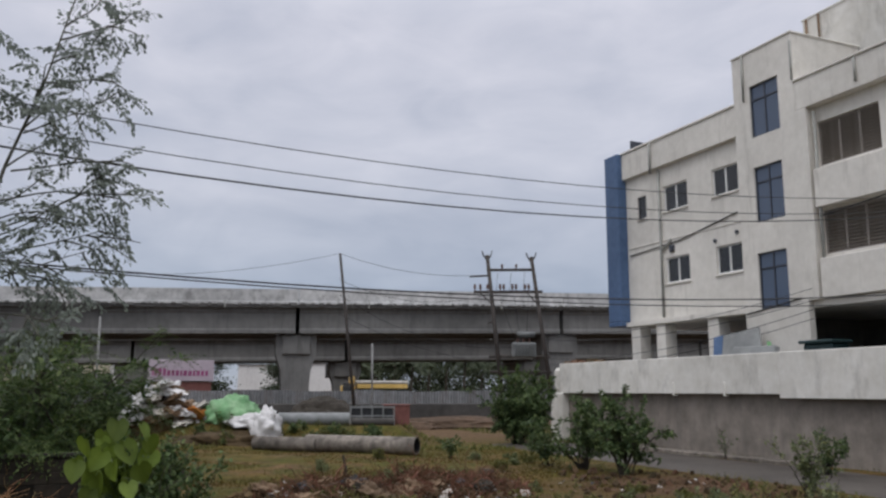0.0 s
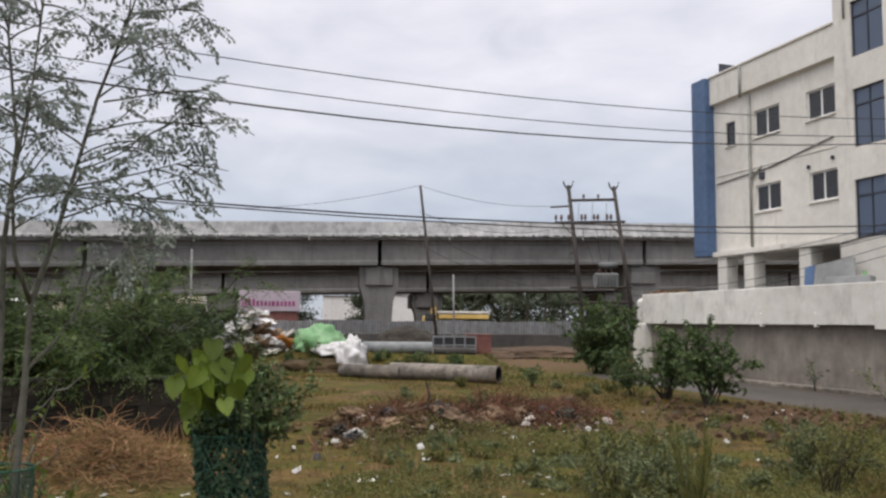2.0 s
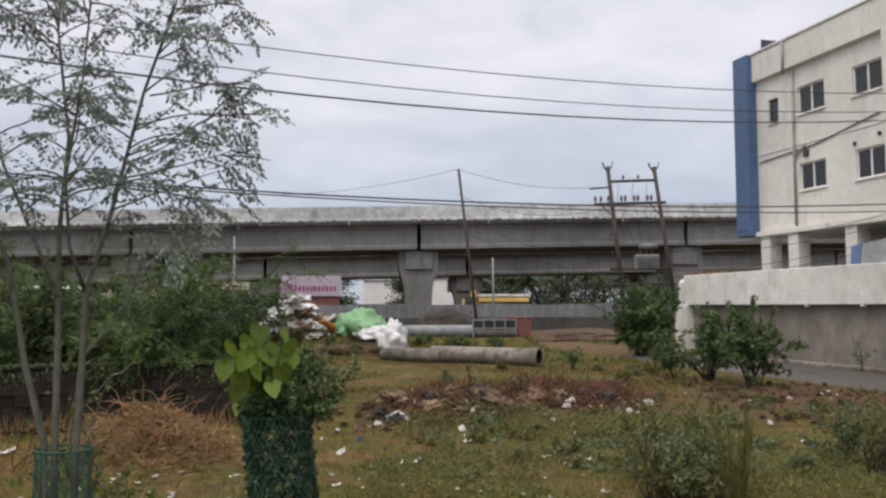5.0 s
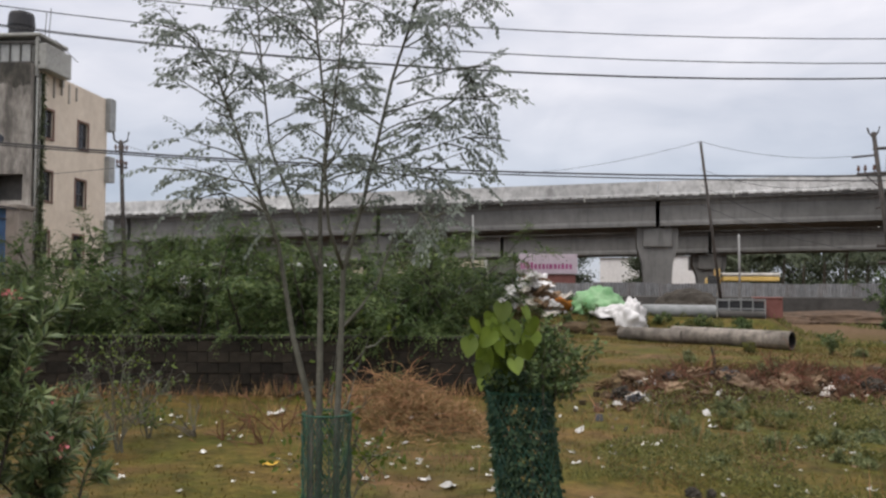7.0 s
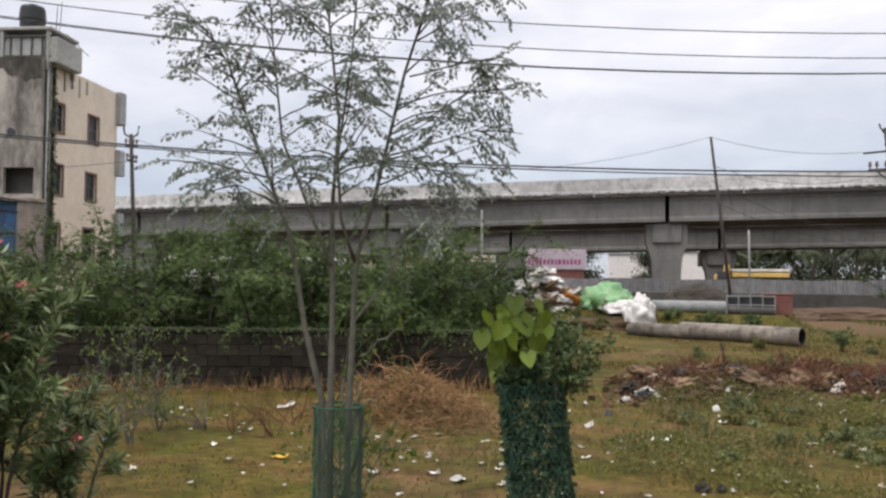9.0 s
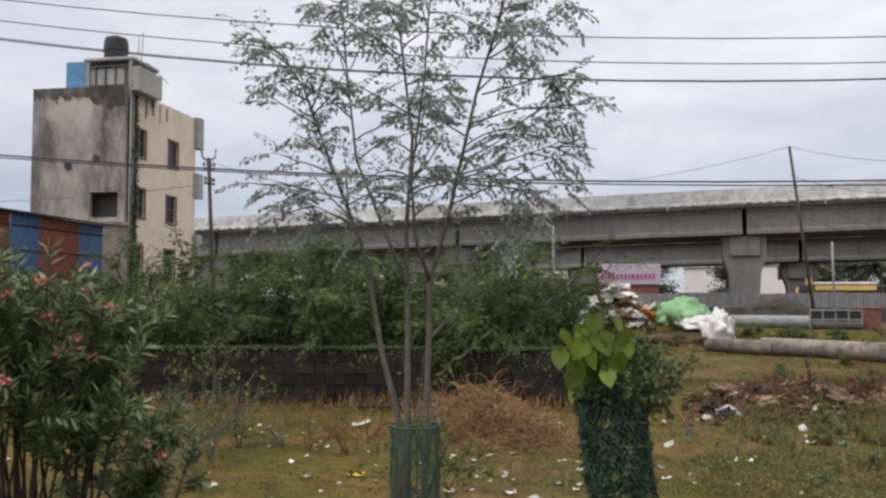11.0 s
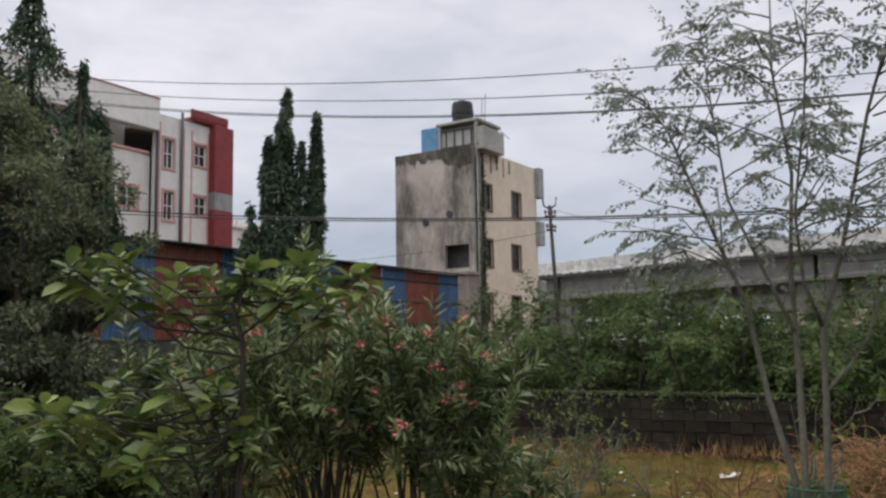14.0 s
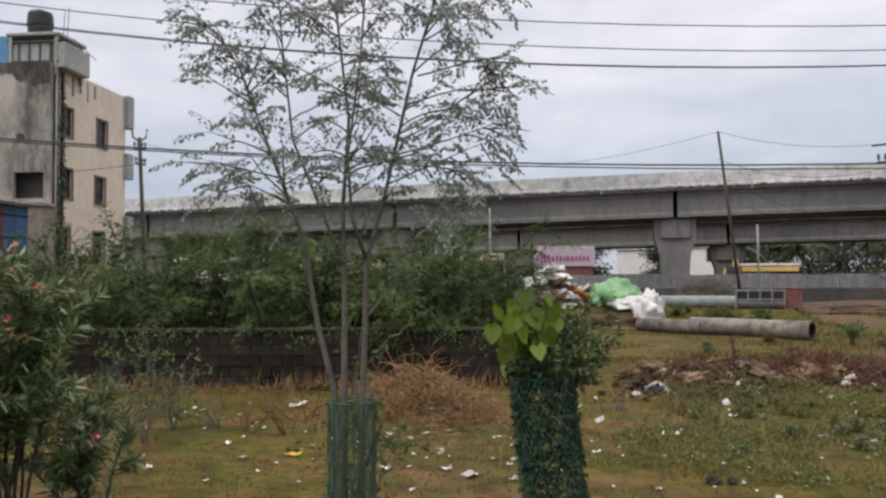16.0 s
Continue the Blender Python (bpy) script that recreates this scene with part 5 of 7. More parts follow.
ex = thing("excavator", "dark excavator with folded arm working behind the bushes", "excavator", Matrix.Translation(yaw_at(22.6, 66)) @ pose(0, 0, 0, 0, 0, 20))
part("track_base", mb, PLASTD, ex)
mb = MB()
mb.box(-0.9, 1.8, -0.9, 0.9, 1.2, 3.4, bev=0.15)
part("cabin", mb, PLASTD, ex)
mb = MB()
mb.tube([(-0.8, 0, 3.0), (-1.8, 0, 3.9), (-3.0, 0, 4.1), (-3.6, 0, 3.3)], [0.3, 0.28, 0.22, 0.3], 8)
part("arm", mb, PLASTD, ex)


def van(m, label):
    v = thing("white_van", label, "van", m, group="parked vans")
    mb = MB()
    mb.box(-2.2, 2.2, -0.85, 0.85, 0.45, 1.15, bev=0.12)
    mb.box(-1.7, 2.1, -0.8, 0.8, 1.1, 1.95, bev=0.22)
    part("body", mb, WHITEV, v)
    for a, b in ((-1.4, -0.4), (-0.25, 0.8), (0.95, 1.9)):
        mb = MB()
        mb.box(a, b, -0.815, -0.8, 1.2, 1.75)
        part("window", mb, DARKGLASS, v)
    for xx in (-1.4, 1.4):
        mb = MB()
        mb.tube([(xx, -0.88, 0.34), (xx, -0.6, 0.34)], 0.33, 14)
        w = part("wheel", mb, PLASTD, v, smooth=True)
    return v


for yw, d, r in ((41.2, 50, 14), (36.5, 52, 20), (33.6, 52, 15)):
    b = yaw_at(yw, d)
    b.z = 1.35
    ramp_m = Matrix.Translation(b) @ pose(0, 0, 0, 0, 0, r)
    van(ramp_m, "white van parked on the raised roadside behind the bushes")
mb = MB()
mb.box(-52, -20, 44.5, 53.5, -0.2, 1.35, bev=0.2)
solo("road_bank", mb, CONCD, "raised concrete roadside bank behind the bushes", "embankment", pose(0, 0, 0, 0, 0, 14), kind="structure")

# ---- pipes and stored goods in the yard ----
def cement_pipe(a, b, r, label, material, group):
    a, b = Vector(a), Vector(b)
    d = (b - a).normalized()
    mb = MB()
    n = 24
    L = (b - a).length
    u = d.cross(Vector((0, 0, 1))).normalized()
    w = u.cross(d)
    prof = [(0, r), (L - 0.02, r), (L, r * 0.98), (L, r * 0.88), (L - 0.03, r * 0.86), (0, r * 0.86)]
    for t, q in prof:
        mb.v += [tuple(a + d * t + (u * math.cos(2 * math.pi * i / n) + w * math.sin(2 * math.pi * i / n)) * q) for i in range(n)]
    k = len(prof)
    for j in range(k):
        for i in range(n):
            j2, i2 = (j + 1) % k, (i + 1) % n
            mb.f.append((j * n + i, j * n + i2, j2 * n + i2, j2 * n + i))
            # inner faces take black, so the dark of the bore is painted
            mb.m.append(0 if j < 3 else 1)
    # added black disc near the far end: the bore's shade as colour
    b = len(mb.v)
    mb.v += [tuple(a + d * 0.06 + (u * math.cos(2 * math.pi * i / n) + w * math.sin(2 * math.pi * i / n)) * r * 0.855) for i in range(n)]
    mb.f.append(tuple(range(b, b + n)))
    mb.m.append(1)
    return solo("concrete_pipe", mb, [material, TANKB], label, "pipe", group=group)


cement_pipe((-7.05, 32.2, 0.25), (-4.6, 31.3, 0.25), 0.265, "weathered grey cement pipe lying on the grass", CEMENT, "long pipes")
cement_pipe((-5.0, 31.62, 0.30), (-0.93, 29.95, 0.30), 0.31, "weathered grey cement pipe with a dark open mouth", CEMENT, "long pipes")
cement_pipe((-6.9, 35.75, 1.02), (-3.95, 36.15, 1.02), 0.27, "grey steel pipe lying behind the tarpaulins", STEELP, "long pipes")
cement_pipe((-3.9, 36.5, 0.9), (-2.1, 36.8, 0.88), 0.17, "dark pipe lying beside the crates", CONCD, "long pipes")


def crate(m, label):
    c = thing("crate", label, "crate", m, group="dark crates")
    for z0 in (0, 0.36, 0.74):
        for y in (-0.26, 0.22):
            mb = MB()
            mb.box(-0.26, 0.26, y, y + 0.04, z0, z0 + 0.06)
            part("rail", mb, PANELM, c)
    for x in (-0.26, 0.21):
        for y in (-0.3, 0.26):
            mb = MB()
            mb.box(x, x + 0.05, y, y + 0.04, 0, 0.82)
            part("post", mb, PANELM, c)
    mb = MB()
    mb.box(-0.2, 0.2, -0.2, 0.2, 0.02, 0.72)
    part("lining", mb, PLASTD, c)


for k in range(4):
    crate(Matrix.Translation((-3.75 + k * 0.46, 37.2, ground_z(-3.75 + k * 0.46, 37.2) - 0.03)) @ pose(0, 0, 0, 0, 0, 3 * k), "dark wooden crate standing behind the pipes")
mb = MB()
mb.box(-0.58, 0.58, -0.4, 0.4, 0, 0.84, bev=0.03)
mb.box(-0.61, 0.61, -0.43, 0.43, 0.84, 0.9, bev=0.02)
solo("maroon_cabinet", mb, MAROON, "faded maroon metal box beside the crates", "metal box", Matrix.Translation((-2.05, 37.75, ground_z(-2.05, 37.75) - 0.02)) @ pose(0, 0, 0, 0, 0, 6))


def crumpled(name, label, m, sx, sy, sz, material, amp=0.25, seed=0, group="covered heaps", freq=2.2):
    """A heap under a creased cover: a squashed dome with sharp folds."""
    bm = bmesh.new()
    bmesh.ops.create_icosphere(bm, subdivisions=3 if "sack" in name else 4, radius=1.0)
    for v in bm.verts:
        p = v.co.copy()
        q = Vector((p.x * freq, p.y * freq, p.z * freq + seed))
        f = 1 + amp * (abs(noise.noise(q)) * 1.6 - 0.4) + amp * 0.4 * abs(noise.noise(q * 3.1)) + amp * 0.15 * noise.noise(q * 8)
        v.co = Vector((p.x * sx * f, p.y * sy * f, max(p.z, -0.25) * sz * f))
    me = bpy.data.meshes.new(name)
    bm.to_mesh(me)
    bm.free()
    me.materials.append(material)
    me.polygons.foreach_set("use_smooth", ["tarp" in name] * len(me.polygons))
    ob = new(name, me)
    ob.matrix_world = m
    return tagged(ob, label, "tarpaulin" if "tarp" in name else "sack" if "sack" in name else "stone" if "stone" in name else "soil", group)


EARTH = mat("reddish_bare_earth", (0.055, 0.036, 0.022), (0.13, 0.085, 0.055), 2.0, 0.95, 0.4, large=0.3)


def heap_at(yaw, d, z):
    return Matrix.Translation(yaw_at(yaw, d, z))


crumpled("green_tarpaulin_cover", "bright green tarpaulin thrown over a heap", heap_at(13.5, 36.5, 1.1), 1.15, 0.9, 0.85, TARPG, 0.32, 3, freq=3.0)
crumpled("white_tarpaulin_cover", "crumpled white plastic sheet draped over a heap", heap_at(11.3, 34.5, 0.6), 0.62, 0.55, 0.85, TARPW, 0.45, 14, freq=2.1)
crumpled("white_tarpaulin_cover", "crumpled white plastic sheet lying beside the green one", heap_at(12.1, 35.2, 0.85), 1.0, 0.6, 0.38, TARPW, 0.5, 21)
crumpled("white_tarpaulin_cover", "crumpled white plastic sheet lying beside the green one", heap_at(15.4, 37, 0.8), 0.7, 0.7, 0.45, TARPW, 0.5, 33)
srng = random.Random(5)
for k in range(52):
    f = srng.random()
    yw = 15.6 + 4.7 * f
    hh = max(0.15, 1.75 * (1 - abs(f - 0.5) * 1.4)) * srng.random() ** 0.6
    mt = srng.choice([SACKW, SACKW, TARPW, TARPW, SACKB]) if f > 0.24 else srng.choice([SACKO, SACKW, TARPW, SACKW])
    kind = {"dirty_white_sack": "dirty white sack of rubbish on the heap", "brown_sack": "brown sack of rubbish on the heap", "white_tarpaulin": "torn white plastic bag on the heap", "orange_sack": "orange plastic sack on the rubbish heap"}[mt.name]
    crumpled("rubbish_sack", kind, heap_at(yw, 37.5 - 1.2 * srng.random(), 0.75 + hh) @ pose(0, 0, 0, srng.uniform(-40, 40), srng.uniform(-40, 40), srng.uniform(0, 360)), srng.uniform(0.3, 0.72), srng.uniform(0.25, 0.5), srng.uniform(0.12, 0.3), mt, 0.5, k * 1.7, group="rubbish sacks")
crumpled("soil_mound", "mound of dark soil under the rubbish sacks", heap_at(17.8, 37.8, 0.2), 1.7, 0.9, 1.5, RUBBLE, 0.25, 70)
crumpled("soil_mound", "dark gravel mound beside the flyover pier", heap_at(7.6, 53.5, 0.1), 2.3, 1.3, 1.75, BARKD, 0.15, 80)
crumpled("soil_mound", "low overgrown bank of soil below the tarpaulins", heap_at(13.4, 35.2, -0.05), 3.4, 1.2, 0.62, RUBBLE, 0.3, 90)
crumpled("soil_mound", "reddish earth bank behind the yard", heap_at(-3.2, 51.5, -0.1), 6.5, 1.8, 0.8, EARTH, 0.2, 95)
crumpled("soil_mound", "reddish earth bank behind the yard", heap_at(6.5, 50.5, -0.1), 6.5, 1.6, 0.75, EARTH, 0.2, 97)

# ---- concrete block wall along the yard ----
bwm = pose(-13.26, 11.55, 0, 0, 0, 26.0)
bwall = thing("block_wall", "low mossy concrete block wall, shade in its dark colour, with dark coping", "wall", bwm, kind="structure")
L0, L1, NC, BH = -19.0, 8.9, 5, 0.205
mb = MB()
mb.box(L0, L1, 0.03, 0.15, -0.2, NC * BH + 0.02)
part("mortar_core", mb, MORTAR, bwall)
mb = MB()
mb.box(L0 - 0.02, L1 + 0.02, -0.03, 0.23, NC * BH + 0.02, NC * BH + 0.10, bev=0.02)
part("coping", mb, MORTAR, bwall, "dark cement coping")
# the blocks' near-black holds painted shade as well as moss
blocks = []
for v in range(4):
    mb = MB()
    mb.box(0.003, 0.397, -0.008 * v, 0.18, 0.002, BH - 0.003, bev=0.01)
    blocks.append(mb.data("block", [BLOCK]))
brng = random.Random(3)
for c in range(NC):
    x = L0 + (0.2 if c % 2 else 0.0)
    while x < L1 - 0.39:
        if x > -10.5:
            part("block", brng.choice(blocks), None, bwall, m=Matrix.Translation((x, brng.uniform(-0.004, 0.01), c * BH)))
        x += 0.4
mb = MB()
for c in range(NC):
    for k in range(21):
        x = L0 + k * 0.4 + (0.2 if c % 2 else 0.0)
        mb.box(x + 0.006, x + 0.394, 0, 0.18, c * BH + 0.006, (c + 1) * BH - 0.008)
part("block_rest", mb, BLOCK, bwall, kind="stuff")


# ---- plants: helpers ----
def fbm(x, y, s, seed=0.0):
    return np.array([noise.noise(Vector((a * s, b * s, seed))) for a, b in zip(x, y)])


def arc(p, d, length, n=6, droop=0.0, wander=0.12, r=None):
    """A branch's points from p along d, drooping and wandering."""
    r = r or rng
    pts, q, w = [np.array(p, float)], np.array(p, float), np.array(d, float) / np.linalg.norm(d)
    for _ in range(n):
        w = w + r.normal(0, wander, 3) + np.array([0, 0, -droop])
        w /= np.linalg.norm(w)
        q = q + w * length / n
        pts.append(q.copy())
    return pts


def taper(n, r0, r1):
    return [r0 + (r1 - r0) * i / (n - 1) for i in range(n)]


def along(pts, f):
    f = f * (len(pts) - 1)
    i = min(int(f), len(pts) - 2)
    return pts[i] + (pts[i + 1] - pts[i]) * (f - i), unit(pts[i + 1] - pts[i])


# ---- the feathery young tree in its net ----
def net_guard(parent, r, h, lean=(0.0, 0.0), dens=26, material=NET, label="green plastic netting", strand=0.003):
    mb = MB()
    nz = 16
    for s in (-1, 1):
        for k in range(dens):
            pts = []
            for i in range(nz + 1):
                z = h * i / nz
                a = 2 * math.pi * k / dens + s * z * 3.4 / r * 0.16
                rr = r * (1 + 0.05 * math.sin(z * 5 + k))
                pts.append((rr * math.cos(a) + lean[0] * z, rr * math.sin(a) + lean[1] * z, z))
            mb.tube(pts, strand, 3, cap=False)
    for z in (0.02, h * 0.5, h - 0.01):
        mb.tube([(r * math.cos(a) + lean[0] * z, r * math.sin(a) + lean[1] * z, z) for a in np.linspace(0, 2 * math.pi, 25)], 0.006, 4, cap=False)
    return part("net_guard", mb, material, parent, label)


RIGHT = Vector((0.848, 0.53, 0))  # sideways as seen from the terrace
AWAY = Vector((-0.53, 0.848, 0))


def lp(r, z, d=0.0):
    return np.array(RIGHT * r + AWAY * d + Vector((0, 0, z)))


def feather_tree():
    base = Vector((-3.24, 4.95, 0))
    tree = thing("young_feathery_tree", "slender young tree with sparse feathery leaves inside green netting", "tree", Matrix.Translation(base))
    stems = [
        [lp(-0.05, 0.0), lp(-0.05, 1.3), lp(-0.05, 2.0, 0.05), lp(-0.06, 2.6, 0.1), lp(-0.02, 3.2, 0.1), lp(-0.1, 3.9, 0.15), lp(-0.08, 4.6, 0.2)],
        [lp(0.06, 0.0, -0.05), lp(0.07, 1.3, -0.05), lp(0.09, 1.8), lp(0.10, 2.22), lp(0.23, 2.7, -0.05), lp(0.41, 3.5, -0.1), lp(0.58, 4.05, -0.1), lp(0.74, 4.75, -0.1)],
        [lp(0.10, 2.22), lp(0.0, 2.5, -0.1), lp(-0.03, 2.9, -0.2), lp(0.05, 3.5, -0.3), lp(0.1, 4.2, -0.35)],
        [lp(-0.10, 0.0, 0.05), lp(-0.11, 1.31, 0.05), lp(-0.23, 1.77, 0.1), lp(-0.34, 2.4, 0.15), lp(-0.57, 3.0, 0.2), lp(-0.79, 3.6, 0.25), lp(-0.95, 3.85, 0.3)],
        [lp(-0.06, 2.2, 0.05), lp(-0.22, 2.6, 0.2), lp(-0.42, 3.1, 0.35), lp(-0.5, 3.8, 0.4), lp(-0.55, 4.4, 0.45)],
    ]
    r = np.random.default_rng(4)
    mb = MB()
    for i, s in enumerate(stems):
        mb.tube(s, taper(len(s), 0.026 if i in (0, 1, 3) else 0.014, 0.004), 7)
    part("trunk", mb, BARKG, tree, "thin pale green-brown stems", smooth=True)
    twigs = []
    for i, s in enumerate(stems):
        for k in range(23):
            f = r.uniform(0.42 if i in (0, 1, 3) else 0.3, 1.0)
            p, d = along(s, f)
            if p[2] < 2.6:
                continue
            side = r.normal(0, 1, 3)
            side[2] = r.uniform(-0.1, 0.55)
            side += np.array(RIGHT) * (0.7 if i == 1 else 0.35 if i == 2 else -0.3 if i == 3 else -0.15 if i == 4 else 0.1)
            ln = r.uniform(0.22, 0.58) * (1.0 if p[2] < 4.1 else 0.75)
            twigs.append(arc(p, unit(side) + d * 0.5, ln, 6, 0.05, 0.14, r))
        twigs.append(s[-3:])
    for p0, dd, ln in ((lp(0.25, 2.75), lp(0.8, 0.35), 0.85), (lp(0.38, 3.3), lp(0.8, 0.45), 0.85), (lp(0.3, 2.95), lp(0.9, 0.12), 0.95), (lp(-0.5, 2.8, 0.15), lp(-0.8, 0.25), 0.55), (lp(-0.4, 2.6, 0.1), lp(-0.7, 0.3), 0.5), (lp(0.2, 2.62), lp(0.6, 0.05, -0.3), 0.7), (lp(0.5, 3.75), lp(0.8, 0.5), 0.6), (lp(0.6, 4.1), lp(0.8, 0.35, 0.2), 0.55), (lp(0.45, 3.5), lp(0.9, 0.2, -0.2), 0.8), (lp(0.33, 3.1), lp(0.9, 0.3, 0.2), 0.95), (lp(0.28, 2.9), lp(0.8, -0.02, 0.15), 0.75), (lp(0.66, 4.4), lp(0.7, 0.5, 0.2), 0.6)):
        long = arc(p0, dd, ln * 0.84, 6, 0.03, 0.08, r)
        twigs.append(long)
        for k in range(4):
            p, d = along(long, r.uniform(0.35, 1.0))
            twigs.append(arc(p, d * 0.8 + r.normal(0, 0.6, 3), r.uniform(0.15, 0.35), 5, 0.04, 0.1, r))
    mb = MB()
    for t in twigs:
        mb.tube(t, taper(len(t), 0.0075, 0.0025), 4, cap=False)
    bare = [lp(0.09, 1.83), lp(0.22, 1.98, -0.05), lp(0.33, 2.15, -0.05), lp(0.42, 2.42, -0.05), lp(0.5, 2.62, -0.05)]
    mb.tube(bare, taper(5, 0.013, 0.006), 5)
    part("twig_work", mb, BARKG, tree)
    B, D, S = [], [], []
    rach = MB()
    for t in twigs:
        for k in range(int(r.integers(2, 5))):
            p, d = along(t, r.uniform(0.25, 1.0))
            out = unit(d * 0.55 + r.normal(0, 0.75, 3) * np.array([1, 1, 0.7]) + np.array([0, 0, 0.08]))
            ra = arc(p, out, r.uniform(0.18, 0.34), 5, 0.13, 0.08, r)
            rach.tube(ra, 0.0017, 3, cap=False)
            for j in range(8):
                q, w = along(ra, 0.2 + 0.8 * j / 8)
                sd = unit(np.cross(w, [0, 0, 1.0]) + 1e-6)
                for sgn in (-1, 1):
                    pd = unit(sd * sgn + w * 0.5 + np.array([0, 0, -0.35]) + r.normal(0, 0.15, 3))
                    plen = 0.08 * (1 - 0.45 * j / 8)
                    m = 2 if j < 4 else 1
                    for i in range(m):
                        B.append(q + pd * plen * (i + 0.3) / m)
                        D.append(unit(pd * 0.8 + w * 0.3 + np.array([0, 0, -0.28]) + r.normal(0, 0.3, 3)))
                        S.append(r.uniform(0.03, 0.046))
    part("rachis", rach, LEAF_M, tree, kind="stuff")
    part("crown", leaf_mesh("crown", B, D, S, np.array(S) * 0.6, LEAF_M, 0.1), None, tree, "small grey-green drooping leaflets", kind="stuff")
    net_guard(tree, 0.16, 1.28, dens=38, strand=0.0022)
    mb = MB()
    for a in (0.4, 2.5, 4.6):
        mb.tube([(0.15 * math.cos(a), 0.15 * math.sin(a), -0.1), (0.15 * math.cos(a), 0.15 * math.sin(a), 1.2)], 0.012, 6)
    part("stake", mb, BARK, tree)


feather_tree()


def vine_guard():
    base = Vector((-1.63, 4.70, 0))
    g = thing("creeper_covered_guard", "dark green net guard overgrown with creeper and bright heart-shaped leaves", "plant", Matrix.Translation(base))
    r = np.random.default_rng(8)
    R0, H = 0.178, 1.55
    lean = (-0.105, -0.045)
    net_guard(g, R0, H, lean, 34, strand=0.0024)
    mb = MB()
    for k in range(9):
        a = r.uniform(0, 6.28)
        pts = [(R0 * 0.7 * math.cos(a + 0.3 * z) + lean[0] * z, R0 * 0.7 * math.sin(a + 0.3 * z) + lean[1] * z, z) for z in np.linspace(0, 1.75, 9)]
        mb.tube(pts, taper(9, 0.009, 0.004), 5)
    part("stem", mb, BARK, g)
    n = 6800
    a, z = r.uniform(0, 6.283, n), H * r.uniform(0.02, 1.1, n) ** 0.8
    keep = (r.uniform(0, 1, n) < np.clip(0.35 + z * 0.5, 0, 1))
    a, z = a[keep], z[keep]
    rr = R0 * (0.62 + 0.40 * r.uniform(0, 1, len(a)))
    B = np.stack([rr * np.cos(a) + lean[0] * z, rr * np.sin(a) + lean[1] * z, z], 1)
    D = np.stack([np.cos(a), np.sin(a), -0.9 + 0 * a], 1) + r.normal(0, 0.45, (len(a), 3))
    part("creeper", leaf_mesh("creeper", B, D, r.uniform(0.025, 0.05, len(a)), r.uniform(0.016, 0.034, len(a)), LEAF_V, 0.1), None, g, "dense dark creeper leaves", kind="stuff")
    # bushy fine-leaved shoots above the rim
    tw = []
    mb = MB()
    for k in range(60):
        t = arc(lp(r.normal(-0.09, 0.08), 1.48, r.normal(0, 0.06)), [r.normal(0.05, 0.3), r.normal(0, 0.25), 1.0], r.uniform(0.25, 0.52), 6, 0.03, 0.16, r)
        tw.append(t)
        mb.tube(t, taper(7, 0.004, 0.0015), 4, cap=False)
    part("shoot", mb, BARK, g)
    n = 6000
    c = np.array([along(tw[i], r.uniform(0.05, 1.0))[0] for i in r.integers(0, len(tw), n)]) + r.normal(0, 0.016, (n, 3))
    part("shoot_leaves", leaf_mesh("shoot_leaves", c, r.normal(0, 1, (n, 3)) + [0, 0, -0.2], r.uniform(0.02, 0.045, n), r.uniform(0.012, 0.024, n), LEAF_S, 0.1), None, g, kind="stuff")
    # heart leaves: lobed at the stalk, pointed at the drooping tip, creased along the middle
    rim = [(0.0, -0.012), (0.028, 0.012), (0.052, -0.005), (0.062, -0.035), (0.052, -0.07), (0.028, -0.103), (0.0, -0.128), (-0.028, -0.103), (-0.052, -0.07), (-0.062, -0.035), (-0.052, -0.005), (-0.028, 0.012)]
    mb = MB()
    mb.v = [(0.0, 0.012, -0.055)] + [(a, -0.22 * abs(a) + 0.9 * max(0.0, -b - 0.06) ** 1.5, b) for a, b in rim]
    mb.f = [(0, 1 + k, 1 + (k + 1) % 12) for k in range(12)]
    mb.m = [0] * 12
    me, stalks = mb.data("heart_leaf", [LEAF_Y], True), MB()
    front = ((825, 560), (814, 592), (846, 612), (880, 568), (903, 540), (868, 533), (840, 632), (902, 600), (868, 595), (925, 580), (852, 578), (888, 625), (915, 560), (836, 595))
    for k in range(60):
        if k < len(front):
            px, pz = front[k]
            p, s = lp((px - 917) * 0.00324 - 0.16, 1.53 + (690 - pz) * 0.00324, r.uniform(-0.24, -0.14)), r.uniform(0.72, 0.98)
        else:
            p, s = lp(r.normal(-0.27, 0.11), r.uniform(1.58, 1.98), r.uniform(-0.1, 0.14)), r.uniform(0.5, 0.85)
        part("heart_leaf", me, None, g, m=Matrix.Translation(p) @ pose(0, 0, 0, r.uniform(-30, 20), r.uniform(-30, 30), 32 + r.normal(0, 28)) @ Matrix.Diagonal((s, s, s, 1)))
        stalks.tube([p, (p + np.array(lp(-0.2, 1.6))) / 2 + r.normal(0, 0.02, 3), lp(-0.17, 1.5)], 0.003, 4, cap=False)
    part("leaf_stalk", stalks, LEAF_Y, g, kind="stuff")


vine_guard()


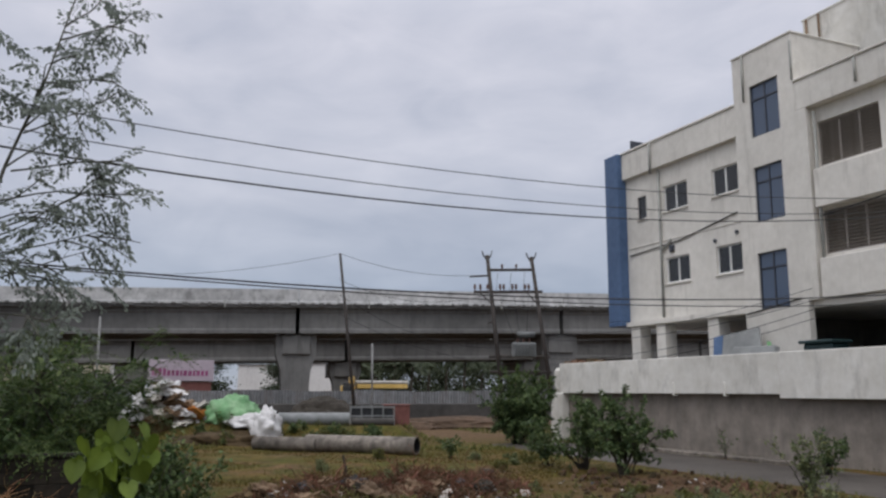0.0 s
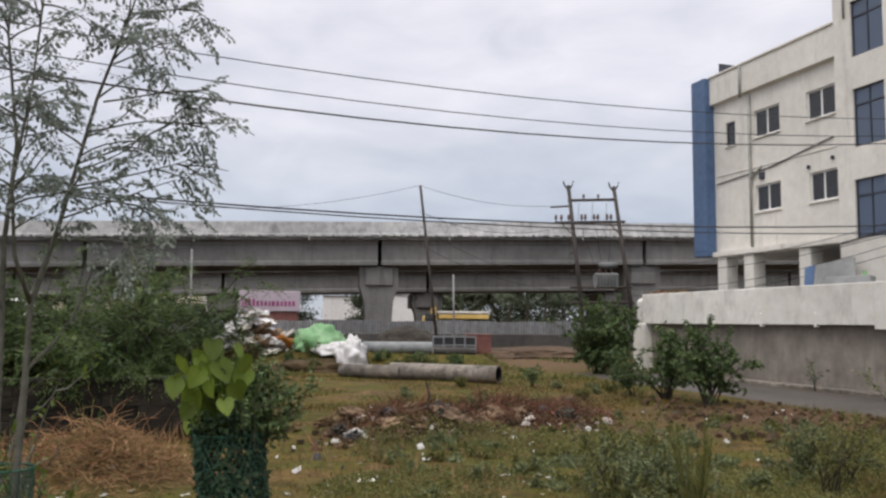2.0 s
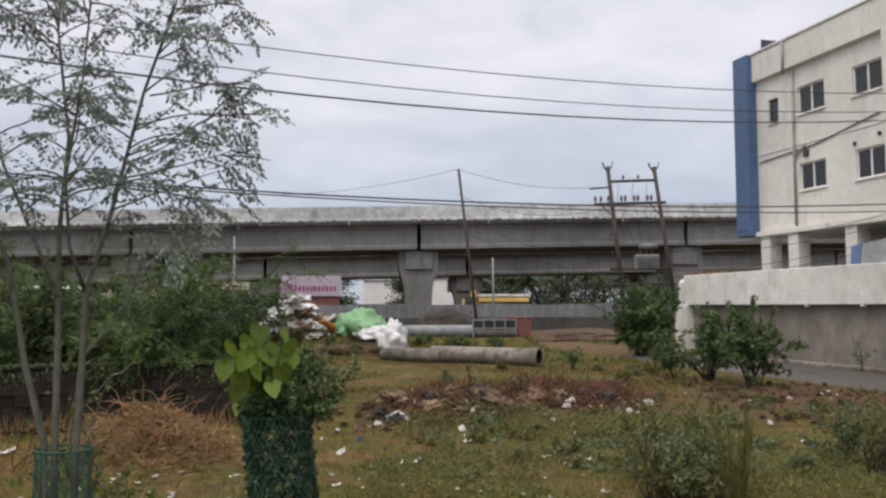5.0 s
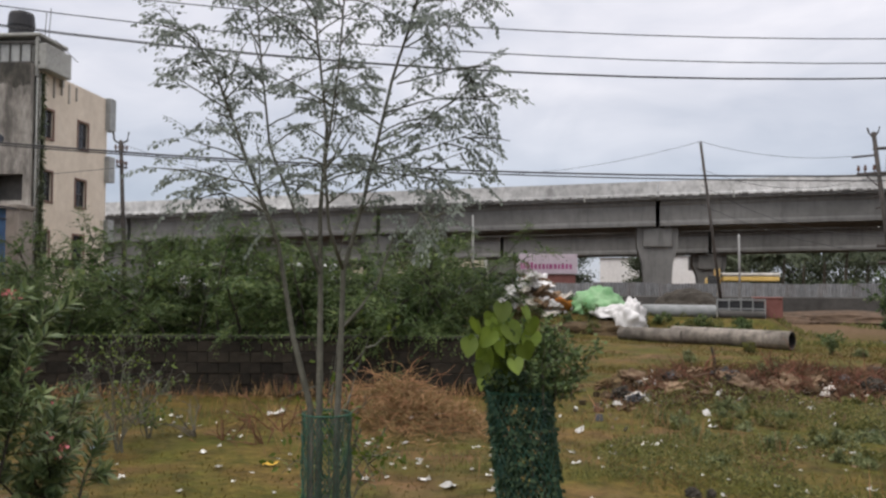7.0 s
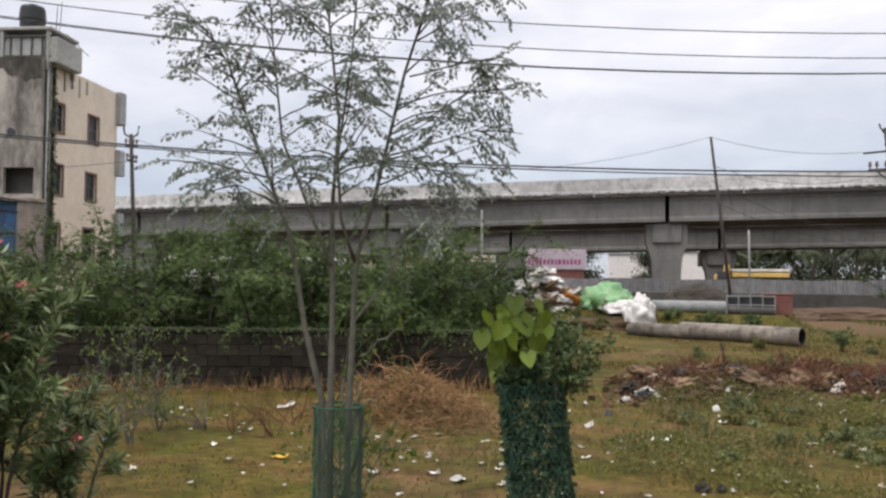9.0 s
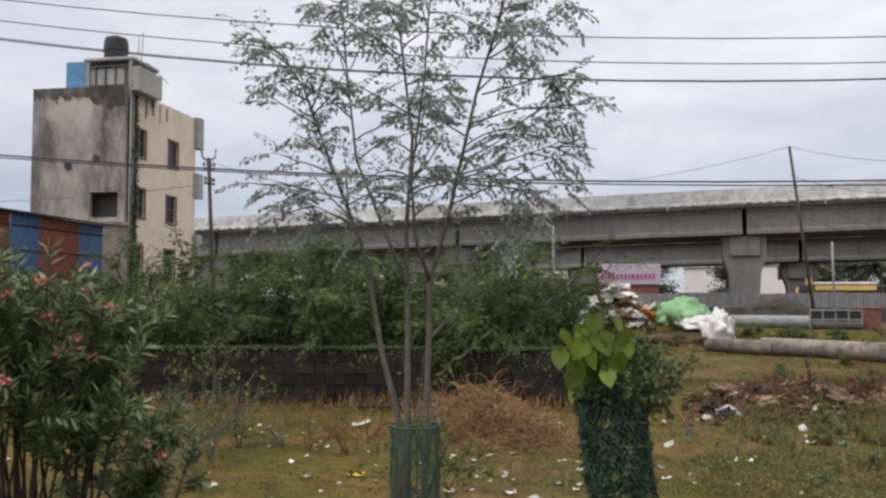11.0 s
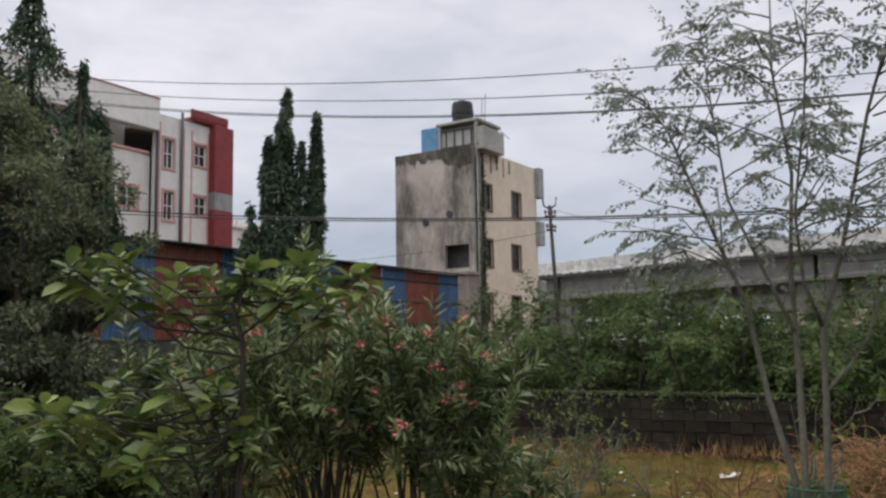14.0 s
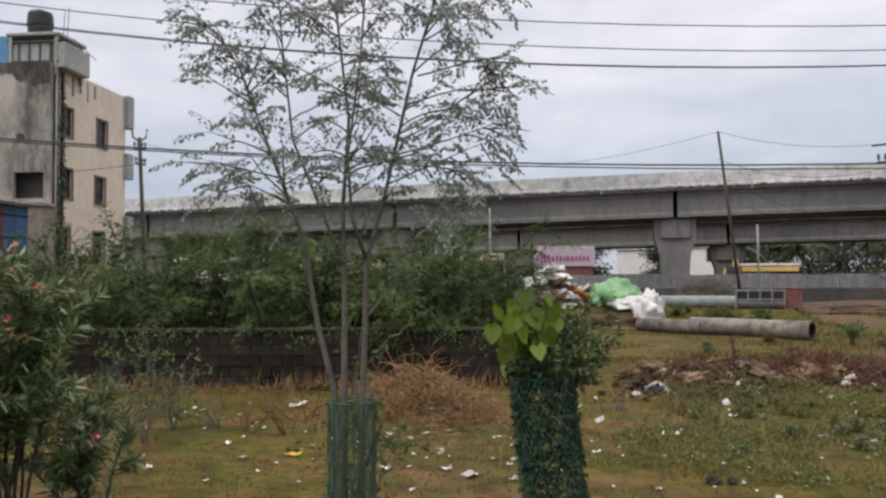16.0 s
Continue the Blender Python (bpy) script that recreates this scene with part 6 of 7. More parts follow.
# ---- thorn bushes behind the wall ----
def thorn_bush(m, w, d, h, n, seed, label, pairs=5, leafmat=LEAF_B, spray=0.2, name="thorn_bush", cat="bush"):
    """Wide arching bush of feathery sprays on many limbs, uneven on top."""
    r = np.random.default_rng(seed)
    b = thing(name, label, cat, m, group="thorn bushes")
    limbs = []
    for k in range(16):
        a = r.uniform(0, 6.283)
        p = np.array([r.normal(0, w * 0.18), r.normal(0, d * 0.15), 0])
        limbs.append(arc(p, [math.cos(a) * w / h * 0.55, math.sin(a) * d / h * 0.4, r.uniform(0.9, 1.7)], h * r.uniform(0.85, 1.25), 7, 0.07, 0.12, r))
    mb = MB()
    for l in limbs:
        mb.tube(l, taper(len(l), 0.045, 0.008), 5, cap=False)
    subs = []
    for l in limbs:
        for k in range(10):
            p, q = along(l, r.uniform(0.25, 1.0))
            t = arc(p, q + r.normal(0, 0.9, 3) * [1.2, 1.0, 0.45], h * r.uniform(0.2, 0.45), 5, 0.12, 0.15, r)
            subs.append(t)
            mb.tube(t, taper(len(t), 0.012, 0.004), 3, cap=False)
    part("limb_work", mb, BARKD, b)
    # sprays on the twigs, each a drooping feather of narrow leaflets
    ti = r.integers(0, len(subs), n)
    B, D, S = [], [], []
    for i in ti:
        p, q = along(subs[i], r.uniform(0.15, 1.0))
        out = unit(q * 0.7 + r.normal(0, 0.6, 3) * [1, 1, 0.55])
        ln = spray * r.uniform(0.7, 1.4)
        sd = unit(np.cross(out, [0, 0, 1.0]) + 1e-6)
        for j in range(pairs):
            c = p + out * ln * j / pairs + np.array([0, 0, -0.35 * ln * (j / pairs) ** 2])
            for s in (-1, 1):
                B.append(c)
                D.append(sd * s + out * 0.7 + np.array([0, 0, -0.3]) + r.normal(0, 0.2, 3))
                S.append(ln * 2.1 / (pairs + 2) * (1.0 if pairs < 6 else 0.85))
    S = np.array(S)
    part("crown", leaf_mesh("crown", B, D, S, S * 0.2 + 0.009, leafmat, 0.1), None, b, kind="stuff")
    # older matted foliage inside
    k = n // 2
    C = np.array([along(subs[i], r.uniform(0.0, 0.75))[0] for i in r.integers(0, len(subs), k)]) + r.normal(0, 0.1, (k, 3))
    C[:, 2] = np.maximum(C[:, 2], 0.15)
    part("inner_foliage", leaf_mesh("inner_foliage", C, r.normal(0, 1, (k, 3)) + [0, 0, -0.3], r.uniform(0.1, 0.26, k), r.uniform(0.05, 0.1, k), leafmat, 0.1), None, b, kind="stuff")
    return b


BL = pose(-13.26, 11.55, 0, 0, 0, 26.0)
for i, (x, y, w, d, h) in enumerate(((-3.2, 1.5, 3.4, 2.0, 1.95), (-0.3, 1.5, 3.6, 2.1, 2.7), (2.6, 1.6, 3.6, 2.2, 2.95), (4.9, 1.6, 3.2, 2.0, 2.95), (6.9, 1.3, 2.6, 1.6, 2.55), (7.2, 3.3, 2.4, 1.8, 2.75), (-6.2, 1.6, 3.2, 2.2, 2.0), (-1.5, 5.5, 3.6, 2.4, 2.2), (3.6, 6.2, 4.0, 2.4, 3.1), (0.9, 3.4, 3.4, 2.0, 2.9), (-9.5, 3.0, 3.4, 2.2, 1.9))):
    thorn_bush(BL @ Matrix.Translation((x, y, 0)), w, d, h, 2800, 30 + i, "dark green feathery thorn bush spilling over the block wall", pairs=8, spray=0.33)


q = np.random.default_rng(51)
n = 9000
x = q.uniform(-13, 8.7, n)
u = np.array([noise.noise(Vector((a * 0.55, 3.1, 0))) for a in x])
keep = q.uniform(-0.55, 0.45, n) < u
x = x[keep]
drop_z = np.clip(u[keep] + 0.35, 0.08, 0.8) * q.uniform(0, 1, len(x)) ** 1.6
c = np.array([BL @ Vector((a, -0.17 + 0.4 * b, 1.15 - (e if b < 0.35 else 0.0))) for a, b, e in zip(x, q.uniform(0, 1, len(x)), drop_z)])
solo("wall_creeper", leaf_mesh("wall_creeper", c, q.normal(0, 0.5, (len(x), 3)) + [0.1, -0.2, -0.8], q.uniform(0.05, 0.13, len(x)), 0.03, LEAF_B, 0.1), None, "dark creeper hanging over the coping of the block wall", "creeper", kind="stuff")


# ---- oleander and plumeria by the terrace ----
BLOSSOM = leaf_mesh("blossom", rng.normal(0, 0.03, (14, 3)), rng.normal(0, 1, (14, 3)) + [0, 0, 0.5], 0.04, 0.032, PETAL, 0.1)


def oleander(m, w, h, nst, seed, label):
    r = np.random.default_rng(seed)
    b = thing("oleander_bush", label, "bush", m, group="oleanders")
    mb = MB()
    stems = []
    for k in range(nst):
        a = r.uniform(0, 6.283)
        sp = r.uniform(0.05, 1.0)
        s = arc([r.normal(0, 0.08), r.normal(0, 0.08), 0], [math.cos(a) * sp * w / h, math.sin(a) * sp * w / h, 1.0], h * r.uniform(0.75, 1.08), 8, 0.015, 0.06, r)
        stems.append(s)
        mb.tube(s, taper(len(s), 0.016, 0.005), 5, cap=False)
        for j in range(5):
            p, q = along(s, r.uniform(0.48, 0.92))
            t = arc(p, q + r.normal(0, 0.5, 3), h * r.uniform(0.12, 0.26), 4, 0.0, 0.08, r)
            stems.append(t)
            mb.tube(t, taper(len(t), 0.007, 0.003), 4, cap=False)
    part("stem", mb, BARKD, b)
    B, D, S = [], [], []
    tips = []
    for s in stems:
        full = len(s) > 6
        nn = 18 if full else 13
        for k in range(nn):
            f = ((0.55 if h > 1.5 else 0.12) + (0.45 if h > 1.5 else 0.88) * k / nn) if full else (0.15 + 0.85 * k / nn)
            p, q = along(s, f)
            for i in range(3):
                a = 2.1 * i + k * 1.05
                o = np.cross(q, [0.3, 0.5, 0.8])
                o = unit(o)
                o2 = np.cross(q, o)
                B.append(p)
                D.append((o * math.cos(a) + o2 * math.sin(a)) * 0.9 + q * 0.75 + np.array([0, 0, -0.12]) + r.normal(0, 0.18, 3))
                S.append(r.uniform(0.095, 0.165))
        tips.append(s[-1])
    S = np.array(S)
    part("foliage", leaf_mesh("foliage", B, D, S, S * 0.21, LEAF_O, 0.15), None, b, "narrow dark green leaves", kind="stuff")
    for t in tips:
        if r.uniform() < 0.2:
            part("blossom", BLOSSOM, None, b, "pink blossom", m=Matrix.Translation(t) @ pose(0, 0, 0, r.uniform(-30, 30), r.uniform(-30, 30), r.uniform(0, 360)))


for x, y, w, h, nst, sd in ((-6.75, 3.55, 0.85, 2.7, 20, 1), (-6.25, 4.15, 0.8, 2.4, 18, 2), (-6.1, 4.6, 0.6, 1.95, 13, 3), (-7.35, 2.8, 0.9, 2.3, 18, 4), (-5.95, 5.2, 0.75, 1.15, 9, 5), (-7.5, 4.0, 0.9, 2.5, 18, 6)):
    oleander(Matrix.Translation((x, y, 0)), w, h, nst, sd, "dense oleander bush with pink flowers on the grass")


def plumeria(m, seed):
    r = np.random.default_rng(seed)
    b = thing("plumeria_tree", "small plumeria tree with thick rosettes of broad green leaves", "tree", m)
    trunk = [np.array(p) for p in ((0, 0, -0.05), (0.01, 0.01, 0.7), (0.0, 0.0, 1.3), (0.0, 0.02, 1.8), (0.0, 0.01, 2.2), (-0.03, -0.04, 2.42), (0.02, 0.03, 2.6))]
    mb = MB()
    mb.tube(trunk, taper(7, 0.024, 0.011), 8)
    part("trunk", mb, BARKD, b, smooth=True)
    # rosettes: side along the tree's broad face, height, depth
    tips = ((0.04, 2.66, 0.0), (-0.45, 2.62, 0.25), (-0.72, 2.62, -0.1), (-0.98, 2.63, 0.2), (0.4, 2.66, 0.1), (0.68, 2.58, -0.1), (-0.16, 2.38, 0.2), (-0.5, 2.45, 0.0), (0.2, 2.52, -0.15), (-0.26, 1.9, 0.2), (-0.42, 1.98, -0.1), (-0.66, 1.74, 0.15), (-0.86, 1.9, 0.25), (-1.06, 1.78, 0.0), (-1.25, 1.83, 0.3), (-0.04, 1.64, 0.05), (-0.5, 1.65, -0.15), (-0.74, 1.6, 0.3), (0.55, 2.42, 0.15))
    side, away = np.array([0.36, 0.93, 0]), np.array([-0.93, 0.36, 0])
    ends = []
    for a, z, d in tips:
        e = side * (a * 0.94 + 0.03) + away * d + np.array([0, 0, z])
        ends.append((e, 1.0))
        ends.append((e + r.normal(0, 0.13, 3) * [1, 1, 0.5], r.uniform(0.6, 0.9)))
    mb = MB()
    B, D, S = [], [], []
    for e, sc in ends:
        st, _ = along(trunk, min(0.94, max(0.22, (e[2] - r.uniform(0.25, 0.95)) / 2.6)))
        mid = (st + e) / 2 + np.array([0, 0, -0.12]) + r.normal(0, 0.03, 3)
        mb.tube([st, mid, e], [0.010, 0.008, 0.007], 6)
        for k in range(13):
            a = k * 2.4
            up = 0.75 - 1.25 * (k / 13)
            B.append(e + np.array([0, 0, -0.010 * k]))
            D.append(np.array([math.cos(a), math.sin(a), up]) + r.normal(0, 0.18, 3))
            S.append(sc * r.uniform(0.15, 0.25))
    part("branch_work", mb, BARKD, b, smooth=True)
    S = np.array(S)
    part("foliage", leaf_mesh("foliage", B, D, S, S * 0.48, LEAF_P, 0.14, "broad", 0.3), None, b, "broad glossy green leaves", kind="stuff")


plumeria(Matrix.Translation((-5.32, 2.19, 0)), 2)


# ---- broad-leaved shrubs, weeds ----
def shrub(m, w, h, nst, nleaf, leaf, seed, label, material=LEAF_S, name="shrub", group="shrubs", wid=0.5):
    r = np.random.default_rng(seed)
    b = thing(name, label, "shrub", m, group=group)
    mb = MB()
    tw = []
    for k in range(nst):
        a = r.uniform(0, 6.283)
        sp = r.uniform(0.1, 1.0)
        s = arc([r.normal(0, 0.06 * w), r.normal(0, 0.06 * w), 0], [math.cos(a) * sp * w / h * 0.7, math.sin(a) * sp * w / h * 0.7, 1.0], h * r.uniform(0.7, 1.1), 6, 0.03, 0.12, r)
        mb.tube(s, taper(len(s), (0.006 if name == "dry_plant" else 0.012) * h, 0.003), 5, cap=False)
        tw.append(s)
        for j in range(6):
            p, q = along(s, r.uniform(0.3, 1.0))
            t = arc(p, q * 0.6 + r.normal(0, 0.7, 3), h * r.uniform(0.15, 0.32), 4, 0.04, 0.12, r)
            mb.tube(t, taper(len(t), 0.004 * h, 0.002), 3, cap=False)
            tw.append(t)
    part("stem", mb, BARKG if name == "dry_plant" else BARKD, b)
    B, D = [], []
    for i in r.integers(0, len(tw), nleaf):
        p, q = along(tw[i], r.uniform(0.3, 1.0))
        B.append(p + r.normal(0, 0.02, 3))
        D.append(q * 0.4 + r.normal(0, 0.8, 3) + [0, 0, -0.1])
    S = leaf * r.uniform(0.6, 1.3, nleaf)
    part("foliage", leaf_mesh("foliage", B, D, S, S * wid, material, 0.12), None, b, kind="stuff")


shrub(Matrix.Translation((4.78, 23.1, 0)), 1.6, 2.05, 20, 6400, 0.115, 101, "green leafy shrub growing beside the lane")
shrub(Matrix.Translation((3.95, 24.7, 0)), 1.5, 1.9, 18, 4600, 0.11, 102, "green leafy shrub growing beside the lane")
shrub(Matrix.Translation((3.1, 25.8, 0)), 0.8, 1.0, 9, 1100, 0.10, 108, "green leafy shrub growing beside the lane")
shrub(Matrix.Translation((2.9, 28.5, 0)), 0.5, 0.9, 6, 500, 0.08, 109, "small green weed at the lane edge")
shrub(Matrix.Translation((3.05, 35.8, 0)), 1.7, 2.6, 24, 8000, 0.16, 103, "dense green bush below the transformer pole")
shrub(Matrix.Translation((4.1, 37.0, 0)), 1.6, 3.0, 16, 3500, 0.15, 113, "dense green bush below the transformer pole", LEAF_B)
shrub(Matrix.Translation((10.0, 22.6, 0)), 0.9, 1.0, 10, 1200, 0.09, 104, "green leafy shrub growing beside the lane")
shrub(Matrix.Translation((7.6, 18.3, 0)), 0.9, 1.2, 10, 1200, 0.09, 105, "green leafy shrub growing beside the lane", LEAF_W)
shrub(Matrix.Translation((9.2, 28.0, 0)), 0.3, 1.0, 4, 160, 0.07, 106, "thin weed against the plot wall")
shrub(Matrix.Translation((0.2, 28.2, 0)), 0.5, 0.7, 8, 600, 0.08, 107, "small green weed beside the pipe")
shrub(Matrix.Translation((3.3, 35.4, 0)), 2.0, 1.5, 18, 4200, 0.15, 114, "low spreading green bush below the transformer pole")
wrng = random.Random(21)
for i in range(86):
    if i >= 64:
        x, y = wrng.uniform(-2.3, 1.2), wrng.uniform(10.2, 15.2)
        w, h = wrng.uniform(1.2, 2.0), wrng.uniform(0.14, 0.26)
    elif i < 16:
        x, y = wrng.uniform(0.75, 1.7), wrng.uniform(9.2, 11.8)
        w, h = wrng.uniform(0.6, 1.0), wrng.uniform(0.5, 0.98)
    elif i < 46:
        x, y = wrng.uniform(-1.6, 6.8), wrng.uniform(11.0, 19.5)
        w, h = wrng.uniform(0.9, 1.7), wrng.uniform(0.16, 0.34)
    elif i < 54:
        x, y = wrng.uniform(3.5, 5.6), wrng.uniform(9.8, 13.0)
        w, h = wrng.uniform(0.7, 1.1), wrng.uniform(0.6, 1.1)
    else:
        x, y = wrng.uniform(-4.0, 3.5), wrng.uniform(19.0, 29.0)
        w, h = wrng.uniform(0.5, 1.0), wrng.uniform(0.2, 0.4)
    shrub(Matrix.Translation((x, y, ground_z(x, y) - 0.02)), w, h, 9, 1000, 0.06, 120 + i, "bushy bluish-green weed in the rough grass", (LEAF_W, WEED, LEAF_W, WEED)[i % 4], "weed_clump", "weed clumps", 0.42)
for i in range(16):
    x, y = wrng.uniform(-10.2, -2.2), wrng.uniform(33.6, 35.0)
    shrub(Matrix.Translation((x, y, ground_z(x, y) - 0.03)), wrng.uniform(0.8, 1.5), wrng.uniform(0.35, 0.65), 9, 700, 0.1, 220 + i, "rough dark weed on the bank below the tarpaulins", (LEAF_S, LEAF_B, WEED)[i % 3], "weed_clump", "weed clumps", 0.42)
for i, (yw, d, h) in enumerate(((45.2, 11.2, 1.45), (47.5, 11.6, 1.0), (32.4, 6.1, 1.8), (31.2, 6.6, 1.5), (43.5, 11.9, 0.9), (49.0, 9.8, 0.9))):
    shrub(Matrix.Translation(yaw_at(yw, d)), 0.28 if i in (2, 3) else 0.5, h, 4 if i in (2, 3) else 10, 420 if i == 0 else 220, 0.06, 160 + i, "leggy half-dry plant with pale yellowing leaves", LEAF_Y if i in (0, 2, 3) else LEAF_S, "dry_plant", "dry plants")


def bare_twig(m, h, w, seed):
    q = np.random.default_rng(seed)
    b = thing("bare_twig_plant", "leafless brown twiggy plant standing in the grass", "plant", m, group="bare plants")
    for k in range(6):
        a = q.uniform(0, 6.283)
        st = arc([q.normal(0, 0.04), q.normal(0, 0.04), -0.03], [math.cos(a) * w, math.sin(a) * w, 1.0], h * q.uniform(0.6, 1.0), 7, 0.02, 0.16, q)
        mb = MB()
        mb.tube(st, taper(8, 0.012, 0.004), 5, cap=False)
        for j in range(5):
            p, d = along(st, q.uniform(0.25, 0.95))
            mb.tube(arc(p, d * 0.6 + q.normal(0, 0.6, 3), h * q.uniform(0.15, 0.4), 4, 0.0, 0.15, q), taper(5, 0.006, 0.002), 4, cap=False)
        part("twig", mb, (BARK, BRUSH)[seed % 2], b)


for i, (yw, d, h) in enumerate(((40.6, 12.0, 0.75), (36.3, 11.3, 0.7), (43.8, 13.2, 0.85), (38.6, 11.7, 0.5), (46.0, 12.4, 0.7), (35.0, 12.3, 0.9), (27.5, 12.8, 0.8), (29.5, 12.4, 1.0), (31.5, 12.0, 0.8))):
    bare_twig(Matrix.Translation(yaw_at(yw, d)), h, 0.75, 400 + i)


def sago(m, label):
    r = np.random.default_rng(3)
    b = thing("young_palm", label, "palm", m)
    for k in range(11):
        a = r.uniform(0, 6.283)
        f = arc([0, 0, 0.1], [math.cos(a) * 0.16, math.sin(a) * 0.16, 1.0], r.uniform(0.65, 1.2), 8, 0.03, 0.03, r)
        mb = MB()
        mb.tube(f, taper(len(f), 0.012, 0.003), 4, cap=False)
        fr = part("frond", mb, WEED, b)
        B, D, S = [], [], []
        for j in range(34):
            p, q = along(f, 0.15 + 0.85 * j / 34)
            sd = unit(np.cross(q, [math.cos(a), math.sin(a), 0.2]))
            for s in (-1, 1):
                B.append(p)
                D.append(sd * s * 0.45 + q)
                S.append(0.2 * (1 - 0.6 * j / 34))
        part("leaf_blade", leaf_mesh("leaf_blade", B, D, S, 0.014, WEED, 0.1), None, fr, kind="stuff")


sago(Matrix.Translation((1.36, 8.25, 0)), "young upright date palm in the weeds")


# ---- creeper on the corner of the stained house ----
q = np.random.default_rng(14)
n = 5000
z = 12.5 * q.uniform(0, 1, n) ** 1.9
wd = np.clip(0.55 - 0.035 * z, 0.12, 0.6) * (0.75 + 0.35 * np.sin(z * 2.1))
c = np.stack([-23.2 + 0.05 + np.abs(q.normal(0, 0.1, n)), 39.75 + q.normal(0, 0.32, n) * wd, z], 1)
part("climbing_creeper", leaf_mesh("climbing_creeper", c, q.normal(0, 0.6, (n, 3)) + [0.5, 0, -0.6], q.uniform(0.12, 0.26, n), 0.1, LEAF_D, 0.1), None, house, "dark creeper climbing the house corner", kind="stuff")


# ---- mast trees ----
def mast_tree(m, h, w, n, seed, label, leaf=0.2, spires=((0, 0, 1.0, 1.0, 0.0),)):
    r = np.random.default_rng(seed)
    t = thing("mast_tree", label, "tree", m, group="mast trees")
    mb = MB()
    B, D, S = [], [], []
    for sx, sy, sh, sw, sb in spires:
        hh = h * sh
        mb.tube([(sx * 0.3, sy * 0.3, 0), (sx * 0.5, sy * 0.5, hh * 0.35), (sx, sy, hh * 0.7), (sx, sy, hh)], [0.16, 0.11, 0.07, 0.02], 8)
        k = int(n * sh / sum(q[2] for q in spires))
        # hanging boughs in tiers round the stem, each a short curtain of leaves
        nb = int(62 * hh / 6)
        bz = hh * (sb + (1 - sb) * r.uniform(0.02, 1.0, nb) ** 0.9)
        ba = r.uniform(0, 6.283, nb)
        br = w * sw * np.clip((hh - bz) / (hh * 0.13), 0.14, 1.0) * (0.85 + 0.2 * np.sin(bz * 1.9 + sx * 4)) * r.uniform(0.45, 1.12, nb)
        bi = r.integers(0, nb, k)
        f = r.uniform(0, 1, k)
        out = br[bi] * f ** 0.6
        ang = ba[bi] + r.normal(0, 0.28, k)
        z = np.maximum(0.1, bz[bi] - 0.75 * f ** 1.6 * np.minimum(1.0, br[bi] / 0.4) + r.normal(0, 0.09, k))
        B += list(np.stack([sx + out * np.cos(ang), sy + out * np.sin(ang), z], 1))
        D += list(np.stack([np.cos(ang) * 0.6, np.sin(ang) * 0.6, -0.8 + 0 * ang], 1) + r.normal(0, 0.45, (k, 3)))
        S += list(leaf * r.uniform(0.6, 1.35, k))
    part("trunk", mb, BARKD, t, smooth=True)
    S = np.array(S)
    part("crown", leaf_mesh("crown", B, D, S, S * 0.36, LEAF_A, 0.15), None, t, "drooping dark glossy leaves", kind="stuff")


mast_tree(Matrix.Translation((-25.05, 12.39, 0)), 10.55, 0.78, 36000, 1, "tall columnar mast tree with drooping dark leaves", 0.19, ((0, 0, 1.0, 0.62, 0.0), (0.46, 0.88, 0.92, 0.34, 0.55), (-0.26, -0.5, 0.84, 0.42, 0.3), (0.22, 0.42, 0.83, 0.66, 0.15), (-0.08, -0.16, 0.93, 0.6, 0.1)))
mast_tree(Matrix.Translation((-25.5, 11.35, 0)), 6.6, 0.6, 5000, 6, "shorter mast tree beside a taller one")
mast_tree(Matrix.Translation(yaw_at(80.0, 17.0)), 9.2, 0.8, 26000, 2, "tall columnar mast tree with drooping dark leaves", 0.13, ((0, 0, 1.0, 1.0, 0.0), (-0.15, -0.7, 0.85, 0.9, 0.1)))
mast_tree(Matrix.Translation(yaw_at(77.2, 16.5)), 7.4, 0.6, 24000, 3, "tall columnar mast tree with drooping dark leaves", 0.13, ((0, 0, 1.0, 0.8, 0.0), (-0.1, 0.4, 0.9, 0.9, 0.62), (-0.1, -0.6, 0.85, 1.2, 0.45)))
mast_tree(Matrix.Translation(yaw_at(83.0, 16.5)), 7.4, 0.9, 20000, 4, "tall columnar mast tree with drooping dark leaves", 0.13, ((0, 0, 1.0, 1.0, 0.0), (-0.1, -0.8, 0.9, 0.8, 0.0)))


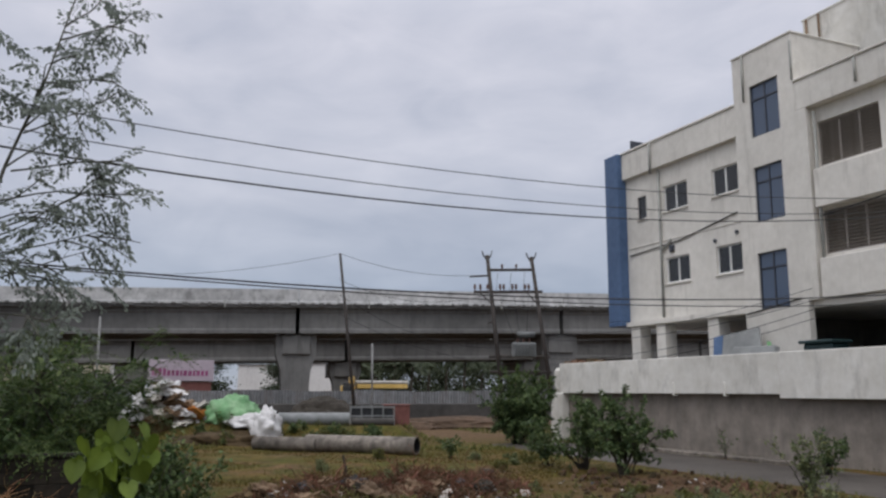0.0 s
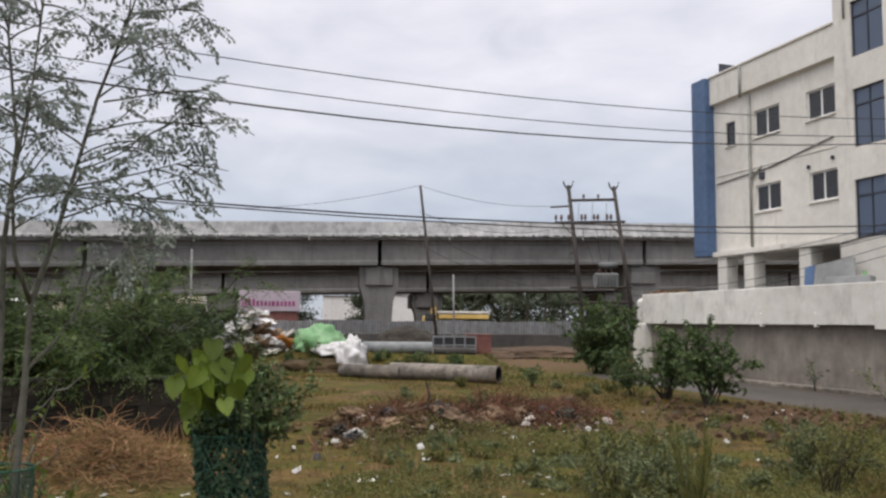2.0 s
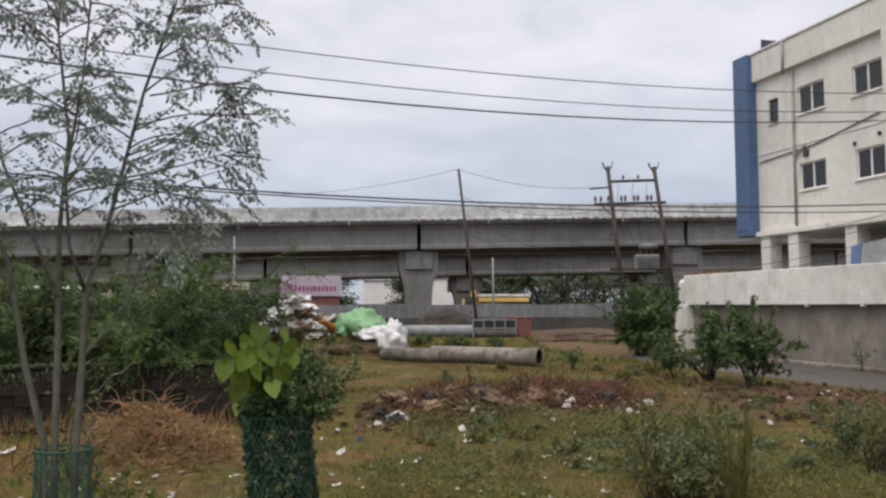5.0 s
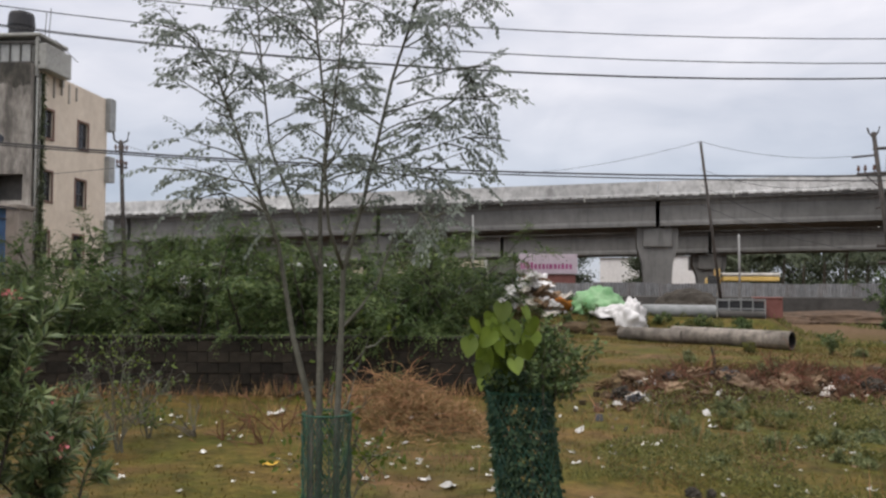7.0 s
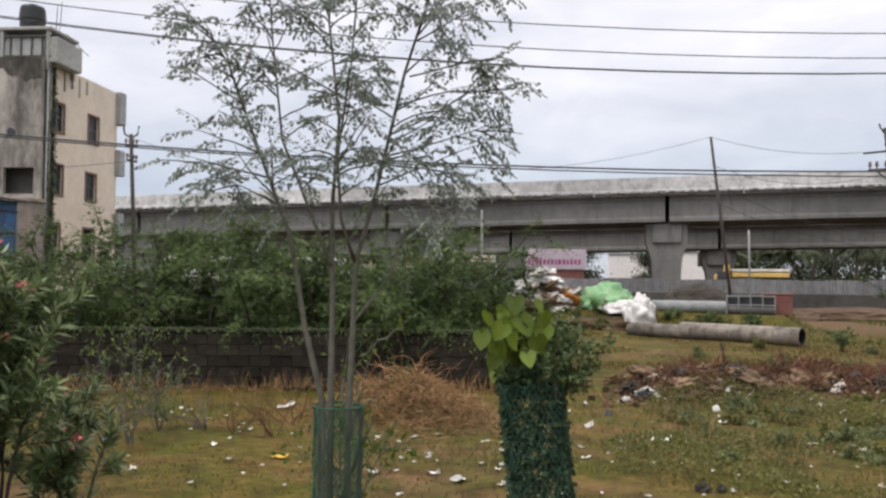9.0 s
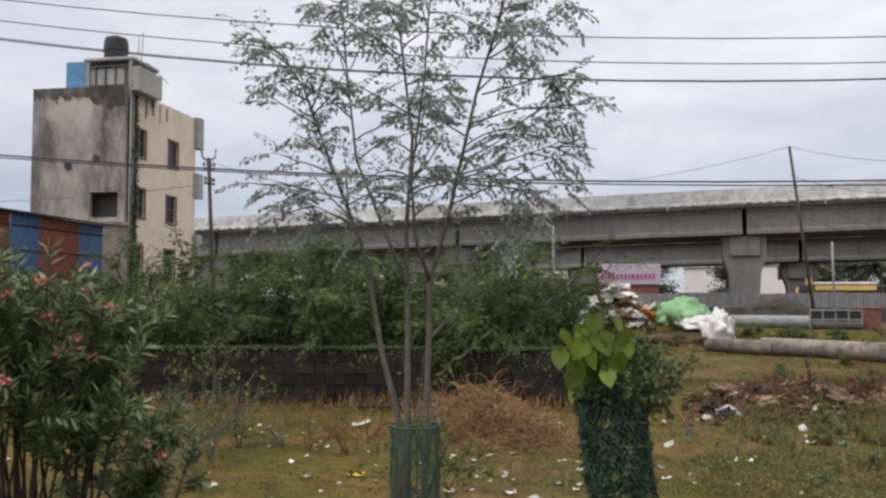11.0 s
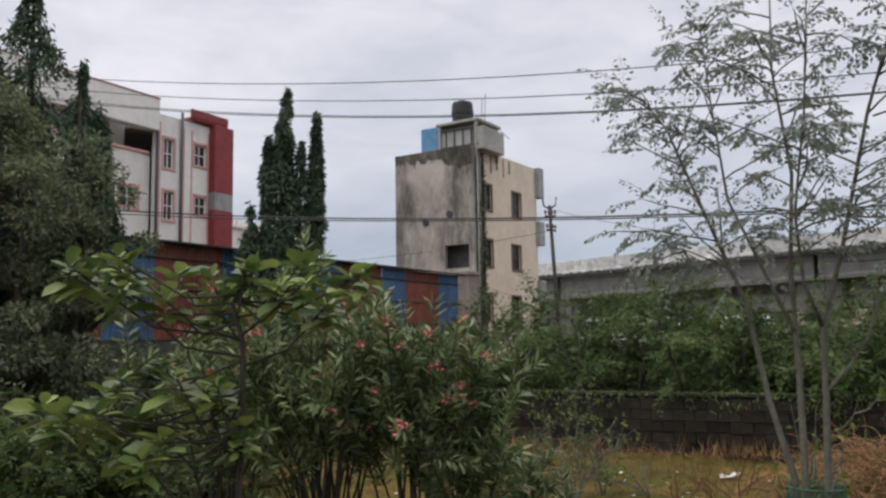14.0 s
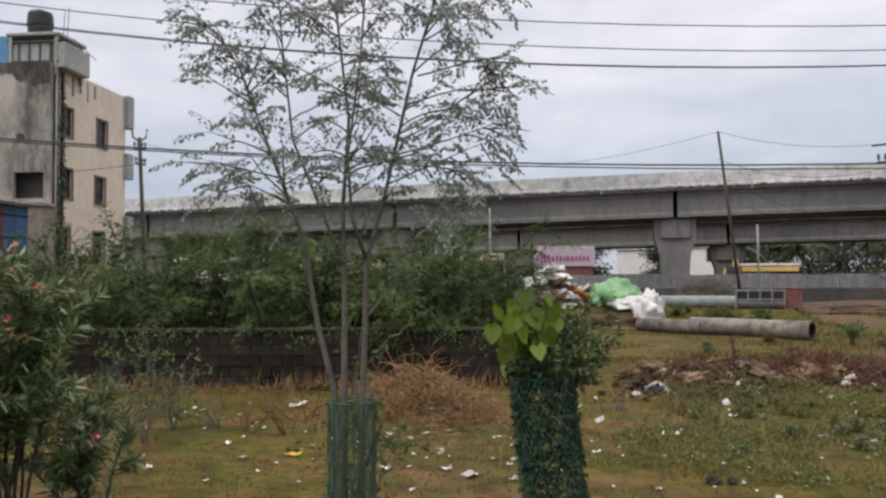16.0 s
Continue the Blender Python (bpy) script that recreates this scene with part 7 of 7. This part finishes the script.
def broad_tree(m, h, w, n, seed, label):
    """Leafy crown of many uneven clumps from near the ground up, with gaps."""
    r = np.random.default_rng(seed)
    t = thing("shade_tree", label, "tree", m, group="shade trees")
    mb = MB()
    mb.tube([(0, 0, -0.1), (0.05, 0.05, h * 0.3), (0, 0.1, h * 0.7)], [0.16, 0.12, 0.05], 8)
    cs, rs = [], []
    for k in range(34):
        a, z = r.uniform(0, 6.283), h * r.uniform(0.12, 0.97)
        reach = w * (1.05 if z < h * 0.65 else max(0.2, 1.05 - (z / h - 0.65) * 2.4)) * r.uniform(0.25, 1.25) ** 0.7
        e = np.array([reach * math.cos(a), reach * math.sin(a), z])
        st = np.array([0, 0.05, max(0.3, z - 0.5 * reach - 0.3)])
        mb.tube([st, (st + e) / 2 + [0, 0, 0.12], e], [0.035, 0.022, 0.008], 5, cap=False)
        cs.append(e)
        rs.append(r.uniform(0.14, 0.46))
    part("trunk", mb, BARKD, t, smooth=True)
    i = r.integers(0, len(cs), n)
    q = unit(r.normal(0, 1, (n, 3))) * r.uniform(0, 1, (n, 1)) ** 0.45
    c = np.array(cs)[i] + q * np.array(rs)[i][:, None] * [1.15, 1.15, 0.75]
    S = r.uniform(0.05, 0.12, n)
    part("crown", leaf_mesh("crown", c, q + r.normal(0, 0.7, (n, 3)) + [0, 0, -0.3], S, S * 0.5, LEAF_D, 0.15), None, t, "small dark leaves in loose clumps", kind="stuff")


for i, (yw, d, w, h) in enumerate(((79.6, 14.6, 1.3, 5.9), (82.8, 14.2, 1.7, 6.4), (76.6, 14.8, 0.95, 4.6), (86.5, 14.0, 1.7, 6.0), (76.2, 15.2, 1.0, 5.9))):
    broad_tree(Matrix.Translation(yaw_at(yw, d, 0, -0.5, 0.0)), h, w, 18000 if i < 2 else 11000, 60 + i, "dark shady broad-leaved tree in front of the shed")
for i, (yw, d, w, h) in enumerate(((79.0, 11.5, 1.8, 1.3), (74.0, 12.5, 1.8, 1.2), (84.0, 11.0, 1.8, 1.4), (70.0, 13.0, 1.6, 1.1), (56.0, 19, 2.0, 2.2), (60.0, 18.5, 2.2, 2.7), (64.5, 17.5, 2.2, 2.5), (51.8, 20, 2.0, 2.0), (69.0, 16.0, 2.0, 1.9), (47.8, 22, 2.4, 1.7))):
    thorn_bush(Matrix.Translation(yaw_at(yw, d)), w, w, h, 1700, 80 + i, "green bush between the wall and the shed", spray=0.22)


# ---- trees beyond the flyover ----
def far_palm(m, h, seed):
    r = np.random.default_rng(seed)
    t = thing("palm_tree", "coconut palm with drooping grey-green fronds beyond the flyover", "palm", m, group="far palms")
    mb = MB()
    mb.tube([(0, 0, 0), (0.1, 0, h * 0.5), (0.3, 0, h)], [0.22, 0.16, 0.12], 8)
    part("trunk", mb, BARK, t, smooth=True)
    B, D, S = [], [], []
    for k in range(22):
        a = r.uniform(0, 6.283)
        f = arc([0.3, 0, h], [math.cos(a), math.sin(a), r.uniform(0.0, 1.1)], r.uniform(2.8, 4.0), 8, 0.17, 0.03, r)
        for j in range(30):
            p, q = along(f, 0.1 + 0.9 * j / 30)
            sd = unit(np.cross(q, [0, 0, 1.0]))
            for s in (-1, 1):
                B.append(p)
                D.append(sd * s * 0.7 + q * 0.5 + np.array([0, 0, -0.7]))
                S.append(0.8 * (1 - 0.4 * j / 30))
    part("crown", leaf_mesh("crown", B, D, S, 0.13, LEAF_PALM, 0.1), None, t, kind="stuff")


for i, yw in enumerate((-8.0, -6.6, -5.3, -4.2, -3.0, -1.8, -0.6, 0.6, 1.8, 3.0, 4.2, -9.6, -11.5, -13.0, 5.5)):
    far_palm(Matrix.Translation(yaw_at(yw, 104 + 2.5 * math.sin(i * 2.1))), 6.1 + 0.8 * math.sin(i * 1.3), 200 + i)


def far_tree(m, h, w, seed, material=LEAF_B):
    r = np.random.default_rng(seed)
    t = thing("far_tree", "leafy roadside tree beyond the flyover", "tree", m, group="far trees")
    mb = MB()
    mb.tube([(0, 0, 0), (0.1, 0.1, h * 0.45)], [0.2, 0.14], 8)
    cs = []
    for k in range(8):
        a = r.uniform(0, 6.283)
        l = arc([0.1, 0.1, h * 0.4], [math.cos(a) * w / h, math.sin(a) * w / h, 0.9], h * 0.5, 5, 0.02, 0.12, r)
        mb.tube(l, taper(len(l), 0.09, 0.02), 5, cap=False)
        cs += [l[-1], l[-2], l[3]]
    part("trunk", mb, BARKD, t)
    n = 3000
    cs += [q * np.array([1, 1, 0.45]) for q in cs]
    c = np.array(cs)[r.integers(0, len(cs), n)] + r.normal(0, w * 0.26, (n, 3)) * [1, 1, 0.7]
    S = r.uniform(0.3, 0.6, n)
    part("crown", leaf_mesh("crown", c, r.normal(0, 1, (n, 3)), S, S * 0.5, material, 0.15), None, t, kind="stuff")


for i, (yw, d, h, w) in enumerate(((16.6, 92, 6.8, 2.6), (15.3, 94, 6.2, 2.2), (17.6, 93, 6.6, 2.4), (-5, 95, 5.2, 3.2), (3.2, 96, 5.2, 3.0), (-0.4, 92, 4.6, 3.0), (-8.7, 93, 5.0, 3.0), (-12.3, 94, 5.6, 3.0), (4.6, 93, 4.6, 2.6), (10.6, 96, 5.4, 1.8), (-7.0, 92, 5.6, 3.0), (-2.4, 93, 5.4, 3.0), (1.4, 94, 5.4, 3.0), (-10.5, 92, 5.6, 3.0), (5.0, 98, 5.0, 2.6), (-14, 95, 6, 3.0), (28.5, 96, 6.0, 3.0), (32, 98, 6.4, 3.2), (36, 97, 6.4, 3.2), (40, 96, 6.0, 3.2), (44, 98, 6.4, 3.2), (30.2, 93, 5.5, 3.0))):
    far_tree(Matrix.Translation(yaw_at(yw, d * 1.32)), h * 1.3 if yw > 9 else h * 1.4, w * 1.35, 300 + i, LEAF_F)
mb = MB()
mb.wall(-0.2, 0.0, -9, 9, 0, 6.3, [(-7 + 3 * k, -5.8 + 3 * k, 3.6, 4.9) for k in range(5)])
mb.box(-7, -0.2, -9, 9, 6.1, 6.3)
mb.box(-7, -6.8, -9, 9, 0, 6.1)
solo("far_beige_building", mb, CREAMB, "low beige building beyond the flyover", "building", Matrix.Translation(yaw_at(26.5, 98)) @ pose(0, 0, 0, 0, 0, -66))

def far_block(yaw, dist, w, h, turn, label, storeys):
    """A pale distant building with rows of dark openings and a roof slab."""
    b = thing("far_building", label, "building", Matrix.Translation(yaw_at(yaw, dist)) @ pose(0, 0, 0, 0, 0, turn - 90), group="far pale buildings")
    holes = [(-w / 2 + 0.8 + 2.2 * k, -w / 2 + 1.9 + 2.2 * k, 1.2 + 3.0 * f, 2.5 + 3.0 * f) for f in range(storeys) for k in range(int((w - 1.2) / 2.2))]
    mb = MB()
    mb.wall(-0.2, 0.0, -w / 2, w / 2, 0, h, holes)
    part("wall_front", mb, WHITEB, b)
    mb = MB()
    mb.box(-6.2, -6.0, -w / 2, w / 2, 0, h)
    part("wall_back", mb, DARKIN, b)
    for y in (-w / 2, w / 2 - 0.2):
        mb = MB()
        mb.box(-6.0, -0.2, y, y + 0.2, 0, h)
        part("wall_side", mb, WHITEB, b)
    mb = MB()
    mb.box(-6.4, 0.25, -w / 2 - 0.2, w / 2 + 0.2, h, h + 0.2, bev=0.03)
    part("roof", mb, CONC, b)


far_block(11.6, 150, 9.0, 6.6, 11, "pale plastered building far beyond the flyover", 0)
far_block(8.2, 165, 7.0, 7.4, 8, "pale plastered building far beyond the flyover", 0)
far_block(22.2, 135, 8.0, 6.2, 22, "pale plastered building far beyond the flyover", 2)

# ---- rubbish bank, rubble and litter ----
r = np.random.default_rng(77)
mb = MB()
for k in range(1500):
    f = r.uniform(-1, 1)
    x = -1.25 + 2.4 * f + r.normal(0, 0.35)
    y = 17.2 + 1.4 * f + r.normal(0, 0.7)
    if k % 4 == 0:
        x, y = r.uniform(3.0, 8.5), r.uniform(16.0, 24.0)
        if 0.9205 * x + 0.3907 * y > 15.3:
            continue
    s = abs(r.normal(0.025, 0.035)) + 0.012
    M = Matrix.Translation((x, y, ground_z(x, y) + s * 0.3)) @ pose(0, 0, 0, *r.uniform(0, 360, 3))
    mb.box(-s, s, -s * r.uniform(0.5, 1), s * r.uniform(0.5, 1), -s * r.uniform(0.3, 0.8), s * r.uniform(0.3, 0.8), M=M)
solo("rubble", mb, RUBBLE, "brown broken rubble scattered over the rubbish bank", "rubble", kind="stuff")


mb = MB()
for k in range(900):
    f = r.uniform(-1, 1)
    x, y = -1.25 + 2.5 * f + r.normal(0, 0.3), 17.0 + 1.4 * f + r.normal(0, 0.7)
    if k % 5 == 0:
        x, y = r.uniform(-4.5, 7.0), r.uniform(11, 22)
    s = abs(r.normal(0.02, 0.03)) + 0.015
    M = Matrix.Translation((x, y, ground_z(x, y) + 0.03)) @ pose(0, 0, 0, r.uniform(-50, 50), r.uniform(-50, 50), r.uniform(0, 360))
    q = [M @ Vector((a * s, b * s * 0.7, c * s * 0.5)) for a, b, c in ((-1, -1, 0), (0.1, -1.2, 0.4), (1, -0.7, 0), (1.1, 0.9, 0.3), (0, 1.1, -0.2), (-1, 0.8, 0.4))]
    mb.quad(*q, mi=int(r.choice([0, 0, 1, 1, 1, 2])))
solo("rubbish_bits", mb, [LITW, SACKB, PLASTD], "torn plastic and paper bits over the rubbish bank", "rubbish", kind="stuff")


def scrap(seed, size):
    q = np.random.default_rng(seed)
    mb = MB()
    n = 4
    for j in range(n + 1):
        for i in range(n + 1):
            e = 1 + q.normal(0, 0.25)
            mb.v.append(((i / n - 0.5) * size * e, (j / n - 0.5) * size * 0.55 * e, abs(q.normal(0, 0.16)) * size))
    mb.f = [(j * 5 + i, j * 5 + i + 1, j * 5 + i + 6, j * 5 + i + 5) for j in range(n) for i in range(n)]
    mb.m = [0] * len(mb.f)
    return mb


scraps = [scrap(k, 0.16).data("litter", [LITW]) for k in range(6)]
scraps_b = [scrap(k + 9, 0.16).data("litter", [PLASTD if k % 2 else SACKB]) for k in range(4)]


def drop(me, x, y, s, label, rot):
    ob = new("litter_scrap", me)
    ob.matrix_world = Matrix.Translation((x, y, ground_z(x, y) + 0.02)) @ pose(0, 0, 0, 0, 0, rot) @ Matrix.Diagonal((s, s, s, 1))
    tagged(ob, label, "litter", "litter on the grass")


for k in range(255):
    if k < 100:
        x, y = r.uniform(-10.5, 0.5), 6.8 + 6.5 * r.uniform() ** 1.2
    elif k >= 210:
        x, y = r.normal(-4.6, 2.2), r.normal(9.9, 1.2)
    elif k < 175:
        f = r.uniform(-1, 1)
        x, y = -1.25 + 2.6 * f, 16.6 + 1.4 * f + r.normal(0, 0.7)
    else:
        x, y = r.uniform(-3, 5.5), r.uniform(9, 26)
    white = ((k < 100 or k >= 210) and k % 6) or k % 3 == 0
    drop(scraps[k % 6] if white else scraps_b[k % 4], x, y, 0.25 + 0.5 * r.uniform() ** 2.2, "scrap of crumpled white plastic litter on the grass" if white else "scrap of dark rubbish on the grass", r.uniform(0, 360))
drop(scrap(31, 0.3).data("litter", [LITY]), -6.09, 8.29, 0.5, "yellow plastic packet lying on the grass", 20)
drop(scrap(32, 0.3).data("litter", [LITB]), -8.53, 8.07, 0.5, "pale blue plastic bag lying on the grass", 70)
drop(scraps[0], -8.19, 11.35, 1.7, "white paper sheet lying on the grass", 30)
drop(scraps[2], -2.24, 11.33, 1.3, "white plastic scrap lying on the grass", 10)
drop(scraps[1], -3.76, 8.21, 1.2, "white plastic scrap lying on the grass", 80)
mb = MB()
mb.box(-0.16, 0.16, -0.14, 0.14, -0.05, 0.34, bev=0.03)
solo("dark_block", mb, BARKD, "dark concrete block standing on the grass", "block", Matrix.Translation((0.95, 20.9, 0)) @ pose(0, 0, 0, 0, 3, 20))
mb = MB()
mb.box(-0.3, 0.3, -0.15, 0.15, 0, 0.1, bev=0.02)
solo("pale_slab", mb, CEMENT, "pale broken slab lying on the grass", "slab", Matrix.Translation((1.35, 20.6, 0.0)) @ pose(0, 0, 0, 4, 3, 10))
mb = MB()
mb.tube([(0, 0, -0.05), (0.02, 0, 0.3), (-0.05, 0.02, 0.62)], [0.05, 0.045, 0.03], 6)
solo("wooden_stake", mb, BARKD, "dark wooden stump standing in the grass", "stake", Matrix.Translation((-2.5, 21.3, 0)))
for dx in (0.0, 0.17):
    crumpled("dark_stone", "small dark stone lying on the grass", Matrix.Translation((-1.42 + dx, 9.05 + dx * 0.4, ground_z(-1.42, 9.05) + 0.02)), 0.075 - dx * 0.15, 0.06, 0.07 - dx * 0.1, BARKD, 0.5, 5 + dx * 9, group="small stones")

prng = random.Random(44)
for k in range(46):
    f = prng.uniform(-1, 1)
    left = k % 4 == 0
    x, y = (prng.gauss(-3.6, 0.5), prng.gauss(16.4, 0.35)) if left else (-1.1 + 2.3 * f + prng.gauss(0, 0.15), 16.95 + 1.35 * f + prng.gauss(0, 0.45))
    mt, what = ((RUBBLE, "lump of brown broken plaster on the rubbish bank") if left else prng.choice(((PLASTD, "crushed dark plastic rag on the rubbish bank"), (SACKB, "torn brown sack on the rubbish bank"), (SACKW, "crushed pale plastic bag on the rubbish bank"), (BARKD, "dark rotten lump on the rubbish bank"))))
    e = prng.uniform(0.10, 0.24)
    if mt is SACKW:
        e *= 0.55
    crumpled("rubbish_sack" if mt in (SACKB, SACKW, PLASTD) else "rubble_stone", what, Matrix.Translation((x, y, ground_z(x, y) + 0.05)) @ pose(0, 0, 0, prng.uniform(-25, 25), prng.uniform(-25, 25), prng.uniform(0, 360)), e * 1.3, e, e * 0.75, mt, 0.6, 200 + k * 1.3, group="lumps on the rubbish bank")

# ---- dry heap and grass ----
mb = MB()
for k in range(520):
    x, y = r.normal(-5.9, 0.6), r.normal(11.2, 0.45)
    e = math.exp(-(((x + 5.9) / 1.2) ** 2 + ((y - 11.2) / 0.9) ** 2))
    d = r.normal(0, 1, 3)
    d[2] = abs(d[2]) * 0.55 + 0.15
    t = arc([x, y, ground_z(x, y) + 0.5 * e * r.uniform()], d, r.uniform(0.25, 0.85), 6, 0.16, 0.22, r)
    mb.tube(t, taper(7, 0.0065, 0.002), 3, cap=False)
solo("dry_brush_heap", mb, STRAW, "tangled heap of dry brown brushwood", "brushwood", kind="stuff")
n = 4200
x, y = r.normal(-5.9, 0.75, n), r.normal(11.2, 0.6, n)
h = np.exp(-(((x + 5.9) / 1.2) ** 2 + ((y - 11.2) / 0.9) ** 2))
z = np.array([ground_z(a, b) for a, b in zip(x, y)]) + 0.42 * h * r.uniform(0, 1, n)
solo("dry_grass_mat", leaf_mesh("dry_grass_mat", np.stack([x, y, z], 1), r.normal(0, 1, (n, 3)) * [1, 1, 0.35] + [0, 0, 0.15], r.uniform(0.1, 0.35, n), 0.012, STRAW, 0.1), None, "matted dry brown grass under the brushwood", "dry grass", kind="stuff")
n = 1800
x, y = r.uniform(-12, 0.5, n), r.uniform(8.5, 13.5, n)
keep = fbm(x, y, 0.55, 4.0) > 0.18
x, y = x[keep], y[keep]
z = np.array([ground_z(a, b) for a, b in zip(x, y)])
solo("dry_stalks", leaf_mesh("dry_stalks", np.stack([x, y, z], 1), r.normal(0, 0.35, (len(x), 3)) + [0, 0, 1], r.uniform(0.15, 0.6, len(x)), 0.010, STRAW, 0.1), None, "dry brown stalks standing in the grass", "dry grass", kind="stuff")


mb = MB()
for k in range(1900):
    f = r.uniform(-1, 1)
    lump = 0.5 + 0.5 * math.sin(f * 9.0 + 1.0)
    x, y = -0.9 + 2.3 * f + r.normal(0, 0.25), 17.5 + 1.35 * f + r.normal(0, 0.5)
    d = r.normal(0, 1, 3)
    d[2] = abs(d[2]) * 0.5 + 0.12
    mb.tube(arc([x, y, ground_z(x, y) + 0.22 * lump * r.uniform()], d, r.uniform(0.2, 0.4 + 0.35 * lump), 5, 0.14, 0.25, r), taper(6, 0.012, 0.004), 3, cap=False)
solo("bank_brushwood", mb, BRUSH, "reddish-brown brushwood dumped along the rubbish bank", "brushwood", kind="stuff")
n = 5000
f = r.uniform(-1, 1, n)
x, y = -1.0 + 2.5 * f + r.normal(0, 0.3, n), 17.4 + 1.4 * f + r.normal(0, 0.7, n)
z = np.array([ground_z(a, b) for a, b in zip(x, y)])
solo("bank_straw", leaf_mesh("bank_straw", np.stack([x, y, z], 1), r.normal(0, 0.7, (n, 3)) + [0, 0, 0.6], r.uniform(0.1, 0.4, n), 0.016, BRUSH, 0.1), None, "reddish dry stalks on the rubbish bank", "dry grass", kind="stuff")


def blades(name, n, box, lo, hi, width, material, label, seed, thr, scale, lean=0.5):
    q = np.random.default_rng(seed)
    x, y = q.uniform(box[0], box[1], n), box[2] + (box[3] - box[2]) * q.uniform(0, 1, n) ** 1.35
    keep = (fbm(x, y, scale, seed) > thr) & ((0.9205 * x + 0.3907 * y < 15.3) | (0.9205 * x + 0.3907 * y > 19.7))
    x, y = x[keep], y[keep]
    z = np.array([ground_z(a, b) for a, b in zip(x, y)])
    k = len(x)
    solo(name, leaf_mesh(name, np.stack([x, y, z - 0.01], 1), q.normal(0, lean, (k, 3)) + [0, 0, 1.0], q.uniform(lo, hi, k), width, material, 0.1), None, label, "grass", kind="stuff")


blades("short_grass", 90000, (-16, 9, 4.5, 24), 0.02, 0.075, 0.014, GRASS, "short olive grass over the whole yard", 5, -0.28, 0.5, 1.3)
blades("tall_grass", 30000, (-6, 10, 9, 34), 0.06, 0.17, 0.013, WEED, "taller green weeds in patches of the yard", 6, 0.05, 0.28, 0.8)
q = np.random.default_rng(88)
n = 60000
x, y = q.uniform(-3.0, 7.0, n), q.uniform(9.3, 16.2, n)
f = fbm(x, y, 0.42, 2.0)
keep = (f > -0.08) & (0.9205 * x + 0.3907 * y < 15.0)
x, y, f = x[keep], y[keep], f[keep]
z = np.array([ground_z(a, b) for a, b in zip(x, y)]) + np.clip(f + 0.12, 0.03, 0.5) * 0.42 * q.uniform(0, 1, len(x))
solo("weed_carpet", leaf_mesh("weed_carpet", np.stack([x, y, z], 1), q.normal(0, 0.8, (len(x), 3)) + [0, 0, 0.35], q.uniform(0.03, 0.075, len(x)), q.uniform(0.016, 0.03, len(x)), WEED, 0.12), None, "low mixed green weeds spreading over the rough yard", "weeds", kind="stuff")
blades("far_weeds", 16000, (-14, 7, 32, 52), 0.08, 0.3, 0.06, WEED, "rough weeds before the flyover road", 9, -0.02, 0.22, 0.9)
blades("far_grass", 26000, (-14, 4, 20, 33), 0.04, 0.11, 0.03, GRASS, "rough olive grass around the pipes", 7, -0.1, 0.3, 0.9)
n = 3600
x = r.uniform(-13, 8.7, n)
q = np.array([BL @ Vector((a, -abs(b), 0)) for a, b in zip(x, r.normal(0.0, 0.28, n))])
solo("wall_foot_growth", leaf_mesh("wall_foot_growth", q, r.normal(0, 0.5, (n, 3)) + [0, 0, 0.9], r.uniform(0.08, 0.42, n) * (0.4 + 0.6 * (np.sin(x * 1.7) > 0)), 0.016, STRAW, 0.1), None, "dry brown growth along the foot of the wall", "dry grass", kind="stuff")
blades("wall_weeds", 5000, (6.5, 13.5, 16, 33), 0.06, 0.25, 0.02, WEED, "weeds along the lane edge", 8, 0.0, 0.5)
